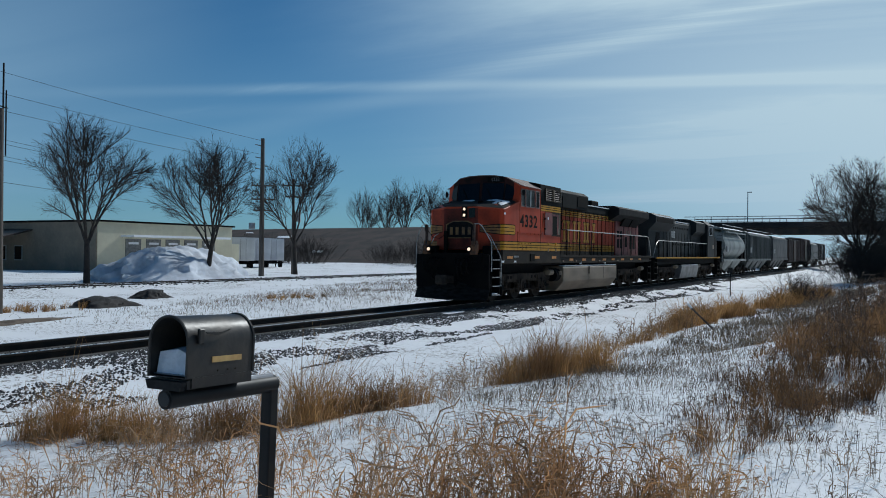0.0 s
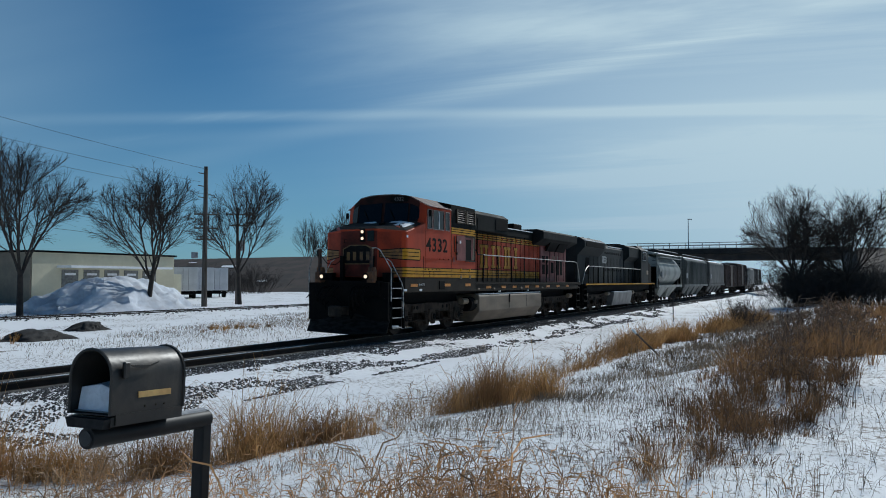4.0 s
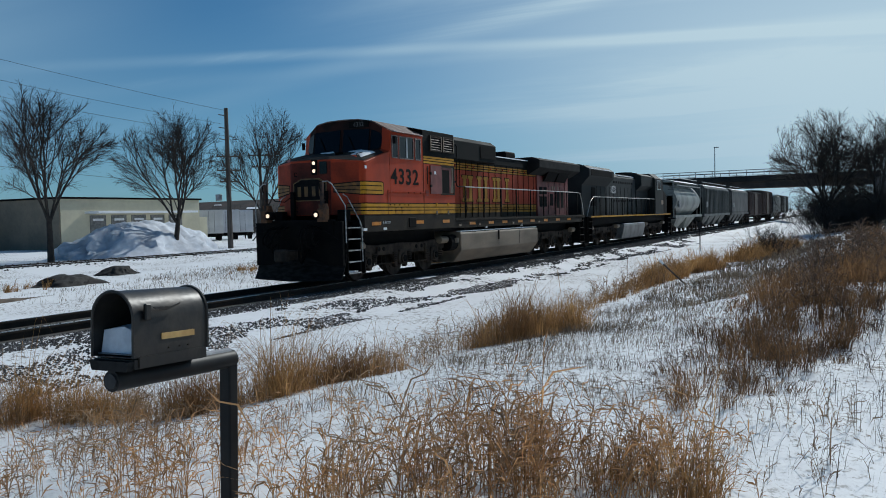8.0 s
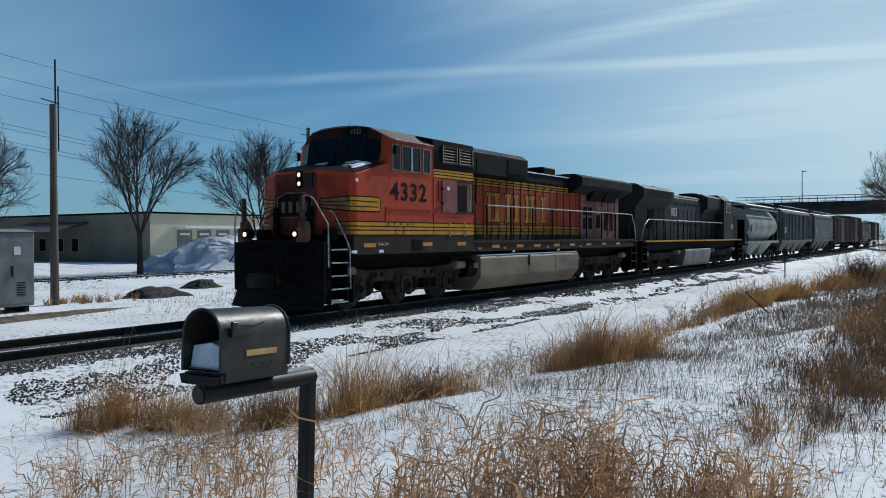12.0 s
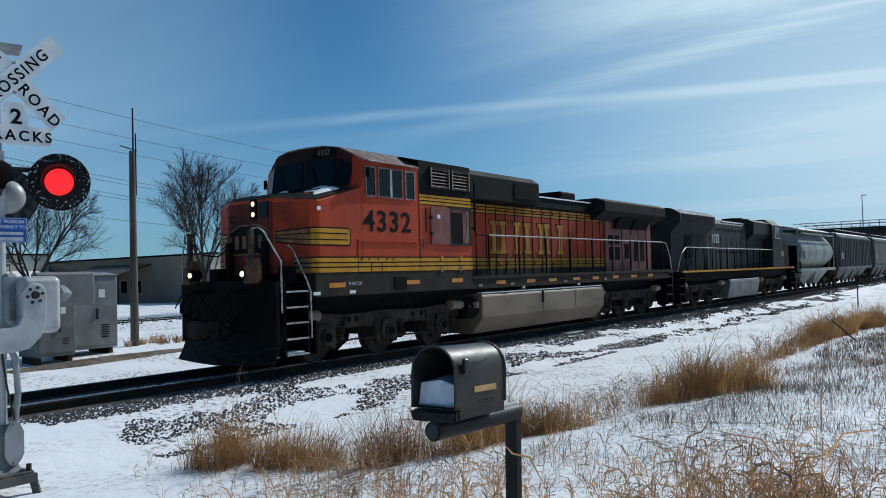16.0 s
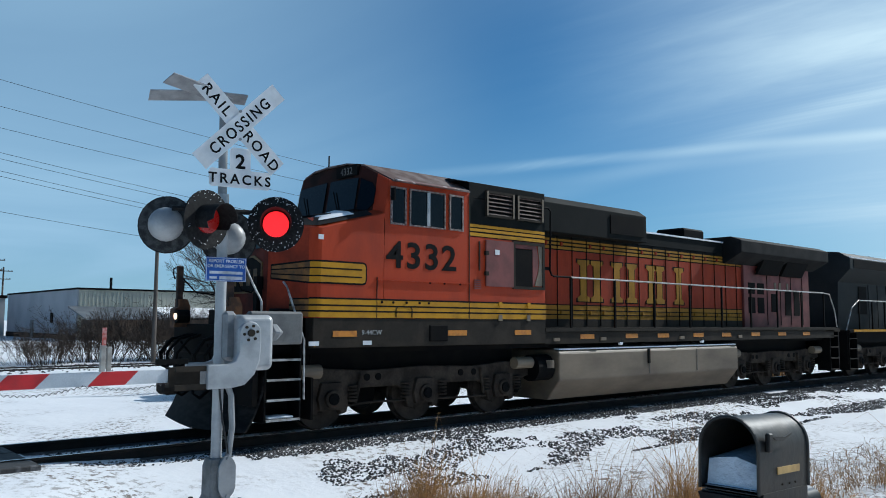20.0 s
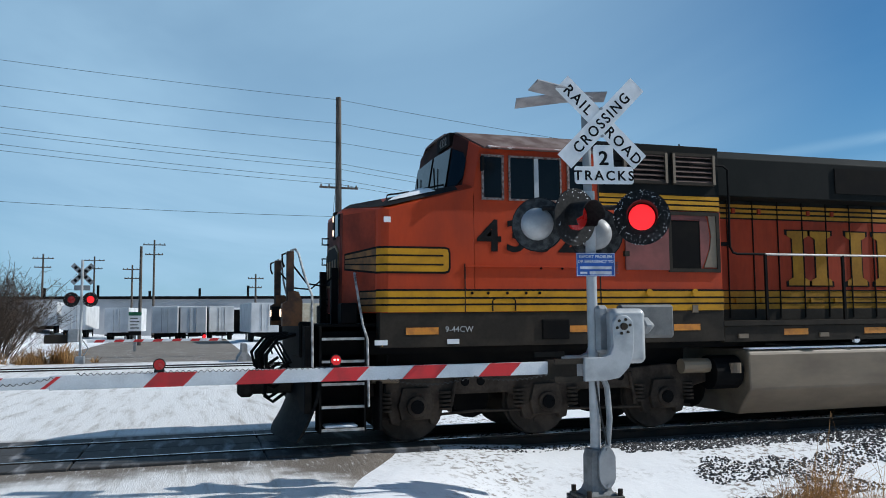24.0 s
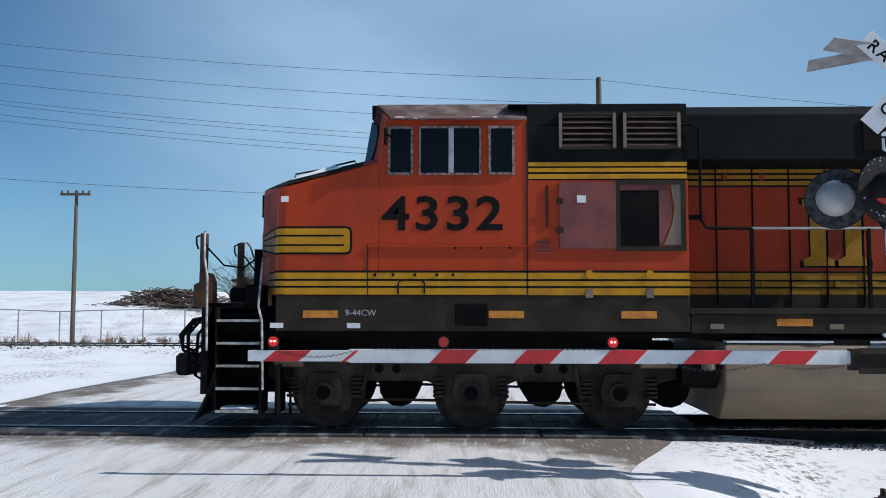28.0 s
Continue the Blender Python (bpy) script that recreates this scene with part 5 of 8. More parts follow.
    part("cab", Geo().loft([[(x + k * 0.0, y, z) for y, z in ((-1.52, 1.64), (-1.52, 4.05), (-1.1, 4.40), (1.1, 4.40), (1.52, 4.05), (1.52, 1.64))] for x, k in ((15.4, 0), (17.2, 0))] +
                           [[(17.9 - (z - 3.3) * 0.25 if z > 3.3 else 17.9, y, z) for y, z in ((-1.52, 1.64), (-1.52, 3.95), (-1.1, 4.25), (1.1, 4.25), (1.52, 3.95), (1.52, 1.64))]]), DG, t, "black cab", bevel=0.02)
    part("nose", Geo().loft([[(17.9, -1.5, 1.64), (17.9, -1.5, 3.30), (17.9, 1.5, 3.30), (17.9, 1.5, 1.64)], [(19.3, -1.45, 1.64), (19.3, -1.45, 2.95), (19.3, 1.45, 2.95), (19.3, 1.45, 1.64)]]), BLACK, t, bevel=0.03)
    part("windscreen", Geo().loft([[(17.93, -1.35, 3.32), (17.93, 1.35, 3.32), (17.76, 1.3, 3.95), (17.76, -1.3, 3.95)], [(17.95, -1.35, 3.32), (17.95, 1.35, 3.32), (17.78, 1.3, 3.95), (17.78, -1.3, 3.95)]]), GLASS, t)
    part("roof_edge", Geo().box(16.9, 18.15, -1.42, 1.42, 4.06, 4.16, 0.03), SNOW, t, "snow on the cab's brow")
    for s in (-1, 1):
        part("intake", Geo().box(1.2, 5.2, *sorted((s * 1.36, s * 1.395)), 3.78, 4.08), BLACK, t)
        part("dark_bay", Geo().box(2.6, 3.3, *sorted((s * 0.92, s * 0.965)), 2.2, 3.2), BLACK, t, "black doorway in the hood")
        w = part("side_window", Geo().rim(15.9, 17.0, 3.3, 3.95, *sorted((s * 1.51, s * 1.55)), 0.05), SILVER, t)
        part("pane", Geo().box(15.95, 16.95, *sorted((s * 1.51, s * 1.53)), 3.35, 3.90), GLASS, w)
        part("cab_card", Geo().box(17.2, 17.8, *sorted((s * 1.52, s * 1.53)), 2.3, 2.6), TANK, t)
        for k in range(9):
            part("hood_vent", Geo().box(7.0 + k * 0.52, 7.25 + k * 0.52, *sorted((s * 0.94, s * 0.965)), 3.55, 3.68), BLACK, t)
            part("hood_vent", Geo().box(7.0 + k * 0.52, 7.25 + k * 0.52, *sorted((s * 0.94, s * 0.965)), 2.45, 2.58), BLACK, t)
        for k in range(10):
            part("door_seam", Geo().box(3.5 + k * 0.85, 3.52 + k * 0.85, *sorted((s * 0.95, s * 0.965)), 1.7, 3.3), BLACK, t)
        part("roof_snow", Geo().box(0.95, 5.5, *sorted((s * 1.1, s * 1.36)), 4.13, 4.17), SNOW, t, "snow along the roof edge")
        part("roof_snow", Geo().box(8.2, 12.1, *sorted((s * 0.76, s * 0.90)), 4.02, 4.06), SNOW, t)
    lettering("1033", 0.62, mat("white_number", (0.60, 0.60, 0.58)), t, Matrix.Translation((6.9, -0.955, 2.95)) @ Matrix(((1, 0, 0, 0), (0, 0, -1, 0), (0, 1, 0, 0), (0, 0, 0, 1))), bold=0.012, wide=0.9, name="number")
    for x in (1.9, 3.3, 4.7):
        part("radiator_fan", Geo().disc((x, 0, 4.36), (0, 0, 1), 0.62, 0.12, 20), BLACK, t, "black roof fan")
    for x in (13.0, 14.2):
        part("brake_fan", Geo().disc((x, 0, 4.35), (0, 0, 1), 0.55, 0.14, 18), BLACK, t)
    part("fuel_tank", Geo().prism([(-1.42, 1.12), (-1.48, 1.02), (-1.30, 0.24), (1.30, 0.24), (1.48, 1.02), (1.42, 1.12)], "x", 7.35, 12.6), mat("dark_tank_paint", (0.12, 0.12, 0.12), (0.07, 0.068, 0.066), 1.5, 0.4), t, "dark fuel tank", bevel=0.03)
    for s in (-1, 1):
        part("tank_snow", Geo().box(7.4, 12.5, *sorted((s * 1.28, s * 1.44)), 1.115, 1.145), SNOW, t)
    part("end_plate", Geo().box(0.36, 0.44, -1.4, 1.4, 0.5, 1.6), BLACK, t), part("end_plate", Geo().box(20.9, 20.98, -1.4, 1.4, 0.45, 1.6), BLACK, t)
    part("coupler", Geo().box(-0.2, 0.4, -0.14, 0.14, 0.70, 0.98, 0.03), TRUCKS, t), part("coupler", Geo().box(20.95, 21.6, -0.14, 0.14, 0.70, 0.98, 0.03), TRUCKS, t)
    truck(t, 4.1, 1.10), truck(t, 16.3, 1.10)
    return t


def car_truck(parent, xc, r=0.457):
    for s in (-1, 1):
        m = pose(xc, s * 1.02, 0, 0, 0, 0 if s < 0 else 180)
        fr = part("side_frame", Geo().prism([(-1.15, 0.42), (-0.75, 0.34), (-0.3, 0.24), (0.3, 0.24), (0.75, 0.34), (1.15, 0.42), (1.15, 0.58), (0.5, 0.74), (-0.5, 0.74), (-1.15, 0.58)], "y", 0, 0.16), TRUCKS, parent, at=m)
        for x in (-0.89, 0.89):
            part("bearing_cap", Geo().disc((x, -0.04, 0.46), (0, 1, 0), 0.12, 0.1, 12), TRUCKS, fr)
        sp = Geo()
        for x in (-0.15, 0.0, 0.15):
            sp.tube([(x, 0.0, 0.30), (x, 0.0, 0.56)], 0.06, 8)
        part("spring", sp, BLACK, fr)
    for x in (-0.89, 0.89):
        o = wheelset(parent, xc + x, r)
        o.scale = (r / WHEEL_R, 1, r / WHEEL_R)


def hopper_car(label, length, paint, ribs, bays, top=4.05, bulge=False):
    """A covered hopper; x runs back from its front coupling."""
    t = thing("hopper_car", label, "freight car", group="freight cars of the train")
    a, b = 1.3, length - 1.3
    if bulge:
        n = 10
        sec = [(1.50 * math.sin(math.pi * (0.18 + 0.64 * k / n)) * (1 if 1 else 1), 1.45 + (top - 1.75) * k / n) for k in range(n + 1)]
    else:
        sec = [(1.35, 1.35), (1.50, 1.65), (1.50, top - 0.35), (1.36, top - 0.06)]
    ring = [(y, z) for y, z in sec] + [(-y, z) for y, z in sec[::-1]]
    part("body", Geo().prism(ring, "x", a, b), paint, t, smooth=bulge)
    part("roof", Geo().prism([(-1.36, top - 0.07), (-0.9, top + 0.08), (0.9, top + 0.08), (1.36, top - 0.07)], "x", a, b), paint, t)
    part("running_board", Geo().box(a - 0.2, b + 0.2, -0.35, 0.35, top + 0.16, top + 0.20), GALV, t, "steel roof walkway")
    rails = Geo()
    for s in (-1, 1):
        part("side_sill", Geo().box(a - 0.6, b + 0.6, *sorted((s * 1.42, s * 1.53)), 1.30, 1.50), paint, t)
        rails.tube([(a, s * 1.25, top + 0.28), (b, s * 1.25, top + 0.28)], 0.03, 6)
        if ribs:
            k = round((b - a) / 0.75)
            for i in range(k + 1):
                x = a + (b - a) * i / k
                part("rib", Geo().box(x - 0.045, x + 0.045, *sorted((s * 1.49, s * 1.575)), 1.5, top - 0.30), paint, t)
        part("top_chord", Geo().box(a, b, *sorted((s * 1.40, s * 1.54)), top - 0.36, top - 0.26), paint, t)
        part("roof_snow", Geo().prism([(s * 1.30, top - 0.03), (s * 1.38, top - 0.06), (s * 1.0, top + 0.07), (s * 0.95, top + 0.10)], "x", a + 0.3, b - 0.3), SNOW, t)
        part("data_panel", Geo().box(a + 0.5, a + 1.2, *sorted((s * 1.50, s * 1.58)), 2.1, 2.6), mat("grey_panel", (0.30, 0.31, 0.31)), t)
    part("roof_rail", rails, GALV, t)
    span = (b - a - 1.6) / bays
    for i in range(bays):
        x0 = a + 0.8 + i * span
        part("discharge_bay", Geo().loft([[(x0, -1.3, 1.36), (x0 + span, -1.3, 1.36), (x0 + span, 1.3, 1.36), (x0, 1.3, 1.36)],
                                          [(x0 + span * 0.32, -0.75, 0.42), (x0 + span * 0.68, -0.75, 0.42), (x0 + span * 0.68, 0.75, 0.42), (x0 + span * 0.32, 0.75, 0.42)]]), paint, t, "sloping discharge bay")
    part("centre_sill", Geo().box(0.3, length - 0.3, -0.25, 0.25, 0.80, 1.15), BLACK, t)
    for x, d in ((a, -1), (b, 1)):
        part("slope_sheet", Geo().loft([[(x, -1.3, 3.0), (x, 1.3, 3.0), (x, 1.3, 1.5), (x, -1.3, 1.5)], [(x + d * 0.02, -1.3, 3.0), (x + d * 0.02, 1.3, 3.0), (x - d * 0.9, 1.3, 1.3), (x - d * 0.9, -1.3, 1.3)]]), BLACK, t)
        part("end_platform", Geo().box(*sorted((x, x + d * 0.95)), -1.45, 1.45, 1.22, 1.30), BLACK, t)
        for y in (-1.4, -0.5, 0.5, 1.4):
            part("end_post", Geo().box(*sorted((x + d * 0.75, x + d * 0.82)), y - 0.04, y + 0.04, 1.25, top), paint, t)
        lad = Geo()
        for k in range(9):
            lad.tube([(x + d * 0.80, -1.45, 1.5 + k * 0.28), (x + d * 0.80, -1.0, 1.5 + k * 0.28)], 0.015, 5)
        part("ladder", lad, BLACK, t)
        part("coupler", Geo().box(*sorted((x + d * 0.9, x + d * 1.35)), -0.13, 0.13, 0.72, 0.96), TRUCKS, t)
    car_truck(t, 1.9), car_truck(t, length - 1.9)
    return t


def boxcar(label, length, paint, top=4.1):
    t = thing("boxcar", label, "freight car", group="freight cars of the train")
    part("body", Geo().box(0.6, length - 0.6, -1.48, 1.48, 1.05, top, 0.04), paint, t)
    part("roof", Geo().prism([(-1.52, top - 0.02), (0, top + 0.16), (1.52, top - 0.02)], "x", 0.55, length - 0.55), GALV, t)
    for s in (-1, 1):
        d = part("door", Geo().box(length / 2 - 1.5, length / 2 + 1.5, *sorted((s * 1.48, s * 1.56)), 1.1, top - 0.25), paint, t, "sliding side door")
        for k in range(4):
            part("door_rib", Geo().box(length / 2 - 1.5, length / 2 + 1.5, *sorted((s * 1.56, s * 1.59)), 1.4 + k * 0.6, 1.47 + k * 0.6), paint, d)
        n = 12
        for i in range(n + 1):
            x = 0.7 + (length - 1.4) * i / n
            if abs(x - length / 2) > 1.7:
                part("rib", Geo().box(x - 0.05, x + 0.05, *sorted((s * 1.48, s * 1.55)), 1.1, top - 0.1), paint, t)
    part("centre_sill", Geo().box(0.2, length - 0.2, -0.25, 0.25, 0.7, 1.05), BLACK, t)
    part("coupler", Geo().box(-0.1, 0.6, -0.13, 0.13, 0.72, 0.96), TRUCKS, t), part("coupler", Geo().box(length - 0.6, length, -0.13, 0.13, 0.72, 0.96), TRUCKS, t)
    car_truck(t, 2.0), car_truck(t, length - 2.0)
    return t


LIGHTGREY = mat("pale_grey_car_paint", (0.27, 0.29, 0.27), (0.17, 0.18, 0.17), 0.8, 0.5, grain=0.06, bscale=8, stretch=(1, 1, 0.3))
MIDGREY = mat("grey_green_car_paint", (0.11, 0.12, 0.115), (0.06, 0.066, 0.062), 0.8, 0.6, grain=0.08, bscale=8, stretch=(1, 1, 0.3))
DARKGREY = mat("dark_grey_car_paint", (0.055, 0.059, 0.058), (0.034, 0.035, 0.034), 0.8, 0.6, grain=0.08, bscale=8)
BROWN = mat("brown_car_paint", (0.048, 0.026, 0.020), (0.030, 0.019, 0.016), 0.8, 0.65, grain=0.1, bscale=8)
CARS = [(locomotive_orange(), 0.0), (locomotive_black(), 20.1)]
CARS.append((hopper_car("short pale grey covered hopper car with rounded sides", 12.6, LIGHTGREY, False, 2, 4.1, True), 41.5))
CARS.append((hopper_car("grey ribbed covered hopper car with a steel roof walkway", 17.4, MIDGREY, True, 4, 4.1), 54.1))
CARS.append((hopper_car("dull dark grey covered hopper car", 16.4, DARKGREY, False, 4, 4.1), 71.5))
CARS.append((boxcar("brown ribbed boxcar with sliding doors", 15.6, BROWN), 87.9))
CARS.append((boxcar("weathered red-brown boxcar under the bridge", 15.6, BROWN, 4.5), 103.5))
CARS.append((hopper_car("dark grey covered hopper car in the bridge's shade", 16.4, DARKGREY, False, 3, 4.0), 119.1))
CARS.append((boxcar("dark boxcar beyond the bridge", 15.6, DARKGREY, 4.2), 135.5))


# ---- crossing signal with its gate ----
RIGHT = Vector((0.86, -0.51, 0))          # along the signs; they look back along the road
FACE = Vector((-0.51, -0.86, 0))


def facing(p, right=RIGHT, face=FACE):
    """A pose whose x runs along the sign, y up and z out of it."""
    u = Vector((0, 0, 1))
    return Matrix(((right.x, u.x, face.x, p[0]), (right.y, u.y, face.y, p[1]), (right.z, u.z, face.z, p[2]), (0, 0, 0, 1)))


def spin(m, deg):
    return m @ pose(0, 0, 0, 0, 0, deg)


def blade(parent, text, m, deg, gap=None, name="crossbuck_blade"):
    b = part(name, Geo().box(-0.687, 0.687, -0.118, 0.118, -0.004, 0.0), WHITE, parent, "white reflective blade with black words", at=spin(m, deg))
    for word, x, n in text:
        lettering(word, 0.185, LETTER, b, Matrix.Translation((x, -0.066, 0.002)), 0.0015, 0.0028, n, name="word", gap=1.26)
    return b


def bulb_lamp(parent, c, way, lit, vane=True, back=False, small=1.0):
    """A flashing light: round backboard, hood, bulb and a swinging vane before it."""
    way = Vector(way).normalized()
    c = Vector(c)
    r = Vector((0, 0, 1)).cross(way).normalized()
    m = Matrix(((r.x, 0, way.x, c.x), (r.y, 0, way.y, c.y), (r.z, 1, way.z, c.z), (0, 0, 0, 1)))
    h = part("flashing_light", Geo().disc((0, 0, 0), (0, 0, 1), 0.335, 0.02, 30), LAMPBLACK, parent, "round black backboard flecked with snow", at=m)
    dome = Geo().loft([[(q * math.cos(a), q * math.sin(a), z) for a in [2 * math.pi * k / 20 for k in range(20)]] for q, z in ((0.20, -0.01), (0.195, -0.09), (0.15, -0.16), (0.07, -0.19))])
    part("lamp_housing", dome, SILVER, h, "silver rounded housing", smooth=True)
    part("back_plate", Geo().disc((0, 0, -0.016), (0, 0, 1), 0.322, 0.008, 30), mat("weathered_board_back", (0.025, 0.027, 0.029), (0.075, 0.078, 0.08), 12, 0.75, grain=0.3, spec=0.2), h, "dull grey back of the board")
    hood = Geo()
    n = 22
    pts = []
    for k in range(n + 1):
        a = radians(-35 + 250 * k / n)
        d = 0.30 if 0.1 < k / n < 0.9 else 0.20
        pts.append((0.178 * math.cos(a), 0.178 * math.sin(a), d))
    v = [(x, y, 0.0) for x, y, d in pts] + [(x * 1.04, y * 1.04, d) for x, y, d in pts] + [(x * 0.97, y * 0.97, 0.0) for x, y, d in pts] + [(x * 1.01, y * 1.01, d) for x, y, d in pts]
    m1 = n + 1
    f = []
    for k in range(n):
        f += [(k, k + 1, m1 + k + 1, m1 + k), (2 * m1 + k, 3 * m1 + k, 3 * m1 + k + 1, 2 * m1 + k + 1), (m1 + k, m1 + k + 1, 3 * m1 + k + 1, 3 * m1 + k)]
    hood.add(v, f)
    part("hood", hood, LAMPBLACK, h, "black hood over the lens", smooth=True)
    part("lens", Geo().disc((0, 0, 0.025), (0, 0, 1), 0.155, 0.03, 26), LENS_LIT if lit else LENS_DARK, h, "glowing red lens" if lit else "dim red lens")
    rng = random.Random(int(c.x * 100) + int(c.z * 10))
    fl = Geo()
    for _ in range(130 if lit else 40):
        a, q, z = rng.uniform(0, 6.28), 0.19 + 0.145 * rng.random() ** 0.45, rng.uniform(0.002, 0.0075)
        fl.disc((q * math.cos(a), q * math.sin(a), 0.012), (0, 0, 1), z, 0.008, 6)
    o = part("snow_fleck", fl, SNOW, h)
    o["kind"] = "stuff"
    return h


def crossing_signal():
    mx, my = 4.445, -3.89
    t = thing("crossing_signal", "grey railway crossing signal with crossbuck, red lamps and lowered gate", "crossing signal", pose(0, 0, 0))
    gz = -0.26
    part("mast", Geo().tube([(mx, my, gz + 0.5), (mx, my, 3.35)], 0.062, 16), SILVER, t, "silver-painted steel mast", smooth=True)
    part("upper_mast", Geo().tube([(mx - 0.02, my, 3.35), (mx - 0.03, my, 4.42)], 0.052, 14), GALV, t, smooth=True)
    base = Geo().loft([[(mx + sx * a, my + sy * a, z) for sx, sy in ((-1, -1), (1, -1), (1, 1), (-1, 1))] for a, z in ((0.19, gz + 0.02), (0.14, gz + 0.07), (0.118, gz + 0.14), (0.115, gz + 0.46), (0.095, gz + 0.55))])
    CASTGREY = mat("weathered_cast_grey", (0.17, 0.178, 0.18), (0.10, 0.105, 0.105), 5, 0.65, bump=0.15, grain=0.15)
    jb = part("junction_box", base, CASTGREY, t, "cast grey junction box at the mast's foot", bevel=0.015)
    lid = Geo().prism([(mx - 0.03 + x * 0.82, z) for x, z in ((-0.10, 0.0), (-0.13, -0.06), (-0.13, -0.30), (-0.10, -0.36), (-0.04, -0.42), (0.04, -0.42), (0.10, -0.36), (0.13, -0.30), (0.13, -0.06), (0.10, 0.0), (0.04, 0.06), (-0.04, 0.06))], "y", -0.02, 0.02)
    part("lid", Geo().add([(p[0] + 0.10, p[1] + my - 0.135, p[2] + gz + 0.52) for p in lid.v], lid.f), GALV, jb, "bolted cast lid", bevel=0.006)
    for z in (0.08, 0.50):
        part("bolt", Geo().disc((mx + 0.07, my - 0.165, gz + z + 0.05), (0, 1, 0), 0.022, 0.03, 8), GALV, jb)
    DARKSTEEL = mat("weathered_dark_steel", (0.055, 0.052, 0.048), (0.10, 0.092, 0.08), 5, 0.7, bump=0.15, grain=0.2)
    part("foot_plate", Geo().box(mx - 0.24, mx + 0.24, my - 0.24, my + 0.24, gz - 0.02, gz + 0.025, 0.008), DARKSTEEL, t, "dark steel base plate")
    for a in (-1, 1):
        part("stand_rail", Geo().box(mx - 0.26, mx + 0.26, my + a * 0.25 - 0.025, my + a * 0.25 + 0.025, gz - 0.10, gz - 0.005), DARKSTEEL, t)
        for b in (-1, 1):
            part("stand_leg", Geo().tube([(mx + a * 0.22, my + b * 0.22, gz - 0.02), (mx + a * 0.34, my + b * 0.32, gz - 0.60)], 0.045, 6), DARKSTEEL, t, "splayed steel leg of the stand")
    for a in (-1, 1):
        for b in (-1, 1):
            part("anchor_bolt", Geo().disc((mx + a * 0.20, my + b * 0.20, gz + 0.06), (0, 0, 1), 0.03, 0.08, 8), RAILSTEEL, t)
    cond = [(mx + 0.10, my - 0.10, gz + 0.55), (mx + 0.14, my - 0.10, gz + 0.9), (mx + 0.12, my - 0.09, 1.0), (mx + 0.04, my - 0.08, 1.2)]
    part("conduit", Geo().tube(cond, 0.035, 10), GALV, t, "flexible grey conduit", smooth=True)
    part("cable", Geo().tube([(mx - 0.02, my - 0.07, 1.1), (mx + 0.02, my - 0.10, 0.7), (mx + 0.09, my - 0.12, gz + 0.6)], 0.012, 6), WIRE, t)
    # crossbuck and track count
    sr, sf = Vector((0.995, -0.10, 0)), Vector((-0.10, -0.995, 0))
    m = spin(facing((4.571, -4.004, 4.184), sr, sf), 0.8)
    blade(t, (("RAIL", -0.395, 0.96), ("ROAD", 0.395, 0.96)), m @ Matrix.Translation((0, 0, -0.008)), -44.9)
    blade(t, (("CROSSING", 0, 0.93),), m, 44.9)
    for dy in (0.17, -0.17):
        part("bolt", Geo().disc((0, 0, 0.008), (0, 0, 1), 0.018, 0.02, 8), GALV, t, at=m @ Matrix.Translation((0, dy, 0)))
    br = Geo().box(-0.12, 0.12, -0.02, 0.02, -0.16, -0.01)
    part("bracket", br, GALV, t, at=m @ Matrix.Translation((0, -0.05, 0)))
    m2 = spin(facing((4.605, -3.985, 3.432), Vector((0.998, -0.06, 0)), Vector((-0.06, -0.998, 0))), 1.2)
    tp = part("track_plate", Geo().prism([(-0.36, 0.0), (0.36, 0.0), (0.385, 0.025), (0.385, 0.19), (0.36, 0.215), (0.13, 0.215), (0.13, 0.45), (0.10, 0.48), (-0.10, 0.48), (-0.13, 0.45), (-0.13, 0.215), (-0.36, 0.215), (-0.385, 0.19), (-0.385, 0.025)], "z", -0.004, 0.0), WHITE, t, "white plate with track count", at=m2)
    lettering("TRACKS", 0.165, LETTER, tp, Matrix.Translation((0, 0.048, 0.002)), 0.0015, 0.0035, 1.05, name="word", gap=1.34)
    lettering("2", 0.235, LETTER, tp, Matrix.Translation((0, 0.238, 0.002)), 0.0015, 0.006, 1.1, name="word")
    part("bracket", Geo().box(-0.05, 0.05, 0.05, 0.30, -0.16, -0.004), GALV, t, at=m2)
    # the crossbuck that looks the other way, bent down almost flat
    BARE = mat("bare_aluminium_back", (0.42, 0.43, 0.45), (0.26, 0.27, 0.29), 3.5, 0.45, metal=0.3, grain=0.08)
    for a, b, w, lab in (((3.68, -3.45, 4.495), (4.77, -3.76, 4.575), 0.20, "bent bare back of a second crossbuck"), ((3.71, -3.93, 4.60), (4.50, -3.80, 4.47), 0.22, "folded second blade of the bent crossbuck")):
        a, b = Vector(a), Vector(b)
        along = (b - a).normalized()
        across = along.cross(Vector((0, 0, 1))).normalized() * (w / 2)
        dip = Vector((0, 0, 0.035))
        mid = a.lerp(b, 0.55) + Vector((0, 0, 0.03))
        bb = Geo().loft([[p - across - dip, p + across + dip, p + across + dip + Vector((0, 0, 0.012)), p - across - dip + Vector((0, 0, 0.012))] for p in (a, mid, b)])
        part("bent_blade", bb, BARE, t, lab)
    part("mast_cap", Geo().disc((mx - 0.03, my, 4.44), (0, 0, 1), 0.07, 0.06, 12), GALV, t)
    # lamps on a cross arm
    arm = Geo().tube([(3.86, -3.80, 3.14), (5.02, -4.00, 3.16)], 0.03, 8)
    part("lamp_arm", arm, LAMPBLACK, t, "black cross arm")
    part("lamp_clamp", Geo().box(mx - 0.10, mx + 0.10, my - 0.12, my + 0.10, 3.0, 3.2, 0.02), LAMPBLACK, t)
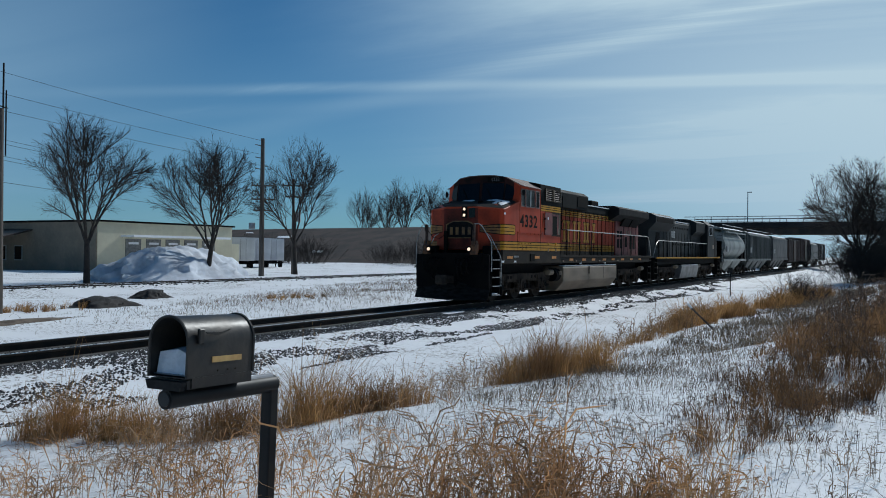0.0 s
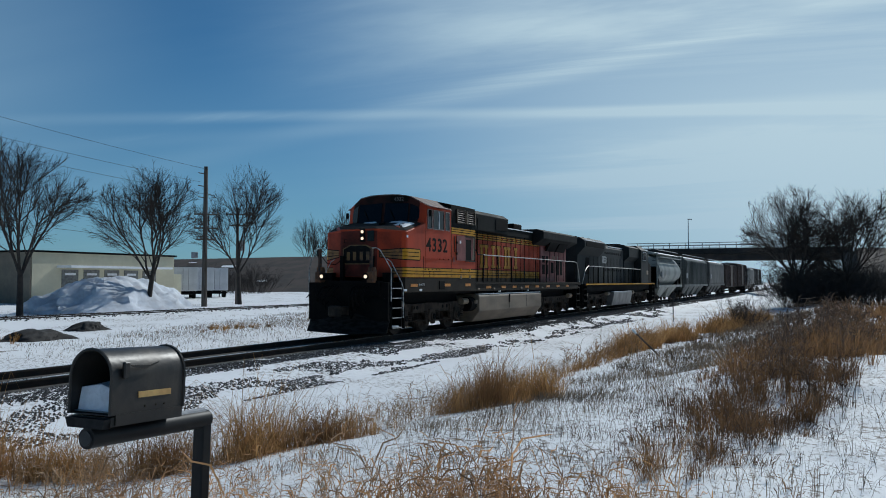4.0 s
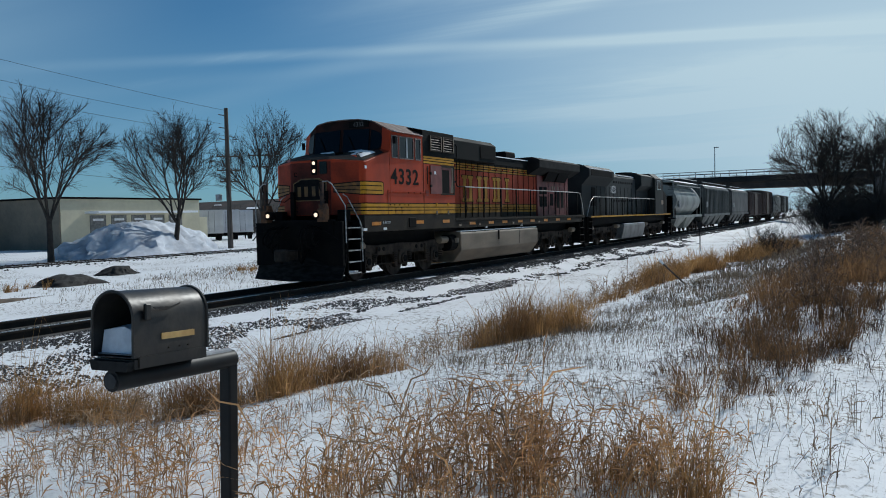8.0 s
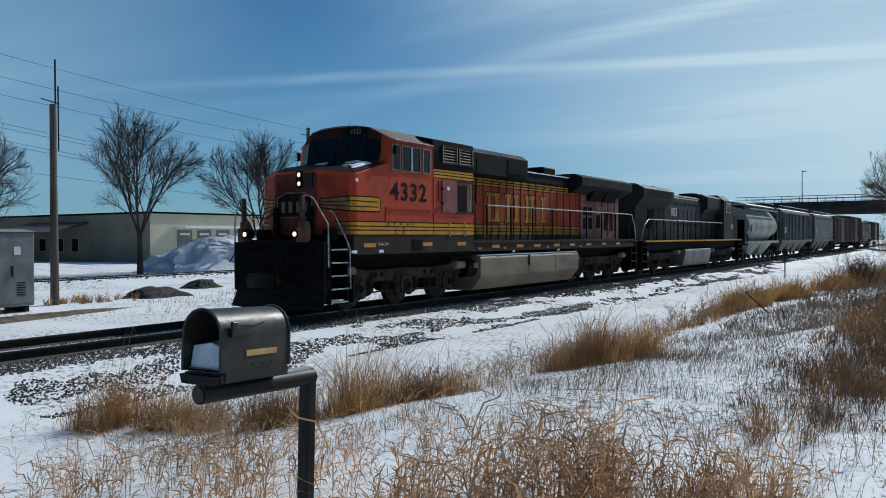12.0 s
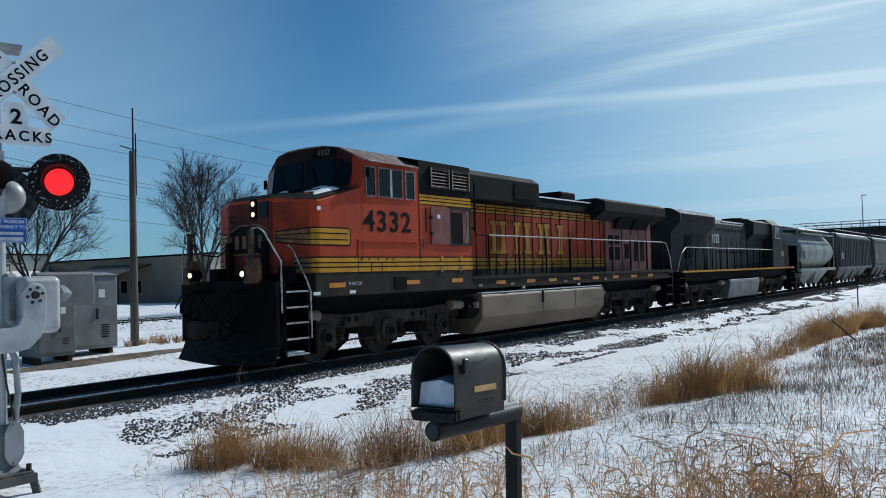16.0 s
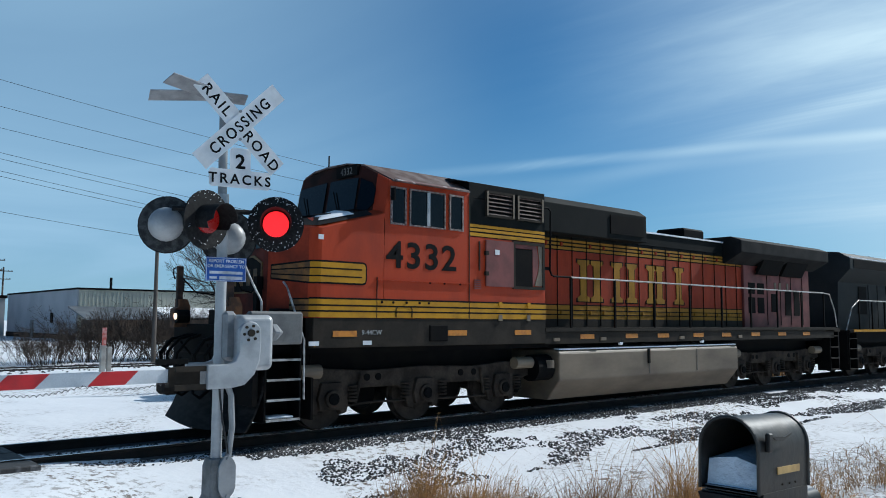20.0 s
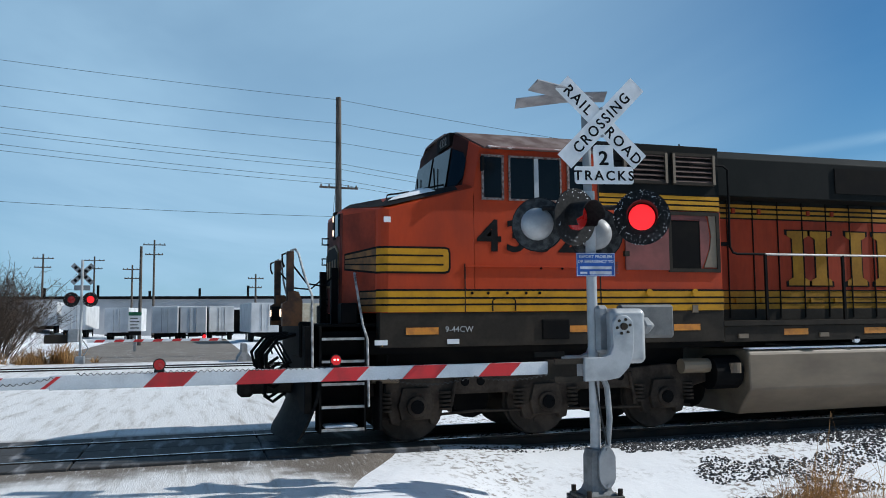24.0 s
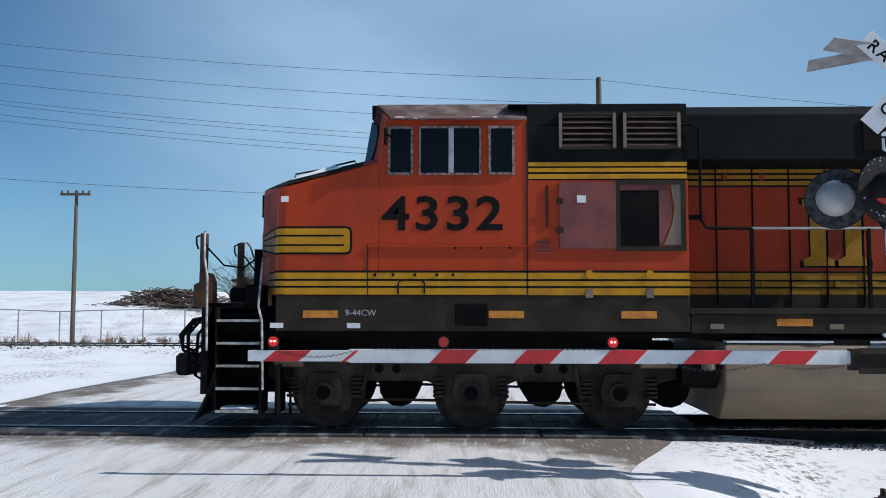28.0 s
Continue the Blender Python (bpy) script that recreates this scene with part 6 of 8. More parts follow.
    bulb_lamp(t, (5.019, -4.12, 3.02), (-0.50, -0.86, -0.03), True)
    bulb_lamp(t, (4.094, -4.20, 2.99), (0.33, -0.94, -0.12), False)
    bulb_lamp(t, (3.886, -3.61, 2.965), (0.62, 0.78, 0.0), False)
    bulb_lamp(t, (4.66, -3.62, 2.86), (0.42, 0.90, 0.0), True)
    # notice with its unreadable lines as bars
    no = part("notice", Geo().box(-0.245, 0.245, -0.14, 0.14, -0.006, 0.0), BLUESIGN, t, "small blue notice with white print", at=facing((4.455, -3.99, 2.455), Vector((0.99, -0.10, 0)), Vector((-0.10, -0.99, 0))))
    LINE = mat("white_print", (0.70, 0.74, 0.80))
    lettering("REPORT PROBLEM", 0.052, LINE, no, Matrix.Translation((0, 0.078, 0.001)), 0.001, 0.001, 1.0, name="print_line")
    lettering("OR EMERGENCY TO", 0.050, LINE, no, Matrix.Translation((0, 0.020, 0.001)), 0.001, 0.001, 1.0, name="print_line")
    part("print_bar", Geo().box(-0.20, 0.20, -0.055, -0.022, 0.0005, 0.002), LINE, no)
    part("print_bar", Geo().box(-0.08, 0.20, -0.118, -0.080, 0.0005, 0.002), LINE, no)
    part("print_bar", Geo().box(-0.20, -0.11, -0.112, -0.086, 0.0005, 0.002), LINE, no)
    bd = Geo().box(-0.24, 0.24, 0.129, 0.135, 0, 0.002).box(-0.24, 0.24, -0.135, -0.129, 0, 0.002).box(-0.24, -0.234, -0.129, 0.129, 0, 0.002).box(0.234, 0.24, -0.129, 0.129, 0, 0.002)
    part("border", bd, LINE, no)
    # gate mechanism
    part("gate_machine", Geo().box(4.56, 5.02, -4.16, -3.70, 1.28, 1.93, 0.05), SILVER, t, "silver gate mechanism box", bevel=0.02)
    part("machine_rear", Geo().box(4.44, 4.60, -4.02, -3.72, 1.40, 1.97, 0.04), GALV, t)
    hub = [(4.66 + 0.135 * math.cos(radians(a)), 1.72 + 0.135 * math.sin(radians(a))) for a in range(180, -1, -20)]
    outer = [(4.80, 1.55), (4.78, 1.38), (4.72, 1.24), (4.60, 1.13), (4.42, 1.10)]
    inner = [(4.15, 1.10), (4.15, 1.37), (4.40, 1.37), (4.48, 1.40), (4.525, 1.50)]
    ga = part("gate_bracket", Geo().prism(inner + hub + outer, "y", -4.24, -4.17), SILVER, t, "curved silver arm bracket", bevel=0.012)
    for k in range(6):
        a = radians(60 * k + 10)
        part("bolt", Geo().disc((4.66 + 0.085 * math.cos(a), -4.245, 1.72 + 0.085 * math.sin(a)), (0, 1, 0), 0.017, 0.02, 8), SILL, ga)
    part("hub", Geo().disc((4.66, -4.25, 1.72), (0, 1, 0), 0.042, 0.04, 14), SILL, ga)
    part("gate_bracket", Geo().prism(inner + hub + outer, "y", -3.68, -3.62), SILVER, t, bevel=0.012)
    part("counterweight", Geo().box(4.95, 5.72, -3.66, -3.54, 1.56, 1.98, 0.03), mat("dark_weight", (0.10, 0.10, 0.10), (0.16, 0.16, 0.155), 3, 0.6), t, "dark counterweight arm")
    part("weight_slot", Geo().box(5.02, 5.26, -4.02, -3.70, 1.62, 1.82, 0.09), GALV, t)
    for a in ((3.80, 4.16, -4.20, -4.17, 1.30, 1.36), (3.80, 4.16, -4.20, -4.17, 1.10, 1.16), (3.78, 4.16, -3.70, -3.67, 1.36, 1.42), (3.80, 4.16, -4.02, -3.92, 1.12, 1.34)):
        part("gate_yoke", Geo().box(*a), SILL, t, "dark adapter bar that holds the arm")
    # striped arm in two lengths with three lamps and a coiled cable
    y0, y1 = -4.0, -3.955
    for a, b, z0, z1 in ((-1.44, 3.86, 1.178, 1.322), (-2.52, -1.44, 1.192, 1.308)):
        part("gate_arm", Geo().box(a, b, y0, y1, z0, z1, 0.004), mat("white_gate_sheet", (0.66, 0.68, 0.70), (0.58, 0.60, 0.62), 4, 0.5), t, "red and white striped gate arm")
    x = -2.36
    k = 0
    while x < 3.62:
        w = 0.44
        z0, z1 = (1.178, 1.322) if x > -1.40 else (1.192, 1.308)
        for y in (y0 - 0.003, y1 + 0.003):
            xr = min(x + w, 3.72)
            if x < -1.44 < xr:
                xr = -1.46
            part("red_stripe", Geo().prism([(x, z0), (xr - 0.06, z0), (xr + 0.08, z1), (x + 0.14, z1)], "y", y - 0.002, y + 0.002), REDBAND, t)
        x += 0.885
        k += 1
    for x, on in ((-2.25, True), (-0.44, False), (1.34, True)):
        gl = part("gate_lamp", Geo().disc((x, -3.98, 1.40), (0, 1, 0), 0.052, 0.07, 18), LENS_GATE if on else LENS_DARK, t, "glowing red gate lamp" if on else "dim red gate lamp")
        if on:
            for q in (-0.018, 0.018):
                part("bulb", Geo().disc((x + q, -4.02, 1.405), (0, 1, 0), 0.012, 0.012, 10), mat("red_bulb", (1, 0.5, 0.5), glow=(1.0, 0.35, 0.30, 3.0)), gl, "bright bulb")
        part("lamp_foot", Geo().box(x - 0.05, x + 0.05, -4.0, -3.95, 1.322, 1.352), LAMPBLACK, gl)
        part("lamp_rim", Geo().tube([(x + 0.056 * math.cos(a), -3.98, 1.40 + 0.056 * math.sin(a)) for a in [radians(q) for q in range(0, 361, 30)]], 0.008, 5), LAMPBLACK, gl)
    for x0, x1, z, sag in ((-2.2, -1.4, 1.30, 0.06), (-0.4, 1.25, 1.328, 0.004), (-1.2, -0.5, 1.328, 0.004), (1.9, 2.9, 1.18, 0.07), (2.9, 3.8, 1.18, 0.05)):
        n = int((x1 - x0) / 0.012)
        pts = [(x0 + (x1 - x0) * i / n, -4.02 + 0.012 * math.cos(i * 1.3), z - sag * math.sin(math.pi * i / n) + 0.012 * math.sin(i * 1.3)) for i in range(n + 1)]
        part("coiled_cable", Geo().tube(pts, 0.004, 4, False), WIRE, t)
    return t


crossing_signal()


# ---- mailbox ----
def mailbox():
    t = thing("mailbox", "open dented black metal mailbox on a bent black pipe post", "mailbox", pose(2.825, -11.165, 1.256, 0, 2.4, 2.4) @ Matrix.Translation((-2.84, 11.165, -1.292)))
    MB = mat("weathered_black_enamel", (0.022, 0.019, 0.017), (0.050, 0.040, 0.031), 5, 0.42, metal=0.1, spec=0.4, bump=0.08, grain=0.15, bscale=30)
    INN = mat("bare_inside", (0.16, 0.18, 0.21), (0.10, 0.11, 0.13), 4, 0.45, metal=0.4)
    yc, r, z0, zc = -11.165, 0.108, 1.312, 1.462
    sec = [(yc - r, z0), (yc - r, zc)] + [(yc - r * math.cos(radians(a)), zc + r * math.sin(radians(a))) for a in range(15, 180, 15)] + [(yc + r, zc), (yc + r, z0)]
    x0, x1 = 2.835, 3.245
    g, n = Geo(), len(sec)
    inner = [(yc + (y - yc) * 0.965, z0 + (z - z0) * 0.975 + 0.003) for y, z in sec]
    v = [(x0, y, z) for y, z in sec] + [(x1, y, z) for y, z in sec] + [(x0, y, z) for y, z in inner] + [(x1 - 0.004, y, z) for y, z in inner]
    f = []
    for k in range(n):
        j = (k + 1) % n
        f += [(k, j, n + j, n + k), (2 * n + k, 3 * n + k, 3 * n + j, 2 * n + j), (k, 2 * n + k, 2 * n + j, j)]
    f += [tuple(range(n, 2 * n))[::-1], tuple(range(3 * n, 4 * n))]
    g.add(v, f)
    sh = part("shell", g, MB, t, "black enamelled arched shell", smooth=True)
    rim = Geo().tube([(x1, y, z) for y, z in sec], 0.008, 6)
    part("rear_rim", rim, MB, sh)
    part("front_rim", Geo().tube([(x0, y, z) for y, z in sec], 0.006, 6), MB, sh)
    part("inner_floor", Geo().box(x0 + 0.02, x1 - 0.01, yc - 0.10, yc + 0.10, z0 + 0.008, z0 + 0.012), INN, sh)
    # darker bluish snow colour paints in the shade inside the box
    part("drifted_snow", Geo().loft([[(x0 + 0.035, yc - 0.098, z0 + 0.012), (x0 + 0.035, yc + 0.098, z0 + 0.012), (x0 + 0.05, yc + 0.098, z0 + 0.10), (x0 + 0.055, yc, z0 + 0.115), (x0 + 0.05, yc - 0.098, z0 + 0.09)],
                                    [(x1 - 0.03, yc - 0.095, z0 + 0.012), (x1 - 0.03, yc + 0.095, z0 + 0.012), (x1 - 0.03, yc + 0.095, z0 + 0.13), (x1 - 0.03, yc, z0 + 0.15), (x1 - 0.03, yc - 0.095, z0 + 0.12)]]), mat("shaded_mailbox_snow", (0.72, 0.76, 0.82), (0.60, 0.64, 0.70), 9, 0.7, bump=0.4, bscale=40), sh, "snow drifted into the open mailbox")
    # door hangs open below the mouth
    part("door", Geo().prism([(yc - 0.105, 1.30), (yc + 0.105, 1.30), (yc + 0.09, 1.262), (yc - 0.09, 1.262)], "x", x0 - 0.02, x0 + 0.015), LAMPBLACK, t, "door hanging open")
    part("mounting_board", Geo().box(x0 + 0.01, x1 - 0.0, yc - 0.105, yc + 0.105, 1.268, 1.305), MB, t)
    part("flange", Geo().box(x0 + 0.03, x1 - 0.01, yc - r - 0.003, yc - r + 0.003, 1.272, 1.315), MB, t)
    fl = part("flag_bracket", Geo().box(2.885, 2.915, yc - r - 0.018, yc - r, 1.455, 1.52, 0.004), MB, t)
    part("flag", Geo().prism([(2.92, 1.507), (3.02, 1.502), (3.075, 1.515), (3.07, 1.508), (3.0, 1.488), (2.94, 1.497)], "y", yc - r - 0.014, yc - r - 0.010), MB, fl, "black flag folded down")
    part("name_strip", Geo().box(2.98, 3.165, yc - r - 0.004, yc - r - 0.0005, 1.372, 1.397), mat("brass_tape", (0.62, 0.40, 0.14), (0.50, 0.30, 0.10), 12, 0.45), t, "plain tan strip with its writing worn away")
    for x in (3.02, 3.08, 3.13):
        part("rivet", Geo().disc((x, yc - r - 0.002, 1.335), (0, 1, 0), 0.004, 0.004, 6), SILL, t)
    PIPE = mat("black_pipe", (0.007, 0.007, 0.008), (0.018, 0.017, 0.016), 5, 0.5, grain=0.1, spec=0.25)
    yp = yc - 0.01
    part("arm_pipe", Geo().tube([(2.82, yp, 1.222), (3.52, yp, 1.222)], 0.042, 16), PIPE, t, "black pipe arm", smooth=True)
    part("pipe_mouth", Geo().disc((2.818, yp, 1.222), (1, 0, 0), 0.030, 0.01, 14), mat("grey_mouth", (0.03, 0.03, 0.032)), t)
    part("post_pipe", Geo().box(3.468, 3.530, yp - 0.031, yp + 0.031, -0.1, 1.25, 0.006), PIPE, t, "black square post", bevel=0.004)
    part("arm_snow", Geo().tube([(3.28, yp, 1.250), (3.50, yp, 1.252)], 0.022, 8), mat("frosted_pipe", (0.30, 0.31, 0.33)), t)
    return t


mailbox()


# ---- poles and wires ----
def wood_pole(label, x, y, h, r=0.15, arms=(), group="utility poles", zbase=None, lean=0.0, extras=None):
    zb = ground_z(x, y) - 0.1 if zbase is None else zbase
    t = thing("utility_pole", label, "utility pole", pose(x, y, zb), group)
    part("pole", Geo().tube([(0, 0, 0), (lean * h * 0.5, 0, h * 0.5), (lean * h, 0, h)], r, 12, r2=r * 0.68), WOODPOLE, t, "weathered round wooden pole", smooth=True)
    for z, w, turn in arms:
        a = part("crossarm", Geo().box(-w / 2, w / 2, -0.05, 0.05, z - 0.06, z + 0.06), WOODPOLE, t, at=pose(lean * z, -0.12, 0, 0, 0, turn))
        for q in (-0.46, -0.25, 0.25, 0.46):
            part("insulator", Geo().disc((q * w, 0, z + 0.12), (0, 0, 1), 0.05, 0.14, 8), mat("insulator_glaze", (0.10, 0.07, 0.05)), a)
    return t


def wire(name, a, b, sag, r=0.012, label="thin black overhead wire"):
    pts = []
    for i in range(25):
        u = i / 24
        pts.append(Vector(a).lerp(Vector(b), u) - Vector((0, 0, sag * 4 * u * (1 - u))))
    return tagged(part(name, Geo().tube(pts, r, 5, False), WIRE), label, "wire", "overhead wires")


p1 = wood_pole("tall wooden utility pole with side brackets and crossarms", 49.3, 30.6, 11.2, 0.22, ((7.4, 1.9, -48), (6.3, 1.9, -48), (5.4, 1.5, -48)))
for z in (10.6, 9.6, 8.7):
    part("bracket", Geo().tube([(0, 0, z), (-0.40, 0.44, z + 0.10)], 0.035, 6), WOODPOLE, p1)
part("flood_lamp", Geo().box(-0.8, -0.4, 0.3, 0.7, 3.9, 4.4, 0.05), GALV, p1, "grey floodlight")
p1b = wood_pole("wooden utility pole with a grey transformer", 56.0, 33.0, 8.6, 0.15, ((8.0, 2.2, -48), (7.0, 1.6, -48)))
part("transformer", Geo().tube([(0.35, -0.2, 4.8), (0.35, -0.2, 5.7)], 0.28, 12), GALV, p1b, "grey can transformer", smooth=True)
p0 = wood_pole("short bare wooden pole beside the signal cabinets", 15.36, 10.55, 6.52, 0.14)
ant = thing("antenna_mast", "thin dark steel antenna mast", "antenna", pose(16.46, 12.2, ground_z(16.46, 12.2) - 0.05))
part("mast", Geo().tube([(0, 0, 0), (0, 0, 8.3)], 0.03, 8), LAMPBLACK, ant)
part("crosspiece", Geo().tube([(-0.5, 0, 6.9), (0.15, 0, 6.8)], 0.02, 6), LAMPBLACK, ant)
part("whip", Geo().tube([(0.1, 0, 5.2), (0.1, 0, 7.4)], 0.025, 6), LAMPBLACK, ant)
p2 = wood_pole("tall weathered utility pole by the second track", 8.05, 36.0, 15.9, 0.24, ((10.2, 2.4, 5),))
p3 = wood_pole("wooden utility pole with crossarms and can transformers", 14.6, 62.0, 11.9, 0.2, ((11.2, 2.4, 0), (9.6, 1.9, 0)))
for dx in (-0.5, 0.0, 0.5):
    part("transformer", Geo().tube([(dx, -0.35, 7.0), (dx, -0.35, 7.8)], 0.2, 10), GALV, p3, "grey can transformer")
st = wood_pole("short wooden stub pole at the track", 5.3, 22.9, 3.4, 0.14)
for i, (x, y, h, w) in enumerate(((-20.1, 105.0, 9.5, 2.6), (-14.8, 114.0, 11.0, 2.8), (-5.4, 91.0, 12.0, 2.6), (-4.9, 60.6, 8.6, 0), (-8.7, 102.0, 9.6, 2.4), (23.5, 96.0, 10.0, 2.4), (30.0, 120.0, 10.0, 2.4), (7.0, 95.0, 8.0, 2.0))):
    wood_pole("far dark utility pole over the warehouse roofs", x, y, h, 0.16, ((h - 0.6, w, 0), (h - 1.8, w * 0.8, 0)) if w else ())
wood_pole("thin weathered pole beyond the second track", 15.6, 26.0, 8.2, 0.11)
wood_pole("weathered pole standing at the chain-link fence", -19.5, 26.6, 7.75, 0.12, ((7.55, 1.5, 0),))
for k, (z1, zp, zl) in enumerate(((10.9, 15.3, 21.6), (9.8, 13.8, 20.1), (8.9, 12.6, 18.9), (6.8, 11.3, 17.8), (6.6, 10.95, 17.5), (5.8, 10.3, 16.8), (5.6, 10, 16.3), (4.9, 8, 11.6))):
    wire("overhead_wire", (49.0 - 0.3 * (k % 2), 30.5, z1 - 0.3), (8.05, 36.0 - 0.25, zp), 0.5)
    wire("overhead_wire", (8.05, 36.0 - 0.25, zp), (-52, 39 - k * 0.4, zl), 0.9)
wire("guy_wire", (8.05, 36, 12.0), (5.3, 22.9, 3.2), 0.2)
for dx in (0.0, 0.28):
    g = thing("guy_guard", "yellow plastic guy-wire guard", "guy guard", pose(6.6 + dx, 33.5, ground_z(6.6, 33.5)), "yellow guards")
    part("guard", Geo().tube([(0, 0, 0), (0.1, 0.1, 2.2)], 0.05, 8), mat("yellow_plastic", (0.70, 0.62, 0.12)), g)


# ---- signal cabinets ----
def cabinet(label, x0, x1, y0, y1, h, paint, vents):
    x, y = (x0 + x1) / 2, (y0 + y1) / 2
    z = ground_z(x, y)
    t = thing("signal_cabinet", label, "signal cabinet", pose(x, y, z), "signal cabinets")
    a, b = (x1 - x0) / 2, (y1 - y0) / 2
    part("body", Geo().box(-a, a, -b, b, 0.18, h, 0.03), paint, t, bevel=0.01)
    part("roof", Geo().prism([(-b - 0.06, h), (0, h + 0.10), (b + 0.06, h)], "x", -a - 0.05, a + 0.05), paint, t)
    for sx in (-0.8, 0.8):
        part("leg", Geo().box(a * sx - 0.06, a * sx + 0.06, -b * 0.8, b * 0.8, -0.1, 0.18), SILL, t)
    d = part("door", Geo().box(-a * 0.9, a * 0.9, -b - 0.025, -b, 0.28, h - 0.12), paint, t)
    part("handle", Geo().box(a * 0.1, a * 0.16, -b - 0.06, -b - 0.02, h * 0.45, h * 0.58), SILL, d)
    for k in range(vents):
        part("vent", Geo().box(a * 0.3, a * 0.62, -b - 0.035, -b - 0.024, 0.5 + k * 0.07, 0.53 + k * 0.07), SILL, d)
    part("card", Geo().box(a * 0.2, a * 0.45, -b - 0.032, -b - 0.024, h * 0.72, h * 0.82), WHITE, d)
    for k in range(4):
        part("side_rib", Geo().box(a, a + 0.015, -b + 0.2 + k * b * 0.45, -b + 0.23 + k * b * 0.45, 0.3, h - 0.1), paint, t)
    return t


cabinet("grey steel railway signal house with vents", 12.2, 13.75, 8.9, 10.3, 2.32, mat("dull_cabinet_grey", (0.15, 0.16, 0.163), (0.22, 0.23, 0.232), 1.4, 0.55, grain=0.06), 6)
cabinet("darker weathered grey signal cabinet", 11.0, 12.1, 8.3, 9.3, 1.85, mat("dull_green_grey_paint", (0.11, 0.12, 0.115), (0.16, 0.165, 0.16), 2, 0.6), 3)


# ---- second signal across the far line ----
def far_signal():
    x, y = -5.2, 27.2
    z = ground_z(x, y)
    t = thing("far_crossing_signal", "grey crossing signal with red lamps beyond the second track", "crossing signal", pose(x, y, z))
    part("mast", Geo().tube([(0, 0, 0), (0, 0, 4.75)], 0.06, 10), SILVER, t)
    part("foot", Geo().box(-0.2, 0.2, -0.2, 0.2, 0, 0.35, 0.03), GALV, t)
    for d in (45, -45):
        b = part("crossbuck_blade", Geo().box(-0.61, 0.61, -0.114, 0.114, -0.004, 0), GALV, t, "bare grey back of a crossbuck blade", at=pose(0, 0.1, 4.1, 90, 0, 0) @ pose(0, 0, 0, 0, 0, d))
        for q in (-0.42, -0.2, 0.2, 0.42):
            part("print_bar", Geo().box(q - 0.06, q + 0.06, -0.07, 0.07, 0.0, 0.003), LETTER, b)
    part("plate", Geo().box(-0.34, 0.34, 0.08, 0.10, 3.35, 3.58), GALV, t)
    part("lamp_arm", Geo().tube([(-0.5, 0, 2.95), (0.5, 0, 2.95)], 0.03, 8), LAMPBLACK, t)
    for q, on in ((-0.40, False), (0.40, True)):
        bulb_lamp(t, (q, -0.2, 2.92), (0.1, -1, 0), on)
    part("gate_machine", Geo().box(-0.5, -0.05, -0.3, 0.3, 1.0, 1.6, 0.04), GALV, t)
    part("counterweight", Geo().box(-1.5, -0.5, -0.1, 0.1, 0.95, 1.35, 0.03), SILL, t)
    part("gate_arm", Geo().box(0.2, 6.2, 0.5, 0.55, 0.95, 1.07), WHITE, t, "striped gate arm")
    for k in range(7):
        q = 0.5 + k * 0.85
        part("red_stripe", Geo().prism([(q, 0.95), (q + 0.4, 0.95), (q + 0.5, 1.07), (q + 0.1, 1.07)], "y", 0.488, 0.498), REDBAND, t)
    part("gate_lamp", Geo().disc((5.4, 0.5, 1.16), (0, 1, 0), 0.09, 0.08, 12), LENS_LIT, t, "glowing red gate lamp")
    part("conduit", Geo().tube([(0.1, -0.1, 0.3), (0.35, -0.1, 0.7), (0.1, -0.1, 1.1)], 0.03, 6), GALV, t)
    return t


far_signal()


# ---- markers, posts, small roadside things ----
mk = thing("track_marker", "thin dark steel marker post with a small plate", "marker post", pose(46.8, -5.9, ground_z(46.8, -5.9)))
part("post", Geo().tube([(0, 0, -0.1), (0, 0, 1.55)], 0.03, 8), LAMPBLACK, mk)
part("plate", Geo().box(-0.02, 0.02, -0.12, 0.12, 1.3, 1.6), LAMPBLACK, mk)
sk = thing("leaning_stake", "fallen wooden stake with a white tip", "stake", pose(22.6, -9.3, ground_z(22.6, -9.3)))
part("stake", Geo().tube([(0, -0.35, 0.0), (0.25, 0.3, 0.55)], 0.025, 8), WOODPOLE, sk)
part("tip", Geo().tube([(0.25, 0.3, 0.55), (0.30, 0.42, 0.66)], 0.034, 8), WHITE, sk, "white tip")
wp = thing("whitewashed_post", "pale wooden post pair with a small red plate", "post", pose(9.7, 15.6, ground_z(9.7, 15.6)))
part("post", Geo().box(-0.08, 0.08, -0.08, 0.08, -0.1, 1.25, 0.01), mat("pale_wood", (0.42, 0.41, 0.38), (0.30, 0.28, 0.25), 3, 0.8), wp)
part("post", Geo().box(0.16, 0.30, -0.02, 0.12, -0.1, 1.20, 0.01), mat("pale_wood", (0.42, 0.41, 0.38)), wp)
part("red_plate", Geo().box(-0.07, 0.07, -0.10, -0.085, 1.25, 1.85), mat("faded_red_plate", (0.48, 0.10, 0.08), (0.55, 0.30, 0.27), 9, 0.6), wp, "faded red plate")
cb = thing("concrete_block", "grey concrete barrier block by the second track", "barrier", pose(1.9, 25.0, ground_z(1.9, 25.0)))
part("block", Geo().prism([(-0.34, -0.1), (0.34, -0.1), (0.30, 0.18), (0.13, 0.42), (0.10, 0.80), (-0.10, 0.80), (-0.13, 0.42), (-0.30, 0.18)], "y", -0.9, 0.9), mat("concrete", (0.30, 0.29, 0.28)), cb)
sg = thing("delivery_sign", "white notice board with a green heading on a post", "sign", pose(-4.3, 47.0, ground_z(-4.3, 47.0)))
part("post", Geo().box(-0.08, 0.08, -0.04, 0.04, -0.1, 1.2), GALV, sg)
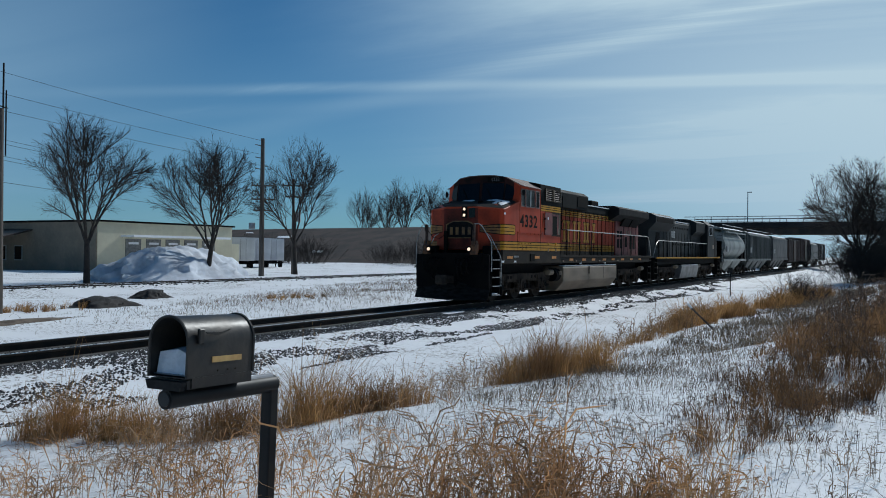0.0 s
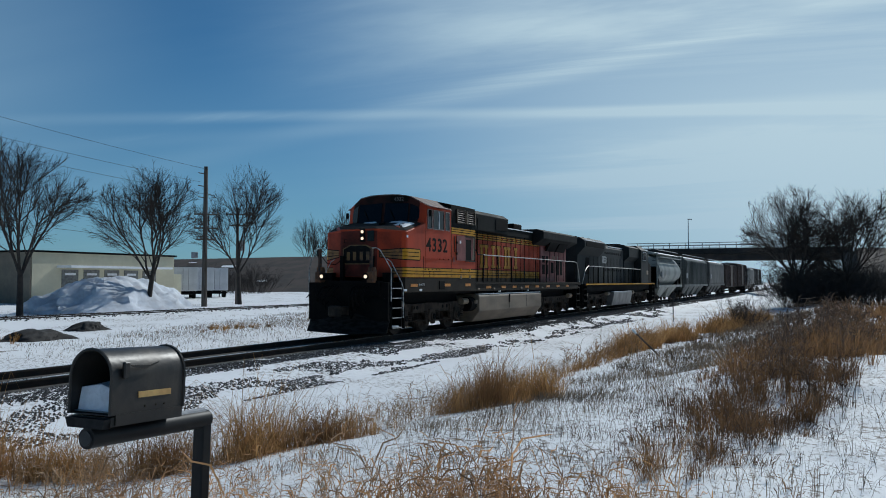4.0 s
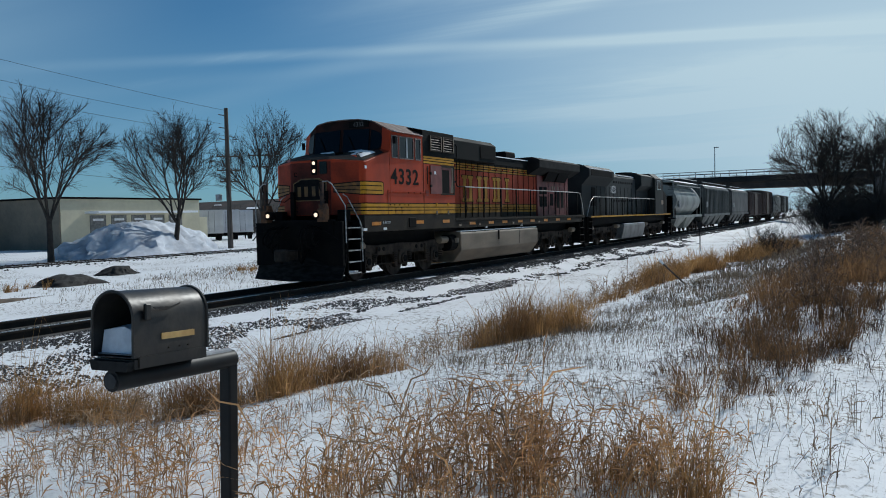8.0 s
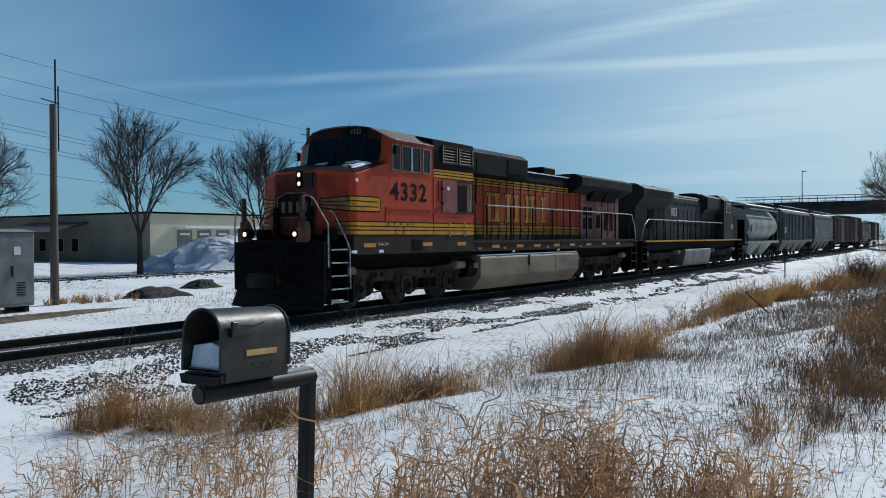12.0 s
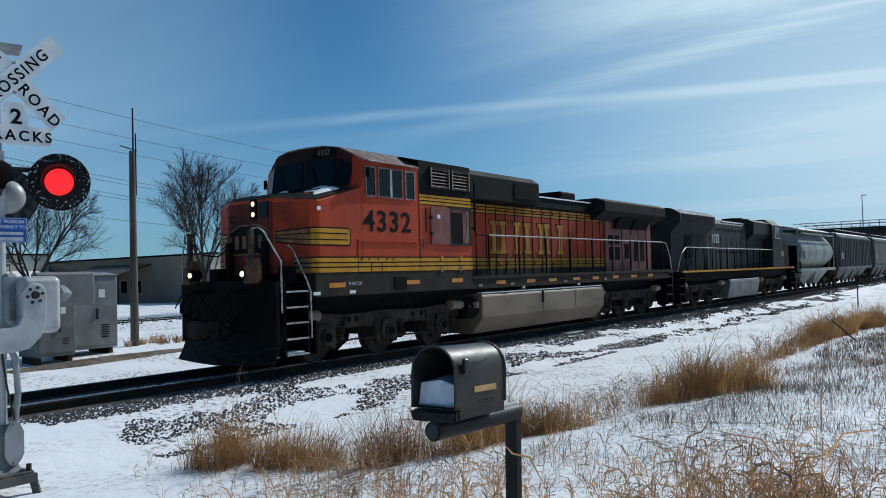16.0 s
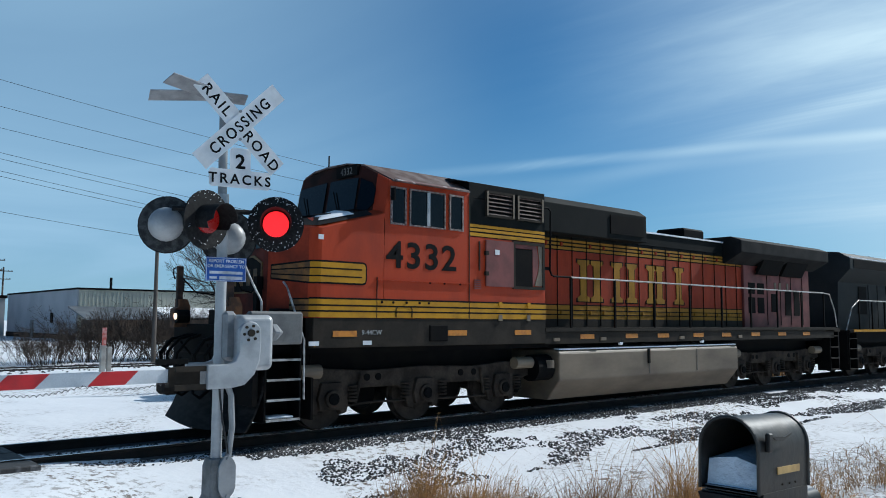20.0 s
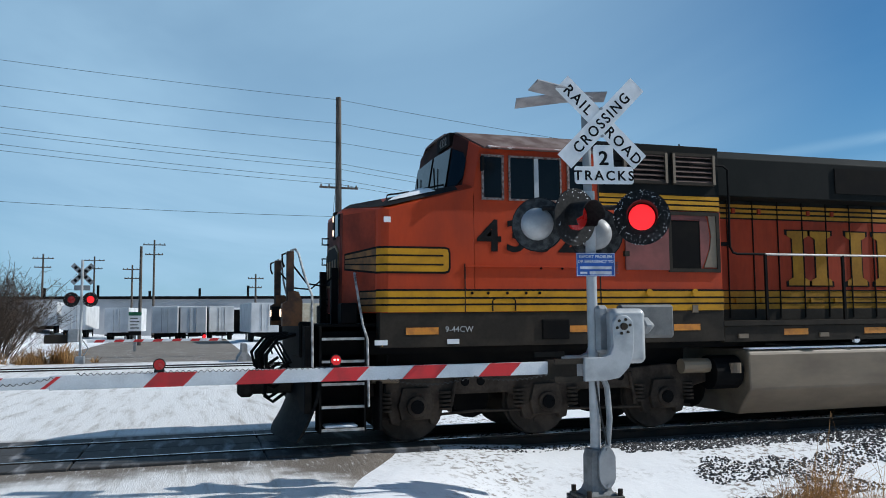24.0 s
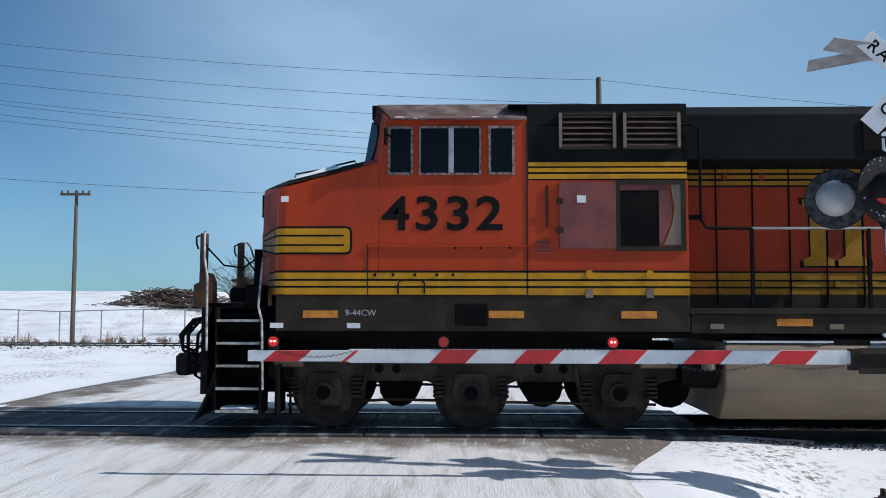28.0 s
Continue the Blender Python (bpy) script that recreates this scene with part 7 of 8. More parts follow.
bd = part("board", Geo().box(-0.42, 0.42, -0.08, -0.05, 1.15, 2.75), WHITE, sg, "white board with bars of print")
part("heading", Geo().box(-0.42, 0.42, -0.085, -0.081, 2.5, 2.75), mat("green_sheet", (0.02, 0.16, 0.07)), bd)
part("footer", Geo().box(-0.42, 0.42, -0.085, -0.081, 1.15, 1.42), LETTER, bd)
for k in range(4):
    part("print_bar", Geo().box(-0.32, 0.28 - 0.1 * (k % 2), -0.085, -0.081, 1.6 + k * 0.22, 1.68 + k * 0.22), mat("grey_print", (0.15, 0.15, 0.15)), bd)


# ---- chain-link fence ----
def fence():
    t = thing("chain_link_fence", "grey chain-link fence behind the second track", "fence")
    x, y = -62.0, 28.2
    n = 24
    for i in range(n + 1):
        px = x + i * 2.16
        zb = ground_z(px, y)
        part("post", Geo().tube([(px, y, zb - 0.1), (px, y, zb + 1.72)], 0.035, 8), GALV, t)
        if i < n:
            zn = ground_z(px + 2.16, y)
            part("top_rail", Geo().tube([(px, y, zb + 1.68), (px + 2.16, y, zn + 1.68)], 0.025, 6), GALV, t)
            me = Geo()
            for k in range(-10, 14):
                for s in (1, -1):
                    a, b = (k * 0.16, 0.0), (k * 0.16 + 1.62 * s * 0.85, 1.62)
                    if s < 0:
                        a, b = (k * 0.16 + 1.4, 0.0), (k * 0.16 + 1.4 - 1.38, 1.62)
                    pts = []
                    for u in (0, 1):
                        pts.append((a[0] + (b[0] - a[0]) * u, a[1] + (b[1] - a[1]) * u))
                    lo, hi = pts
                    if min(lo[0], hi[0]) < 0 or max(lo[0], hi[0]) > 2.16:
                        continue
                    me.tube([(px + lo[0], y, zb + 0.05 + lo[1]), (px + hi[0], y, zb + 0.05 + hi[1])], 0.004, 3, False)
            part("mesh_panel", me, GALV, t, "wire mesh")
    return t


fence()


# ---- bridge and its embankment ----
CONC = mat("bridge_concrete", (0.20, 0.19, 0.18), (0.13, 0.12, 0.115), 0.4, 0.85, bump=0.1, bscale=5)


# shade on deck, pier caps and parapet is put into a darker concrete
DARKCONC = mat("shaded_bridge_concrete", (0.034, 0.030, 0.027), (0.022, 0.019, 0.017), 0.4, 0.9, bump=0.1, bscale=5)


def bridge():
    t = thing("road_bridge", "concrete road bridge with steel girders and a railing over the railway", "bridge")
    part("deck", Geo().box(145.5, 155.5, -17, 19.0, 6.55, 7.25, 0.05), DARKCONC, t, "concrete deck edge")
    for x in (146.5, 149.0, 152.0, 154.5):
        part("girder", Geo().box(x - 0.2, x + 0.2, -17, 19.0, 5.55, 6.55), mat("brown_girder", (0.07, 0.05, 0.04), (0.045, 0.035, 0.03), 0.6, 0.7), t, "dark steel girder")
    for y in (-12.5, 10.5):
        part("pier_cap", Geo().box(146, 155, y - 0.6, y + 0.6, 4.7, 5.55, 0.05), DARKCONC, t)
        for x in (147.3, 150.5, 153.7):
            part("pier", Geo().tube([(x, y, -0.6), (x, y, 4.7)], 0.5, 14), CONC, t, "round concrete pier", smooth=True)
    for y in (18.0, -19.0):
        part("abutment", Geo().box(145.2, 156, y, y + 3, -0.6, 6.6), CONC, t)
    for x in (145.8, 155.2):
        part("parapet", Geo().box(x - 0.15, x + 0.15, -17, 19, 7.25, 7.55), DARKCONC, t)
        part("top_rail", Geo().tube([(x, -17, 8.55), (x, 19, 8.55)], 0.06, 6), GALV, t)
        part("mid_rail", Geo().tube([(x, -17, 8.05), (x, 19, 8.05)], 0.035, 6), GALV, t)
        for k in range(13):
            part("rail_post", Geo().box(x - 0.04, x + 0.04, -16.5 + k * 2.8, -16.4 + k * 2.8, 7.5, 8.55), GALV, t)
    lp = thing("street_lamp", "tall thin grey street lamp on the bridge", "street lamp", pose(151, 9.1, 7.25))
    part("pole", Geo().tube([(0, 0, 0), (0, 0, 5.8)], 0.09, 8, r2=0.06), GALV, lp)
    part("lantern", Geo().box(-0.15, 0.15, -0.7, 0.1, 5.75, 5.9, 0.03), GALV, lp)


bridge()
BROWNBANK = mat("dead_brush_bank", (0.040, 0.024, 0.018), (0.020, 0.014, 0.012), 0.25, 0.95, bump=0.6, bscale=2.5, grain=0.25)


def embankment(way=1, start=20, n=60, patches=26):
    """The road's ramp: a long bank that falls slowly away from the bridge."""
    g = Geo()
    prof = lambda h: [(-16 - 3 * h, -1.0), (-4.5, h), (4.5, h), (4.5 + h * 2, -1.0)]
    rings = []
    for i in range(n):
        far = i * 5.0
        y = start + way * far
        h = 7.3 - 0.003 * far - 0.00002 * far ** 2
        ring = []
        for k, (dx, z) in enumerate(prof(max(h, 0.2))):
            j = noise.noise((y * 0.15, k * 3.0, 5)) * (1.2 if k == 0 else 0.12)
            ring.append((150.5 + dx + j, y, z + (noise.noise((y * 0.2, k * 2.0, 1)) * 0.2 if k in (1, 2) else 0)))
        rings.append(ring)
    g.loft(rings if way > 0 else rings[::-1])
    ob = tagged(part("embankment", g, BROWNBANK), "dark brown brushy road embankment", "embankment", kind="structure")
    sn = Geo()
    rng = random.Random(5)
    for _ in range(patches):
        far, u = rng.uniform(5, min(130, n * 5 - 8)), rng.uniform(0.1, 0.9)
        y = start + way * far
        h = 7.3 - 0.003 * far - 0.00002 * far ** 2
        x0, x1 = 150.5 - 16 - 3 * h, 146.0
        x, z = x0 + (x1 - x0) * u, -1 + (h + 1) * u
        w, l = rng.uniform(0.3, 1.2), rng.uniform(0.5, 2.5)
        slope = (h + 1) / (x1 - x0)
        sn.add([(x - w, y - l, z - w * slope + 0.25), (x + w, y - l * 0.5, z + w * slope + 0.3), (x + w * 0.7, y + l, z + w * 0.7 * slope + 0.3), (x - w * 0.8, y + l * 0.7, z - w * 0.8 * slope + 0.25)], [(0, 1, 2, 3)])
    o = part("snow_patches", sn, SNOW, ob, "thin snow lying in patches")
    o["kind"] = "stuff"


embankment(patches=10)
embankment(-1, -18, 16, 150)


# ---- warehouses ----
def wall_ribs(parent, x0, x1, y, z0, z1, step, material):
    n = int((x1 - x0) / step)
    g = Geo()
    for i in range(n):
        x = x0 + i * step
        g.box(x, x + step * 0.35, y - 0.05, y, z0, z1)
    o = part("wall_ribs", g, material, parent, "ribbed metal siding")
    o["kind"] = "stuff"


def warehouse_cream():
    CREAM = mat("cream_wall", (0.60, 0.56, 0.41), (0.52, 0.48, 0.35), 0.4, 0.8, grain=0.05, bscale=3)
    # wall turned from the sun: its shade is painted as a darker tan
    SHADE = mat("shaded_block_wall", (0.24, 0.20, 0.145), (0.19, 0.16, 0.12), 0.4, 0.85, bump=0.1, bscale=4)
    t = thing("warehouse", "low cream warehouse with a dark roof edge and loading docks", "warehouse", pose(0, 0, 0))
    part("wall", Geo().box(46.5, 62.8, 47.0, 90.0, -0.6, 4.15), CREAM, t, "cream wall")
    part("side_wall", Geo().box(46.35, 46.49, 47.05, 90.0, -0.6, 4.15), SHADE, t, "tan side wall, darkened for its shaded side")
    part("roof", Geo().box(46.2, 63.0, 46.8, 90.2, 4.15, 4.32), BLACK, t, "dark roof edge")
    part("canopy", Geo().box(48.9, 60.8, 45.2, 47.0, 2.85, 3.05), SNOW, t, "snow-covered loading canopy")
    for k in range(5):
        x = 49.4 + k * 2.3
        d = part("dock_door", Geo().box(x, x + 1.7, 46.93, 46.99, 0.6, 2.7), mat("grey_door", (0.20, 0.20, 0.19)), t, "grey dock door")
        part("dock_bumper", Geo().box(x, x + 1.7, 46.7, 46.93, 0.2, 0.55), BLACK, d)
        part("door_light", Geo().box(x + 0.3, x + 1.4, 46.90, 46.93, 2.2, 2.4), WHITE, d)
    # porch on the shaded side
    part("porch_roof", Geo().prism([(42.6, 2.4), (46.4, 3.4), (46.4, 3.55), (42.6, 2.55)], "y", 56, 66), mat("brown_porch", (0.06, 0.04, 0.03)), t, "brown sloping porch roof")
    for y in (56.3, 61, 65.7):
        part("porch_post", Geo().box(42.8, 43.0, y - 0.1, y + 0.1, -0.5, 2.5), mat("brown_porch", (0.06, 0.04, 0.03)), t)
    for y in (57.5, 60.0, 63.0):
        w = part("window", Geo().box(46.30, 46.36, y, y + 1.2, 0.6, 2.0), mat("pale_frame", (0.5, 0.5, 0.48)), t)
        part("pane", Geo().box(46.27, 46.30, y + 0.08, y + 1.12, 0.68, 1.92), GLASS, w)
    part("dock_step", Geo().box(62.8, 64.4, 47.5, 55.0, -0.6, 2.4), CREAM, t)
    return t


def warehouse_white():
    RIB = mat("ivory_siding", (0.56, 0.54, 0.44), (0.47, 0.45, 0.37), 0.4, 0.6, grain=0.05)
    GREYW = mat("pale_grey_wall", (0.42, 0.43, 0.45), (0.36, 0.37, 0.39), 0.3, 0.7, grain=0.04)
    t = thing("metal_warehouse", "long ivory metal-sided warehouse with a snowy lean-to roof", "warehouse", pose(0, 0, 0))
    part("wall", Geo().box(27.05, 46.2, 75.0, 103.0, -0.6, 5.0), RIB, t, "ivory ribbed wall")
    wall_ribs(t, 27.2, 46.2, 75.0, 2.9, 4.85, 0.42, RIB)
    part("side_wall", Geo().box(26.9, 27.04, 75.0, 103.0, -0.4, 5.0), GREYW, t, "pale grey side wall")
    part("base_course", Geo().box(26.82, 26.9, 75.0, 103.0, -0.6, 0.3), BLACK, t)
    part("roof", Geo().box(26.8, 46.4, 74.8, 103.2, 5.0, 5.2), BLACK, t, "dark roof edge")
    part("lean_to_wall", Geo().box(27.4, 46.0, 70.2, 74.9, -0.6, 1.9), mat("brown_brick", (0.16, 0.105, 0.07), (0.11, 0.075, 0.055), 1, 0.85), t, "brown lean-to wall")
    part("lean_to_roof", Geo().prism([(69.2, 1.85), (74.9, 3.1), (74.9, 3.25), (69.2, 2.0)], "x", 26.0, 34.5), mat("slate_roof", (0.10, 0.115, 0.13), (0.16, 0.17, 0.18), 0.8, 0.6), t, "slate-grey lean-to roof")
    part("roof_snow", Geo().prism([(70.2, 2.1), (74.9, 3.1), (74.9, 3.3), (70.2, 2.3)], "x", 34.6, 46.0), SNOW, t, "snow on the lean-to roof")
    for x in (32, 40.5):
        part("roof_vent", Geo().tube([(x, 80, 5.2), (x, 80, 6.6)], 0.15, 8), BLACK, t)
    d = part("door", Geo().box(26.74, 26.84, 90.5, 91.5, -0.4, 1.8), mat("grey_door", (0.2, 0.2, 0.19)), t)
    part("window", Geo().box(26.84, 26.9, 83.0, 84.0, 1.5, 2.6), GLASS, t)
    for k in range(5):
        part("post", Geo().box(28.5 + k * 3.6, 28.7 + k * 3.6, 70.0, 70.2, -0.6, 1.9), BLACK, t)
    w = thing("dock_warehouse", "long pale warehouse with dark roof and trailer docks", "warehouse", pose(0, 0, 0))
    part("wall", Geo().box(-34.0, 26.8, 104.0, 130.0, -0.6, 4.6), GREYW, w)
    part("roof", Geo().box(-34.2, 27.0, 103.7, 130.2, 4.6, 5.0), BLACK, w, "dark roof edge")
    part("dock_canopy", Geo().box(4.0, 22.0, 100.5, 104.0, 3.1, 3.35), SNOW, w)
    part("dock_wall", Geo().box(4.0, 22.0, 103.85, 103.98, -0.4, 3.1), BLACK, w)
    for k in range(8):
        part("roof_vent", Geo().tube([(-28 + k * 7, 112, 5.0), (-28 + k * 7, 112, 6.0 + 0.4 * (k % 3))], 0.18, 8), BLACK, w)


warehouse_cream()
warehouse_white()


def trailer(label, x, y, turn, length=8.0, paint=None):
    t = thing("semi_trailer", label, "trailer", pose(x, y, ground_z(x, y), 0, 0, turn), "parked trailers")
    P = paint or mat("white_trailer", (0.62, 0.63, 0.64), (0.52, 0.53, 0.54), 0.8, 0.5)
    part("box", Geo().box(-1.25, 1.25, 0, length, 0.85, 3.5, 0.03), P, t)
    for s in (-0.6, 0.6):
        d = part("rear_door", Geo().box(s - 0.57, s + 0.57, -0.04, 0.0, 0.92, 3.42), P, t)
        part("lock_bar", Geo().tube([(s * 0.5, -0.06, 1.0), (s * 0.5, -0.06, 3.35)], 0.025, 6), GALV, d)
    part("bumper", Geo().box(-1.2, 1.2, 0.0, 0.15, 0.5, 0.65), BLACK, t)
    for yy in (1.2, 2.4):
        for s in (-1.0, 1.0):
            part("wheel", Geo().disc((s, yy, 0.5), (1, 0, 0), 0.5, 0.3, 14), BLACK, t)
    part("chassis", Geo().box(-0.5, 0.5, 0.2, length, 0.45, 0.85), BLACK, t)
    for s in (-0.8, 0.8):
        part("landing_leg", Geo().box(s - 0.06, s + 0.06, length - 1.5, length - 1.38, 0.0, 0.86), BLACK, t)
    return t


trailer("grey-white semi trailer with closed rear doors", 5.6, 61, 4)
trailer("cream refrigerated trailer with a ribbed rear", 10.0, 61, 4, 8, mat("cream_trailer", (0.50, 0.45, 0.34), (0.40, 0.33, 0.24), 2, 0.6))
for k, (x, y) in enumerate(((-3.3, 72), (-0.6, 72), (2.2, 74), (-8.5, 80), (-13.0, 82), (-16.2, 84))):
    trailer("white semi trailer parked at the docks", x, y, -8 + 6 * (k % 3), 9)
for k, x in enumerate((68.2, 71.4, 74.4)):
    trailer("white semi trailer beside the cream warehouse", x, 50.5 + k * 0.5, -42, 6)


# ---- snow pile, gravel mounds, brush pile ----
def mound(name, label, cat, x, y, rx, ry, h, material, seed, rough=0.25, turn=0.0, kind="", steep=2.3, flat=0.0):
    g, n, m = Geo(), 84, 30
    z0 = ground_z(x, y)
    v = []
    for j in range(m + 1):
        q = j / m
        for i in range(n):
            a = 2 * math.pi * i / n
            k = 1 + rough * (noise.noise((math.cos(a) * 1.5 + seed, math.sin(a) * 1.5, q * 2)) + 0.4 * noise.noise((math.cos(a) * 6 + seed, math.sin(a) * 6, q * 5)))
            px, py = rx * (flat + (1 - flat) * (1 - q)) * math.cos(a) * k, ry * (1 - q) * math.sin(a) * k
            lump = noise.noise((px * 0.8 + seed, py * 0.8, 3)) * 0.8 + 0.45 * noise.noise((px * 2.2, py * 2.2, seed)) + 0.25 * noise.noise((px * 5, py * 5, seed + 2))
            z = h * (1 - (1 - q) ** steep) + h * rough * 0.42 * lump * min(1, q * 5)
            v.append((px, py, z - 0.08 if j == 0 else z))
    f = [(j * n + i, j * n + (i + 1) % n, (j + 1) * n + (i + 1) % n, (j + 1) * n + i) for j in range(m) for i in range(n)]
    g.add(v, f)
    ob = part(name, g, material, None, "", True, pose(x, y, z0 - 0.05, 0, 0, turn))
    return tagged(ob, label, cat, kind=kind)


PILE = mat("old_ploughed_snow", (0.66, 0.70, 0.76), (0.48, 0.50, 0.54), 0.8, 0.8, bump=0.6, bscale=3.5, grain=0.12, spec=0.2)
mound("snow_mound", "tall ploughed pile of lumpy snow", "snow pile", 39.3, 29.2, 7.0, 3.6, 2.35, PILE, 3, 0.34, 0, "", 1.45, 0.22)
DARKHEAP = mat("dark_gravel", (0.016, 0.015, 0.0145), (0.035, 0.032, 0.03), 2, 0.9, bump=0.5, bscale=20)
mound("gravel_mound", "low dark gravel heap half under snow", "gravel heap", 19.7, 11.3, 1.5, 0.8, 0.42, DARKHEAP, 9, 0.5)
mound("gravel_mound", "small dark gravel heap half under snow", "gravel heap", 23.9, 13.6, 1.0, 0.65, 0.40, DARKHEAP, 12, 0.5)

EARTH = mat("bare_frozen_earth", (0.15, 0.115, 0.085), (0.085, 0.066, 0.05), 3, 0.95, bump=0.4, bscale=25)
mound("bare_earth", "bare brown earth in front of the signal cabinets", "bare ground", 13.0, 7.9, 3.6, 0.42, 0.13, EARTH, 15, 0.5, 6, "stuff", 3.0)


def sticks(name, label, x, y, rx, ry, h, n, seed):
    rng = random.Random(seed)
    g = Geo()
    z = ground_z(x, y)
    for _ in range(n):
        px, py = rng.gauss(0, rx / 2.2), rng.gauss(0, ry / 2.2)
        top = h * max(0.05, 1 - (px / rx) ** 2 - (py / ry) ** 2)
        a, l = rng.uniform(0, math.pi), rng.uniform(0.6, 2.6)
        zz = rng.uniform(0, top)
        dx, dy, dz = math.cos(a) * l / 2, math.sin(a) * l / 2, rng.uniform(-0.3, 0.3)
        g.tube([(px - dx, py - dy, zz - dz), (px + dx, py + dy, zz + dz)], rng.uniform(0.02, 0.07), 4, False)
    return tagged(part(name, g, mat("cut_branch_wood", (0.13, 0.098, 0.076), (0.075, 0.056, 0.045), 1.5, 0.9), None, "", False, pose(x, y, z)), label, "brush pile", kind="stuff")


sticks("brush_pile", "heap of cut grey branches on the snowy rise", -26.0, 58.0, 6.0, 2.5, 1.6, 700, 4)


# ---- trees ----
def grow(rng, g_limb, g_twig, p, d, length, r, level, depth, dome, spread):
    n = 4 if level < 3 else 3
    pts, q = [p], p.copy()
    dd = d.copy()
    for i in range(n):
        dd = (dd + Vector((rng.gauss(0, 0.11), rng.gauss(0, 0.11), rng.gauss(0.025, 0.09)))).normalized()
        q = q + dd * (length / n)
        pts.append(q.copy())
        if (q.x ** 2 + q.y ** 2) / dome[1] ** 2 + ((q.z - dome[0]) / dome[2]) ** 2 > 1:
            break
    n = len(pts) - 1
    (g_limb if level < 2 else g_twig).tube(pts, r, 7 if level < 2 else 4 if level < 3 else 3, False, r2=r * 0.45)
    if level >= depth:
        return
    for k in range((6, 8, 9, 8)[min(level, 3)]):
        u = rng.uniform(0.22, 1.0)
        i = min(int(u * n), n - 1)
        s = pts[i].lerp(pts[i + 1], u * n - i)
        ax = dd.orthogonal().normalized()
        ax.rotate(Matrix.Rotation(rng.uniform(0, 6.28), 3, dd))
        nd = (dd * math.cos(spread) + ax * math.sin(spread) * rng.uniform(0.6, 1.3)).normalized()
        grow(rng, g_limb, g_twig, s, nd, length * rng.uniform(0.42, 0.66), r * (0.52, 0.44, 0.46, 0.5)[min(level, 3)], level + 1, depth, dome, spread)


def tree(label, x, y, h, seed, trunk=0.3, spread=0.62, depth=4, stems=1, z=None, fork=0.28, group="bare trees"):
    rng = random.Random(seed)
    gl, gt, gr = Geo(), Geo(), Geo()
    zb = ground_z(x, y) - 0.1 if z is None else z
    t = thing("bare_tree", label, "tree", pose(x, y, zb), group)
    for s in range(stems):
        base = Vector((rng.uniform(-0.3, 0.3) * (stems > 1), rng.uniform(-0.3, 0.3) * (stems > 1), 0))
        lean = Vector((rng.gauss(0, 0.06 + 0.16 * (stems > 1)), rng.gauss(0, 0.06 + 0.16 * (stems > 1)), 1)).normalized()
        top = base + lean * h * fork
        gr.tube([base, base.lerp(top, 0.15), base.lerp(top, 0.6), top], h * 0.022 * trunk / 0.3, 9, False, r2=h * 0.015 * trunk / 0.3)
        for k in range(6):
            a = 2 * math.pi * (k + rng.random() * 0.6) / 5
            tip = rng.uniform(0.5, 1.45) * spread
            d = (Vector((math.cos(a) * math.sin(tip), math.sin(a) * math.sin(tip), math.cos(tip))) if k else lean).normalized()
            grow(rng, gl, gt, top - lean * h * 0.08 * rng.random(), d, h * rng.uniform(0.44, 0.60), h * 0.0082 * trunk / 0.3, 1, depth, (h * 0.56, h * 0.43 * spread / 0.62, h * 0.46), spread)
    part("trunk", gr, BARK, t, smooth=True)
    part("limb_mass", gl, BARK, t)["kind"] = "stuff"
    part("twig_mass", gt, TWIG, t, "fine bare twigs")["kind"] = "stuff"
    return t


tree("bare street tree with an ascending crown beside the snow pile", 31.85, 28.6, 10.0, 21, 0.3, 0.56)
tree("bare street tree in front of the snow pile", 40.23, 27.3, 9.6, 34, 0.3, 0.54)
tree("tall bare tree behind the utility pole", 54.25, 31.2, 11.6, 47, 0.24, 0.5)
tree("bare tree by the cream warehouse", 22.0, 30.5, 8.6, 58)
for k, (y, h) in enumerate(((84, 15), (90, 18), (97, 19), (104, 17.5), (110, 16))):
    tree("bare tree standing beyond the embankment", 176 + 3 * (k % 2), y, h, 70 + k, 0.22, 0.42, 3, 2, 2.0)
tree("spreading bare tree rising from a dark thicket", 66.0, -11.6, 8.8, 81, 0.3, 0.62, 4, 2)
tree("spreading bare tree rising from a dark thicket", 67.0, -15.0, 8.7, 82, 0.3, 0.62, 4, 2)


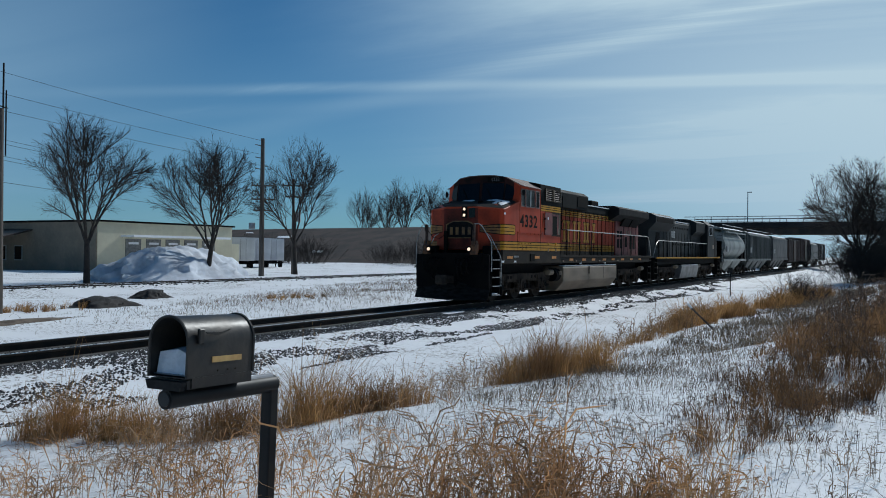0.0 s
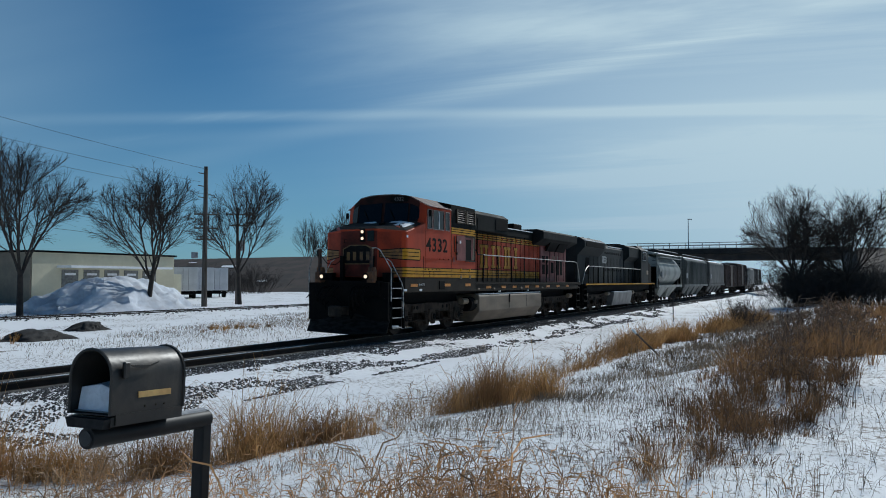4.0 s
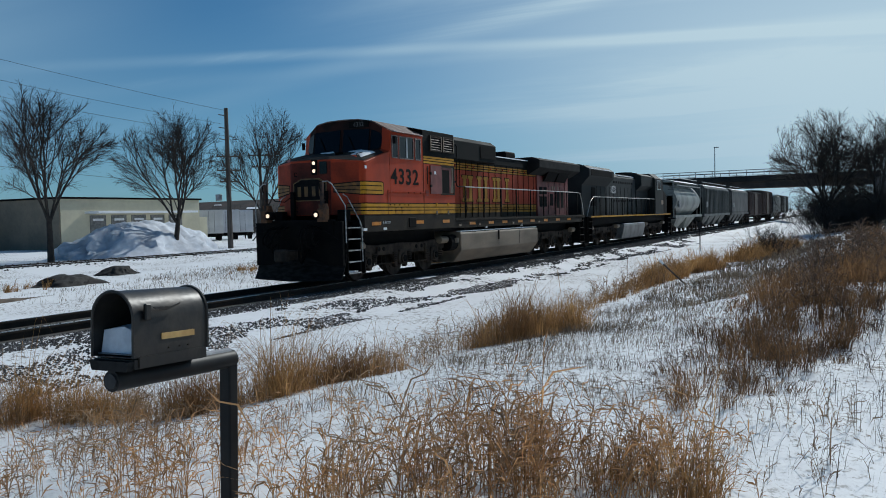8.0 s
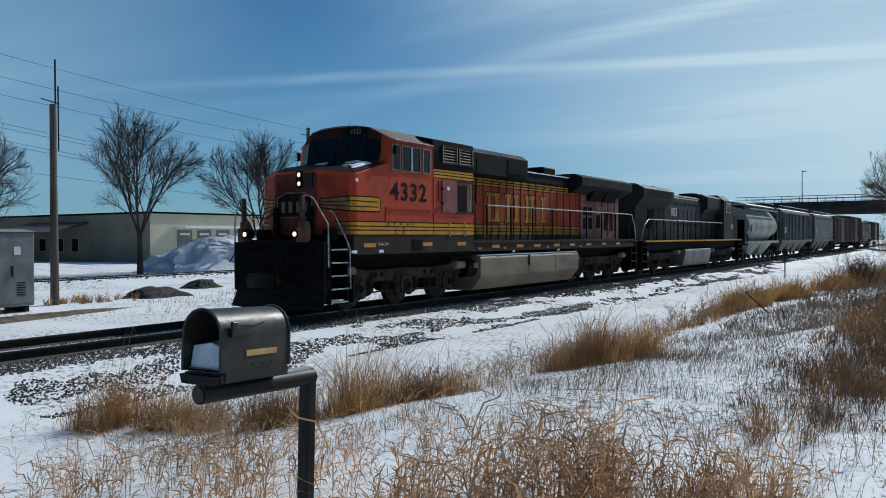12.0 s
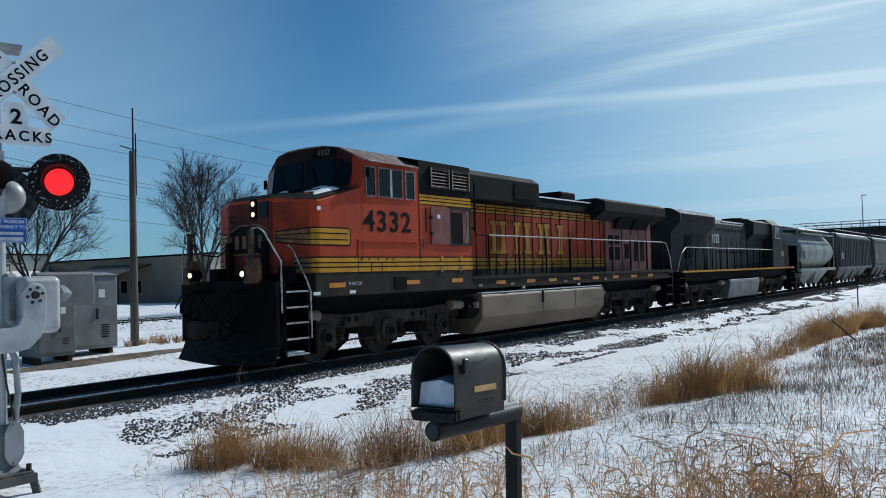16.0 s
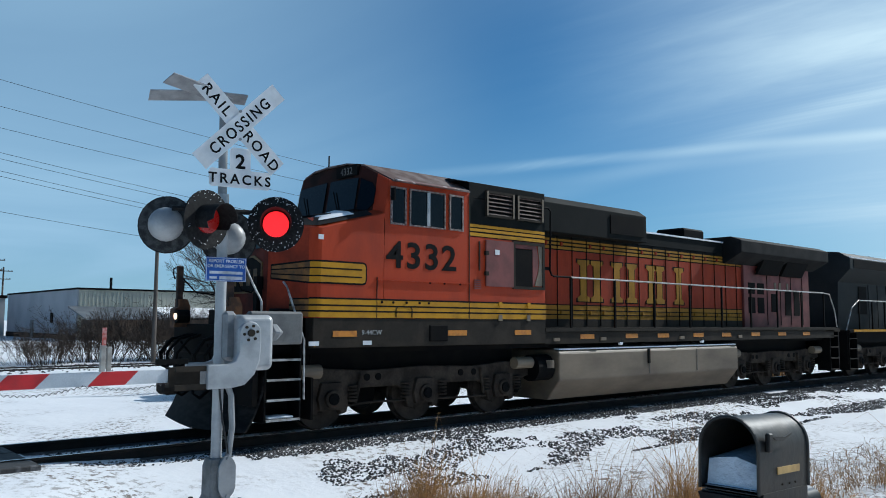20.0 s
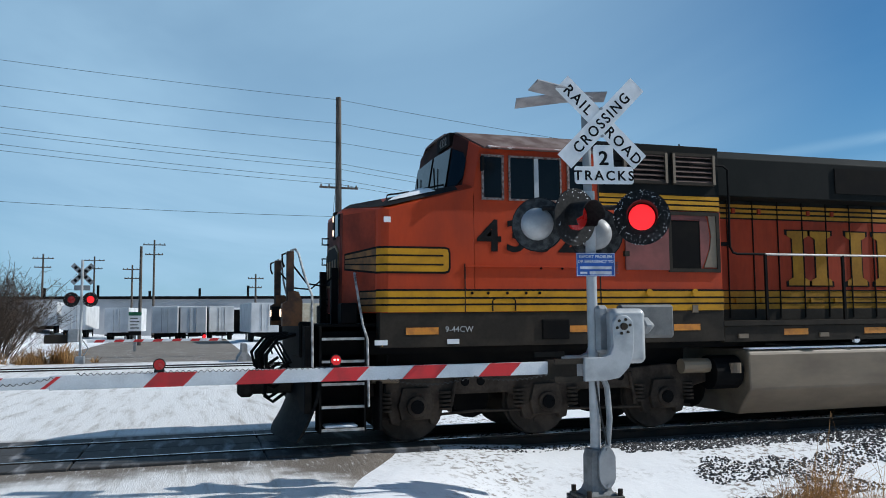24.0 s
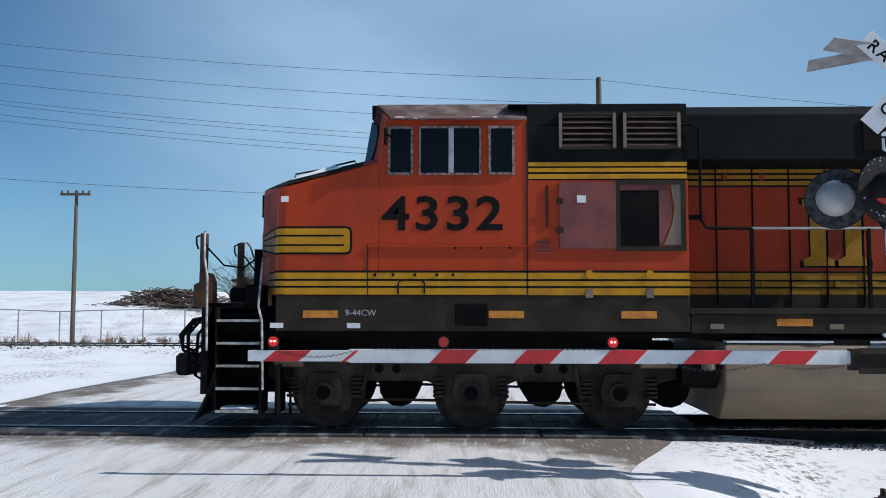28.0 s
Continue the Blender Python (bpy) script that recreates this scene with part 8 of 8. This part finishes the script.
def bush(label, x, y, w, h, n, seed, material=None, lift=0.0):
    """Many thin stems from the ground that fork twice."""
    rng = random.Random(seed)
    g = Geo()
    for _ in range(n):
        b = Vector((rng.gauss(0, w * 0.22), rng.gauss(0, w * 0.22), 0))
        d = Vector((b.x / w * 1.3 + rng.gauss(0, 0.28), b.y / w * 1.3 + rng.gauss(0, 0.28), 1)).normalized()
        l = h * rng.uniform(0.55, 1.0)
        mid = b + d * l * 0.55 + Vector((rng.gauss(0, 0.05), rng.gauss(0, 0.05), 0)) * h
        end = b + d * l
        r = 0.0038 * h + 0.003
        g.tube([b, mid, end], r, 4, False, r2=r * 0.4)
        for _ in range(6):
            u = rng.uniform(0.25, 0.98)
            s = b.lerp(end, u)
            q = s + (d + Vector((rng.gauss(0, 0.6), rng.gauss(0, 0.6), rng.uniform(-0.1, 0.4)))).normalized() * l * rng.uniform(0.2, 0.45)
            g.tube([s, q], r * 0.55, 3, False)
            for _ in range(3):
                s2 = s.lerp(q, rng.uniform(0.4, 1))
                g.tube([s2, s2 + Vector((rng.gauss(0, 1), rng.gauss(0, 1), rng.uniform(0, 1.2))).normalized() * l * 0.14], r * 0.4, 3, False)
    t = thing("bush", label, "bush", pose(x, y, ground_z(x, y) - 0.05 + lift), "bare bushes")
    part("twig_mass", g, material or TWIG, t)["kind"] = "stuff"
    return t


DARKTW = mat("dark_thicket", (0.030, 0.024, 0.021), (0.045, 0.034, 0.028), 1.5, 0.9)
for k, (x, y, w, h, n) in enumerate(((65.0, -11.8, 3.4, 2.8, 260), (67.5, -13.6, 4.6, 3.0, 320), (66.5, -16.6, 4.5, 2.8, 260), (72.0, -13.0, 5.0, 3.0, 240), (77.0, -14.0, 6.0, 3.4, 220), (70, -18.5, 6, 2.8, 200))):
    bush("dense dark leafless thicket beside the railway", x, y, w, h, n, 100 + k, DARKTW)
bush("small leafless bush with snow round it", 36.8, -10.5, 1.6, 1.5, 60, 120)
bush("wide leafless bush beyond the far signal", -11.4, 37.5, 3.1, 4.5, 300, 121, mat("brown_twigs", (0.085, 0.058, 0.040), (0.05, 0.036, 0.027), 1.5, 0.9))
for k, (x, y, w, h) in enumerate(((11.5, 28.5, 3.0, 1.8), (14.5, 30.0, 4.0, 2.6), (18.0, 30.0, 4.0, 2.8), (21.0, 32.0, 4.0, 2.6))):
    bush("brown leafless roadside shrub", x, y, w, h, 150, 130 + k, mat("brown_twigs", (0.11, 0.072, 0.045), (0.075, 0.05, 0.035), 1.5, 0.9))
for k in range(9):
    bush("dark scrub at the embankment's foot", 100 + (k % 3) * 5, 40 + k * 9, 7, 3.2 + (k % 2), 120, 150 + k, BARK)


# ---- dead grass ----
def blade_arc(g, rng, x, y, z, h, w, lean, wind=0.10, way=None):
    """One thin blade that rises and bends over."""
    a = rng.uniform(0, 6.283) if way is None else way
    dx, dy = math.cos(a) * lean * h + wind * h, math.sin(a) * lean * h - wind * 0.4 * h
    b = rng.uniform(0, 6.283)
    sx, sy = math.cos(b) * w, math.sin(b) * w
    o = len(g.v)
    p1 = (x + dx * 0.22, y + dy * 0.22, z + h * 0.52)
    p2 = (x + dx * 0.62, y + dy * 0.62, z + h * 0.86)
    e = (x + dx * 1.15, y + dy * 1.15, z + h * (1.0 - 0.45 * lean))
    g.v += [(x - sx, y - sy, z), (x + sx, y + sy, z), (p1[0] + sx * 0.9, p1[1] + sy * 0.9, p1[2]), (p1[0] - sx * 0.9, p1[1] - sy * 0.9, p1[2]),
            (p2[0] + sx * 0.65, p2[1] + sy * 0.65, p2[2]), (p2[0] - sx * 0.65, p2[1] - sy * 0.65, p2[2]), e]
    g.f += [(o, o + 1, o + 2, o + 3), (o + 3, o + 2, o + 4, o + 5), (o + 5, o + 4, o + 6)]
    return p1, p2, e


def leaf(g, rng, p, way, length, w, rise):
    """A narrow pointed leaf that leaves the stem upwards and hooks over."""
    o = len(g.v)
    c, s = math.cos(way), math.sin(way)
    b = rng.uniform(0, 6.283)
    sx, sy, sz = math.cos(b) * w, math.sin(b) * w, rng.uniform(-0.7, 0.7) * w
    q1 = (p[0] + c * length * 0.35, p[1] + s * length * 0.35, p[2] + length * rise * 0.55)
    q2 = (p[0] + c * length * 0.72, p[1] + s * length * 0.72, p[2] + length * rise * 0.62)
    q3 = (p[0] + c * length, p[1] + s * length, p[2] + length * (rise * 0.80 - rng.uniform(-0.15, 0.35)))
    g.v += [(p[0], p[1], p[2]), (q1[0] + sx, q1[1] + sy, q1[2] + sz), (q1[0] - sx, q1[1] - sy, q1[2] - sz),
            (q2[0] + sx * 0.8, q2[1] + sy * 0.8, q2[2] + sz), (q2[0] - sx * 0.8, q2[1] - sy * 0.8, q2[2] - sz), q3]
    g.f += [(o, o + 1, o + 2), (o + 2, o + 1, o + 3, o + 4), (o + 4, o + 3, o + 5)]


def weed(g, rng, x, y, z, h, w):
    """A reed-like stalk with narrow hooked leaves up its length."""
    p1, p2, e = blade_arc(g, rng, x, y, z, h, w * 0.8, abs(rng.gauss(0.22, 0.20)))
    side = rng.uniform(0, 6.283)
    for k in range(rng.randint(6, 11)):
        u = rng.uniform(0.06, 1.0)
        if u < 0.6:
            v = u / 0.6
            q = (x + (p1[0] - x) * v, y + (p1[1] - y) * v, z + (p1[2] - z) * v)
        else:
            v = (u - 0.6) / 0.4
            q = tuple(p1[i] + (p2[i] - p1[i]) * v for i in range(3))
        side += 2.6 + rng.gauss(0, 0.6)
        leaf(g, rng, q, side, h * rng.uniform(0.18, 0.44), w * rng.uniform(0.9, 1.5), rng.uniform(0.3, 1.6))


def tussock(g, rng, x, y, h, w, n, r):
    """Blades that fan out of one root; a few stand clear of the rest."""
    bias, lean0 = rng.uniform(0, 6.283), rng.uniform(0.0, 0.45)
    for _ in range(n):
        a, d = rng.uniform(0, 6.283), r * rng.random() ** 0.7
        px, py = x + math.cos(a) * d, y + math.sin(a) * d
        k = h * (rng.uniform(0.35, 0.9) if rng.random() < 0.85 else rng.uniform(0.9, 1.3))
        out = a if rng.random() < 0.6 else bias
        blade_arc(g, rng, px, py, ground_z(px, py) - 0.02, k, w * rng.uniform(0.6, 1.3), abs(rng.gauss(0.35 + lean0, 0.30)), way=out + rng.gauss(0, 0.7))


def blocked(px, py):
    return -4.2 < py < 3 or px < road_right(py) + (0.30 if py < -8 else 0.5) and py < 20 or abs(px - 3.5) < 0.07 and abs(py + 11.2) < 0.07


def meadow(name, label, patches, material, seed, style):
    """Patches (x, y, half length, half width, turn, count, height, width), ragged at the edges and with gaps."""
    rng = random.Random(seed)
    g = Geo()
    for cx, cy, rx, ry, turn, n, h, w in patches:
        c, s = math.cos(radians(turn)), math.sin(radians(turn))
        for _ in range(n):
            r, a = rng.random() ** 0.5 * (1.0 if rng.random() < 0.8 else 1.45), rng.uniform(0, 6.283)
            u, v = r * math.cos(a), r * math.sin(a)
            px, py = cx + c * u * rx - s * v * ry, cy + s * u * rx + c * v * ry
            if blocked(px, py):
                continue
            gap = noise.noise((px * 1.7, py * 1.7, seed))
            if gap < -0.12 and rng.random() < 0.75:
                continue
            k = h * (1.0 - 0.30 * r * r) * rng.uniform(0.40, 1.22) * (0.9 + 0.6 * gap)
            if style == "tussock":
                tussock(g, rng, px, py, k, w, rng.randint(12, 34), 0.05 + 0.10 * h)
            elif style == "weed":
                weed(g, rng, px, py, ground_z(px, py) - 0.02, k, w)
            else:
                blade_arc(g, rng, px, py, ground_z(px, py) - 0.02, k, w * rng.uniform(0.6, 1.3), abs(rng.gauss(0.6, 0.45)))
    me = bpy.data.meshes.new(name)
    me.from_pydata(g.v, [], g.f)
    me.materials.append(material)
    return tagged(new(name, me), label, "dry grass", kind="stuff")


RUSSET = mat("dry_russet_stalks", (0.50, 0.280, 0.125), (0.22, 0.125, 0.066), 0.9, 0.85, island=0.5, bscale=4)
GREYSTALK = mat("grey_brown_stalks", (0.27, 0.20, 0.13), (0.13, 0.098, 0.07), 0.9, 0.9, island=0.5, bscale=4)
leafy(RUSSET, 0.45)
meadow("golden_grass", "ragged tufts of dry golden grass in the snow", (
    (6.67, -4.85, 0.42, 0.36, 0, 52, 0.86, 0.0027), (7, -5.6, 0.40, 0.36, 0, 44, 0.741, 0.0027), (7.1, -6.1, 0.35, 0.35, 0, 40, 0.741, 0.0027),
    (7.3, -7.2, 0.55, 0.45, 0, 76, 0.773, 0.0027), (7.9, -8.1, 0.8, 0.42, -20, 110, 0.805, 0.0027), (8.6, -8.7, 0.8, 0.35, -10, 35, 0.515, 0.0027),
    (11.7, -9.40, 0.95, 0.62, -25, 170, 0.792, 0.00342), (13.3, -9.2, 1.4, 0.35, 10, 24, 0.404, 0.0036), (17, -8.7, 3.2, 0.35, 3, 57, 0.404, 0.00405), (21.5, -8.5, 2.4, 0.4, 3, 57, 0.561, 0.00495),
    (26, -8.4, 2.6, 0.5, 0, 180, 0.871, 0.00675), (30.5, -8.7, 2.2, 0.6, 0, 120, 0.818, 0.0072), (36, -9.8, 2.8, 0.9, 0, 120, 0.871, 0.009), (42, -10.2, 3, 1, 0, 90, 0.924, 0.0108),
    (16.9, 10.8, 2.2, 0.6, 0, 39, 0.422, 0.0072), (27.5, 9, 2, 0.8, 0, 30, 0.422, 0.0072), (34, 3.7, 0.5, 0.4, 0, 30, 1.056, 0.009), (-7.3, 32, 1.6, 1.4, 0, 90, 1.32, 0.0117),
    (4.62, -12.88, 0.26, 0.2, -50, 27, 0.607, 0.00198), (5, -12.5, 0.25, 0.2, 0, 12, 0.528, 0.00198)), GOLD, 11, "tussock")
BANKGRASS = mat("dead_brown_grass", (0.30, 0.165, 0.072), (0.13, 0.074, 0.036), 0.9, 0.85, island=0.5, bscale=4)
leafy(BANKGRASS, 0.38)
DEADWEED = mat("dark_dead_weeds", (0.17, 0.105, 0.066), (0.075, 0.050, 0.036), 0.9, 0.9, island=0.5, bscale=4)
meadow("bank_grass", "thick dry brown grass on the bank", (
    (7.2, -12.75, 0.8, 0.40, -12, 40, 0.34, 0.0024), (8.5, -12.95, 1.0, 0.55, -12, 66, 0.42, 0.0026), (9.9, -13.10, 1.3, 0.70, -10, 96, 0.50, 0.0029), (11.6, -13.20, 1.5, 0.85, -8, 104, 0.54, 0.0033), (13.6, -13.40, 1.9, 1.00, -8, 104, 0.56, 0.0038), (16.4, -13.75, 2.4, 1.1, -4, 104, 0.56, 0.0048),
    (20.5, -14.05, 3.0, 1.1, -2, 92, 0.55, 0.0062), (26.0, -14.4, 3.8, 1.3, 0, 100, 0.64, 0.0085), (34.0, -14.7, 5.0, 1.6, 0, 95, 0.70, 0.0114), (45.0, -14.9, 6.0, 2.0, 0, 85, 0.76, 0.0143)), BANKGRASS, 12, "tussock")
meadow("bank_weeds", "dark dead weed stems among the bank's grass", (
    (8.0, -12.8, 1.4, 0.7, -8, 200, 0.36, 0.0025), (11, -13.25, 1.8, 0.9, -6, 250, 0.50, 0.0034), (14.5, -13.35, 2.4, 1.0, -4, 270, 0.64, 0.0045), (20, -13.55, 4, 1.2, 0, 300, 0.80, 0.0063), (30, -13.75, 6, 1.4, 0, 260, 0.95, 0.0100)), DEADWEED, 22, "weed")
meadow("near_weeds", "tangled dry brown weeds standing in the snow", (
    (3.95, -12.0, 0.75, 0.36, -60, 125, 0.56, 0.0032), (4.40, -12.40, 0.65, 0.38, -50, 125, 0.56, 0.0032), (4.55, -11.75, 0.75, 0.42, -55, 74, 0.46, 0.0032), (4.75, -12.85, 0.45, 0.30, -30, 60, 0.52, 0.0032),
    (3.60, -11.45, 0.34, 0.30, 0, 40, 0.48, 0.0032), (5.30, -12.60, 0.55, 0.34, -30, 44, 0.42, 0.0030), (3.42, -12.45, 0.40, 0.26, -60, 30, 0.46, 0.0030), (3.75, -10.75, 0.40, 0.40, 0, 34, 0.44, 0.0030)), RUSSET, 13, "weed")
meadow("near_tufts", "bushy tufts of golden brown grass among the weeds", (
    (4.15, -12.05, 0.66, 0.28, -58, 9, 0.50, 0.0020), (4.60, -12.48, 0.50, 0.30, -45, 11, 0.52, 0.0020), (4.95, -12.62, 0.36, 0.24, -20, 8, 0.46, 0.0020)), GOLD, 53, "tussock")
meadow("near_straw", "pale dry stalks among the brown weeds", (
    (4.15, -12.15, 0.85, 0.42, -58, 110, 0.55, 0.0029), (4.75, -11.48, 0.9, 0.6, -50, 60, 0.42, 0.0029), (4.85, -12.78, 0.5, 0.35, 0, 60, 0.48, 0.0029), (4.85, -13.48, 0.6, 0.25, 0, 16, 0.36, 0.0026), (6.05, -13.38, 0.8, 0.4, 0, 24, 0.33, 0.0026)), STRAW, 31, "weed")
meadow("left_weeds", "thin brown weeds in the snow by the mailbox", (
    (3.75, -9.5, 0.60, 0.75, 0, 52, 0.56, 0.0028), (4.2, -10.3, 0.60, 0.55, 0, 50, 0.52, 0.0028), (4.8, -9.3, 0.7, 0.7, 0, 40, 0.48, 0.0028), (4.2, -8.4, 0.5, 0.5, 0, 30, 0.50, 0.0028), (3.6, -10.6, 0.40, 0.45, 0, 36, 0.50, 0.0028), (3.3, -9.0, 0.35, 0.6, 0, 26, 0.48, 0.0028), (3.1, -9.9, 0.40, 0.55, 0, 34, 0.46, 0.0028), (3.0, -10.6, 0.35, 0.4, 0, 18, 0.42, 0.0028),
    (5.6, -10.2, 0.7, 0.6, 0, 34, 0.40, 0.0026), (4.6, -7, 0.5, 0.6, 0, 22, 0.50, 0.0026), (5.9, -5.2, 0.5, 0.6, 0, 18, 0.52, 0.0026)), RUSSET, 17, "weed")
meadow("left_straw", "sparse straw-coloured stalks in the snow by the mailbox", (
    (3.8, -9.8, 0.6, 0.9, 0, 40, 0.54, 0.0026), (4.6, -9.6, 0.8, 0.8, 0, 36, 0.48, 0.0026), (5.2, -8.2, 0.8, 0.7, 0, 34, 0.46, 0.0026)), STRAW, 57, "weed")
meadow("fence_grass", "pale dry grass along the chain-link fence", (
    (-22, 28.0, 10, 0.9, 0, 150, 0.5, 0.010), (-38, 28.3, 12, 1.0, 0, 120, 0.5, 0.014), (-10.0, 33.5, 2.6, 2.0, 0, 60, 0.7, 0.012)), STRAW, 41, "tussock")
meadow("wispy_grass", "wispy grass between the golden tufts", (
    (6.6, -6.8, 0.9, 1.3, 0, 125, 0.504, 0.00313), (9.6, -8.3, 1.4, 0.7, -20, 182, 0.48, 0.0033), (10.6, -8.6, 1.4, 0.6, -20, 125, 0.504, 0.00363), (15, -8.4, 3, 0.7, 3, 154, 0.48, 0.00495), (23, -8.3, 4, 0.8, 0, 154, 0.6, 0.0066)), STRAW, 33, "weed")
meadow("sparse_stalks", "sparse thin dead stalks all over the thin snow", (
    (6.6, -10.8, 1.8, 1.5, 0, 2700, 0.18, 0.0017), (9.6, -11, 2.4, 1.5, 0, 3700, 0.18, 0.0021), (14, -10.9, 3.4, 1.5, 0, 4700, 0.19, 0.0028), (21, -10.8, 5, 1.6, 0, 5616, 0.22, 0.0045), (30, -11, 6, 1.6, 0, 4104, 0.264, 0.007), (40, -11.4, 7, 1.7, 0, 2592, 0.33, 0.01),
    (10, -7.4, 3.6, 0.8, 0, 756, 0.198, 0.0024), (15, -7.3, 3.6, 0.6, 0, 540, 0.22, 0.0032), (7.2, -13.4, 2, 0.8, 0, 600, 0.264, 0.0018), (10, -14.2, 2.4, 0.6, 0, 405, 0.29, 0.0022), (32, 9, 11, 4, 0, 6210, 0.22, 0.006), (48, 12, 14, 5, 0, 5670, 0.242, 0.009), (62, 14, 16, 5, 0, 4320, 0.275, 0.013), (24, 7.5, 9, 3, 0, 2430, 0.198, 0.005)), GREYSTALK, 14, "blade")


# ---- ballast ----
def stones(name, label, rows, seed):
    """Loose broken stone in patches; each stone a small irregular lump."""
    rng = random.Random(seed)
    v, f = [], []
    shape = [(1, 0, 0), (-1, 0, 0), (0, 1, 0), (0, -1, 0), (0, 0, 1), (0, 0, -0.6)]
    tri = [(0, 2, 4), (2, 1, 4), (1, 3, 4), (3, 0, 4), (2, 0, 5), (1, 2, 5), (3, 1, 5), (0, 3, 5)]
    for x0, x1, y0, y1, n, r, keep in rows:
        for _ in range(n):
            x, y = rng.uniform(x0, x1), rng.uniform(y0, y1)
            if keep and noise.noise((x * 0.45, y * 1.6, 2.0)) + 0.35 * noise.noise((x * 2.2, y * 3.0, 8.0)) < keep:
                continue
            if ROAD_L - 0.3 < x < ROAD_R + 0.4:
                continue
            z = ground_z(x, y) + r * 0.15
            o, q = len(v), r * rng.uniform(0.6, 1.3)
            for a in shape:
                v.append((x + a[0] * q * rng.uniform(0.7, 1.2), y + a[1] * q * rng.uniform(0.7, 1.2), z + a[2] * q * 0.7 * rng.uniform(0.7, 1.2)))
            f += [tuple(i + o for i in t) for t in tri]
    me = bpy.data.meshes.new(name)
    me.from_pydata(v, [], f)
    me.materials.append(GRAVEL)
    return tagged(new(name, me), label, "ballast", kind="stuff")


stones("track_ballast", "dark broken ballast stones in the snow beside the rails", (
    (6.0, 26, -1.9, -1.0, 9500, 0.026, -0.36), (3.4, 7.0, -1.5, -1.0, 500, 0.022, -0.1), (6.5, 26, -3.9, -1.9, 15000, 0.027, -0.02), (26, 60, -2.2, -1.0, 6500, 0.05, -0.36), (26, 60, -3.9, -2.2, 5500, 0.045, 0.04),
    (60, 130, -2.4, -1.0, 2500, 0.09, -0.2), (3.2, 30, -0.66, 0.66, 2500, 0.03, 0.05), (3.2, 30, 0.8, 2.4, 2500, 0.03, -0.1), (-40, -9.5, -2.4, 2.4, 2500, 0.05, 0.0), (-60, 60, TRACK_2 - 2.2, TRACK_2 + 2.2, 3000, 0.07, 0.0)), 21)


# dark strips of wet ballast along both rails
def ballast_strips():
    for yc in (0.0, TRACK_2):
        for s in (-1, 1):
            g = Geo()
            xs = [-120 + i * 1.5 for i in range(220)]
            for i in range(len(xs) - 1):
                w0 = 0.26 + 0.07 * noise.noise((xs[i] * 0.8, s, yc))
                w1 = 0.26 + 0.07 * noise.noise((xs[i + 1] * 0.8, s, yc))
                c = yc + s * 0.7525
                zz = -0.150 if yc == 0 else -0.20
                g.add([(xs[i], c - w0, zz), (xs[i + 1], c - w1, zz), (xs[i + 1], c + w1, zz), (xs[i], c + w0, zz)], [(0, 1, 2, 3)])
            tagged(part("wet_ballast", g, mat("wet_ballast_stone", (0.045, 0.042, 0.040), (0.09, 0.085, 0.08), 6, 0.85, bump=0.6, bscale=40)), "dark wet ballast along a rail", "ballast", kind="stuff")


ballast_strips()


# ---- what moves ----
def motions():
    r0 = TRAIN_X[0]
    times = [i * 0.5 for i in range(len(TRAIN_X))]
    for ob, dx in CARS:
        walk(ob, [(t, pose(x + dx, 0, 0)) for t, x in zip(times, TRAIN_X)])
    for ob, ax, r in WHEELSETS:
        walk(ob, [(t, pose(ax, 0, r, 0, math.degrees((x - r0) / r), 0)) for t, x in zip(times, TRAIN_X)])


motions()
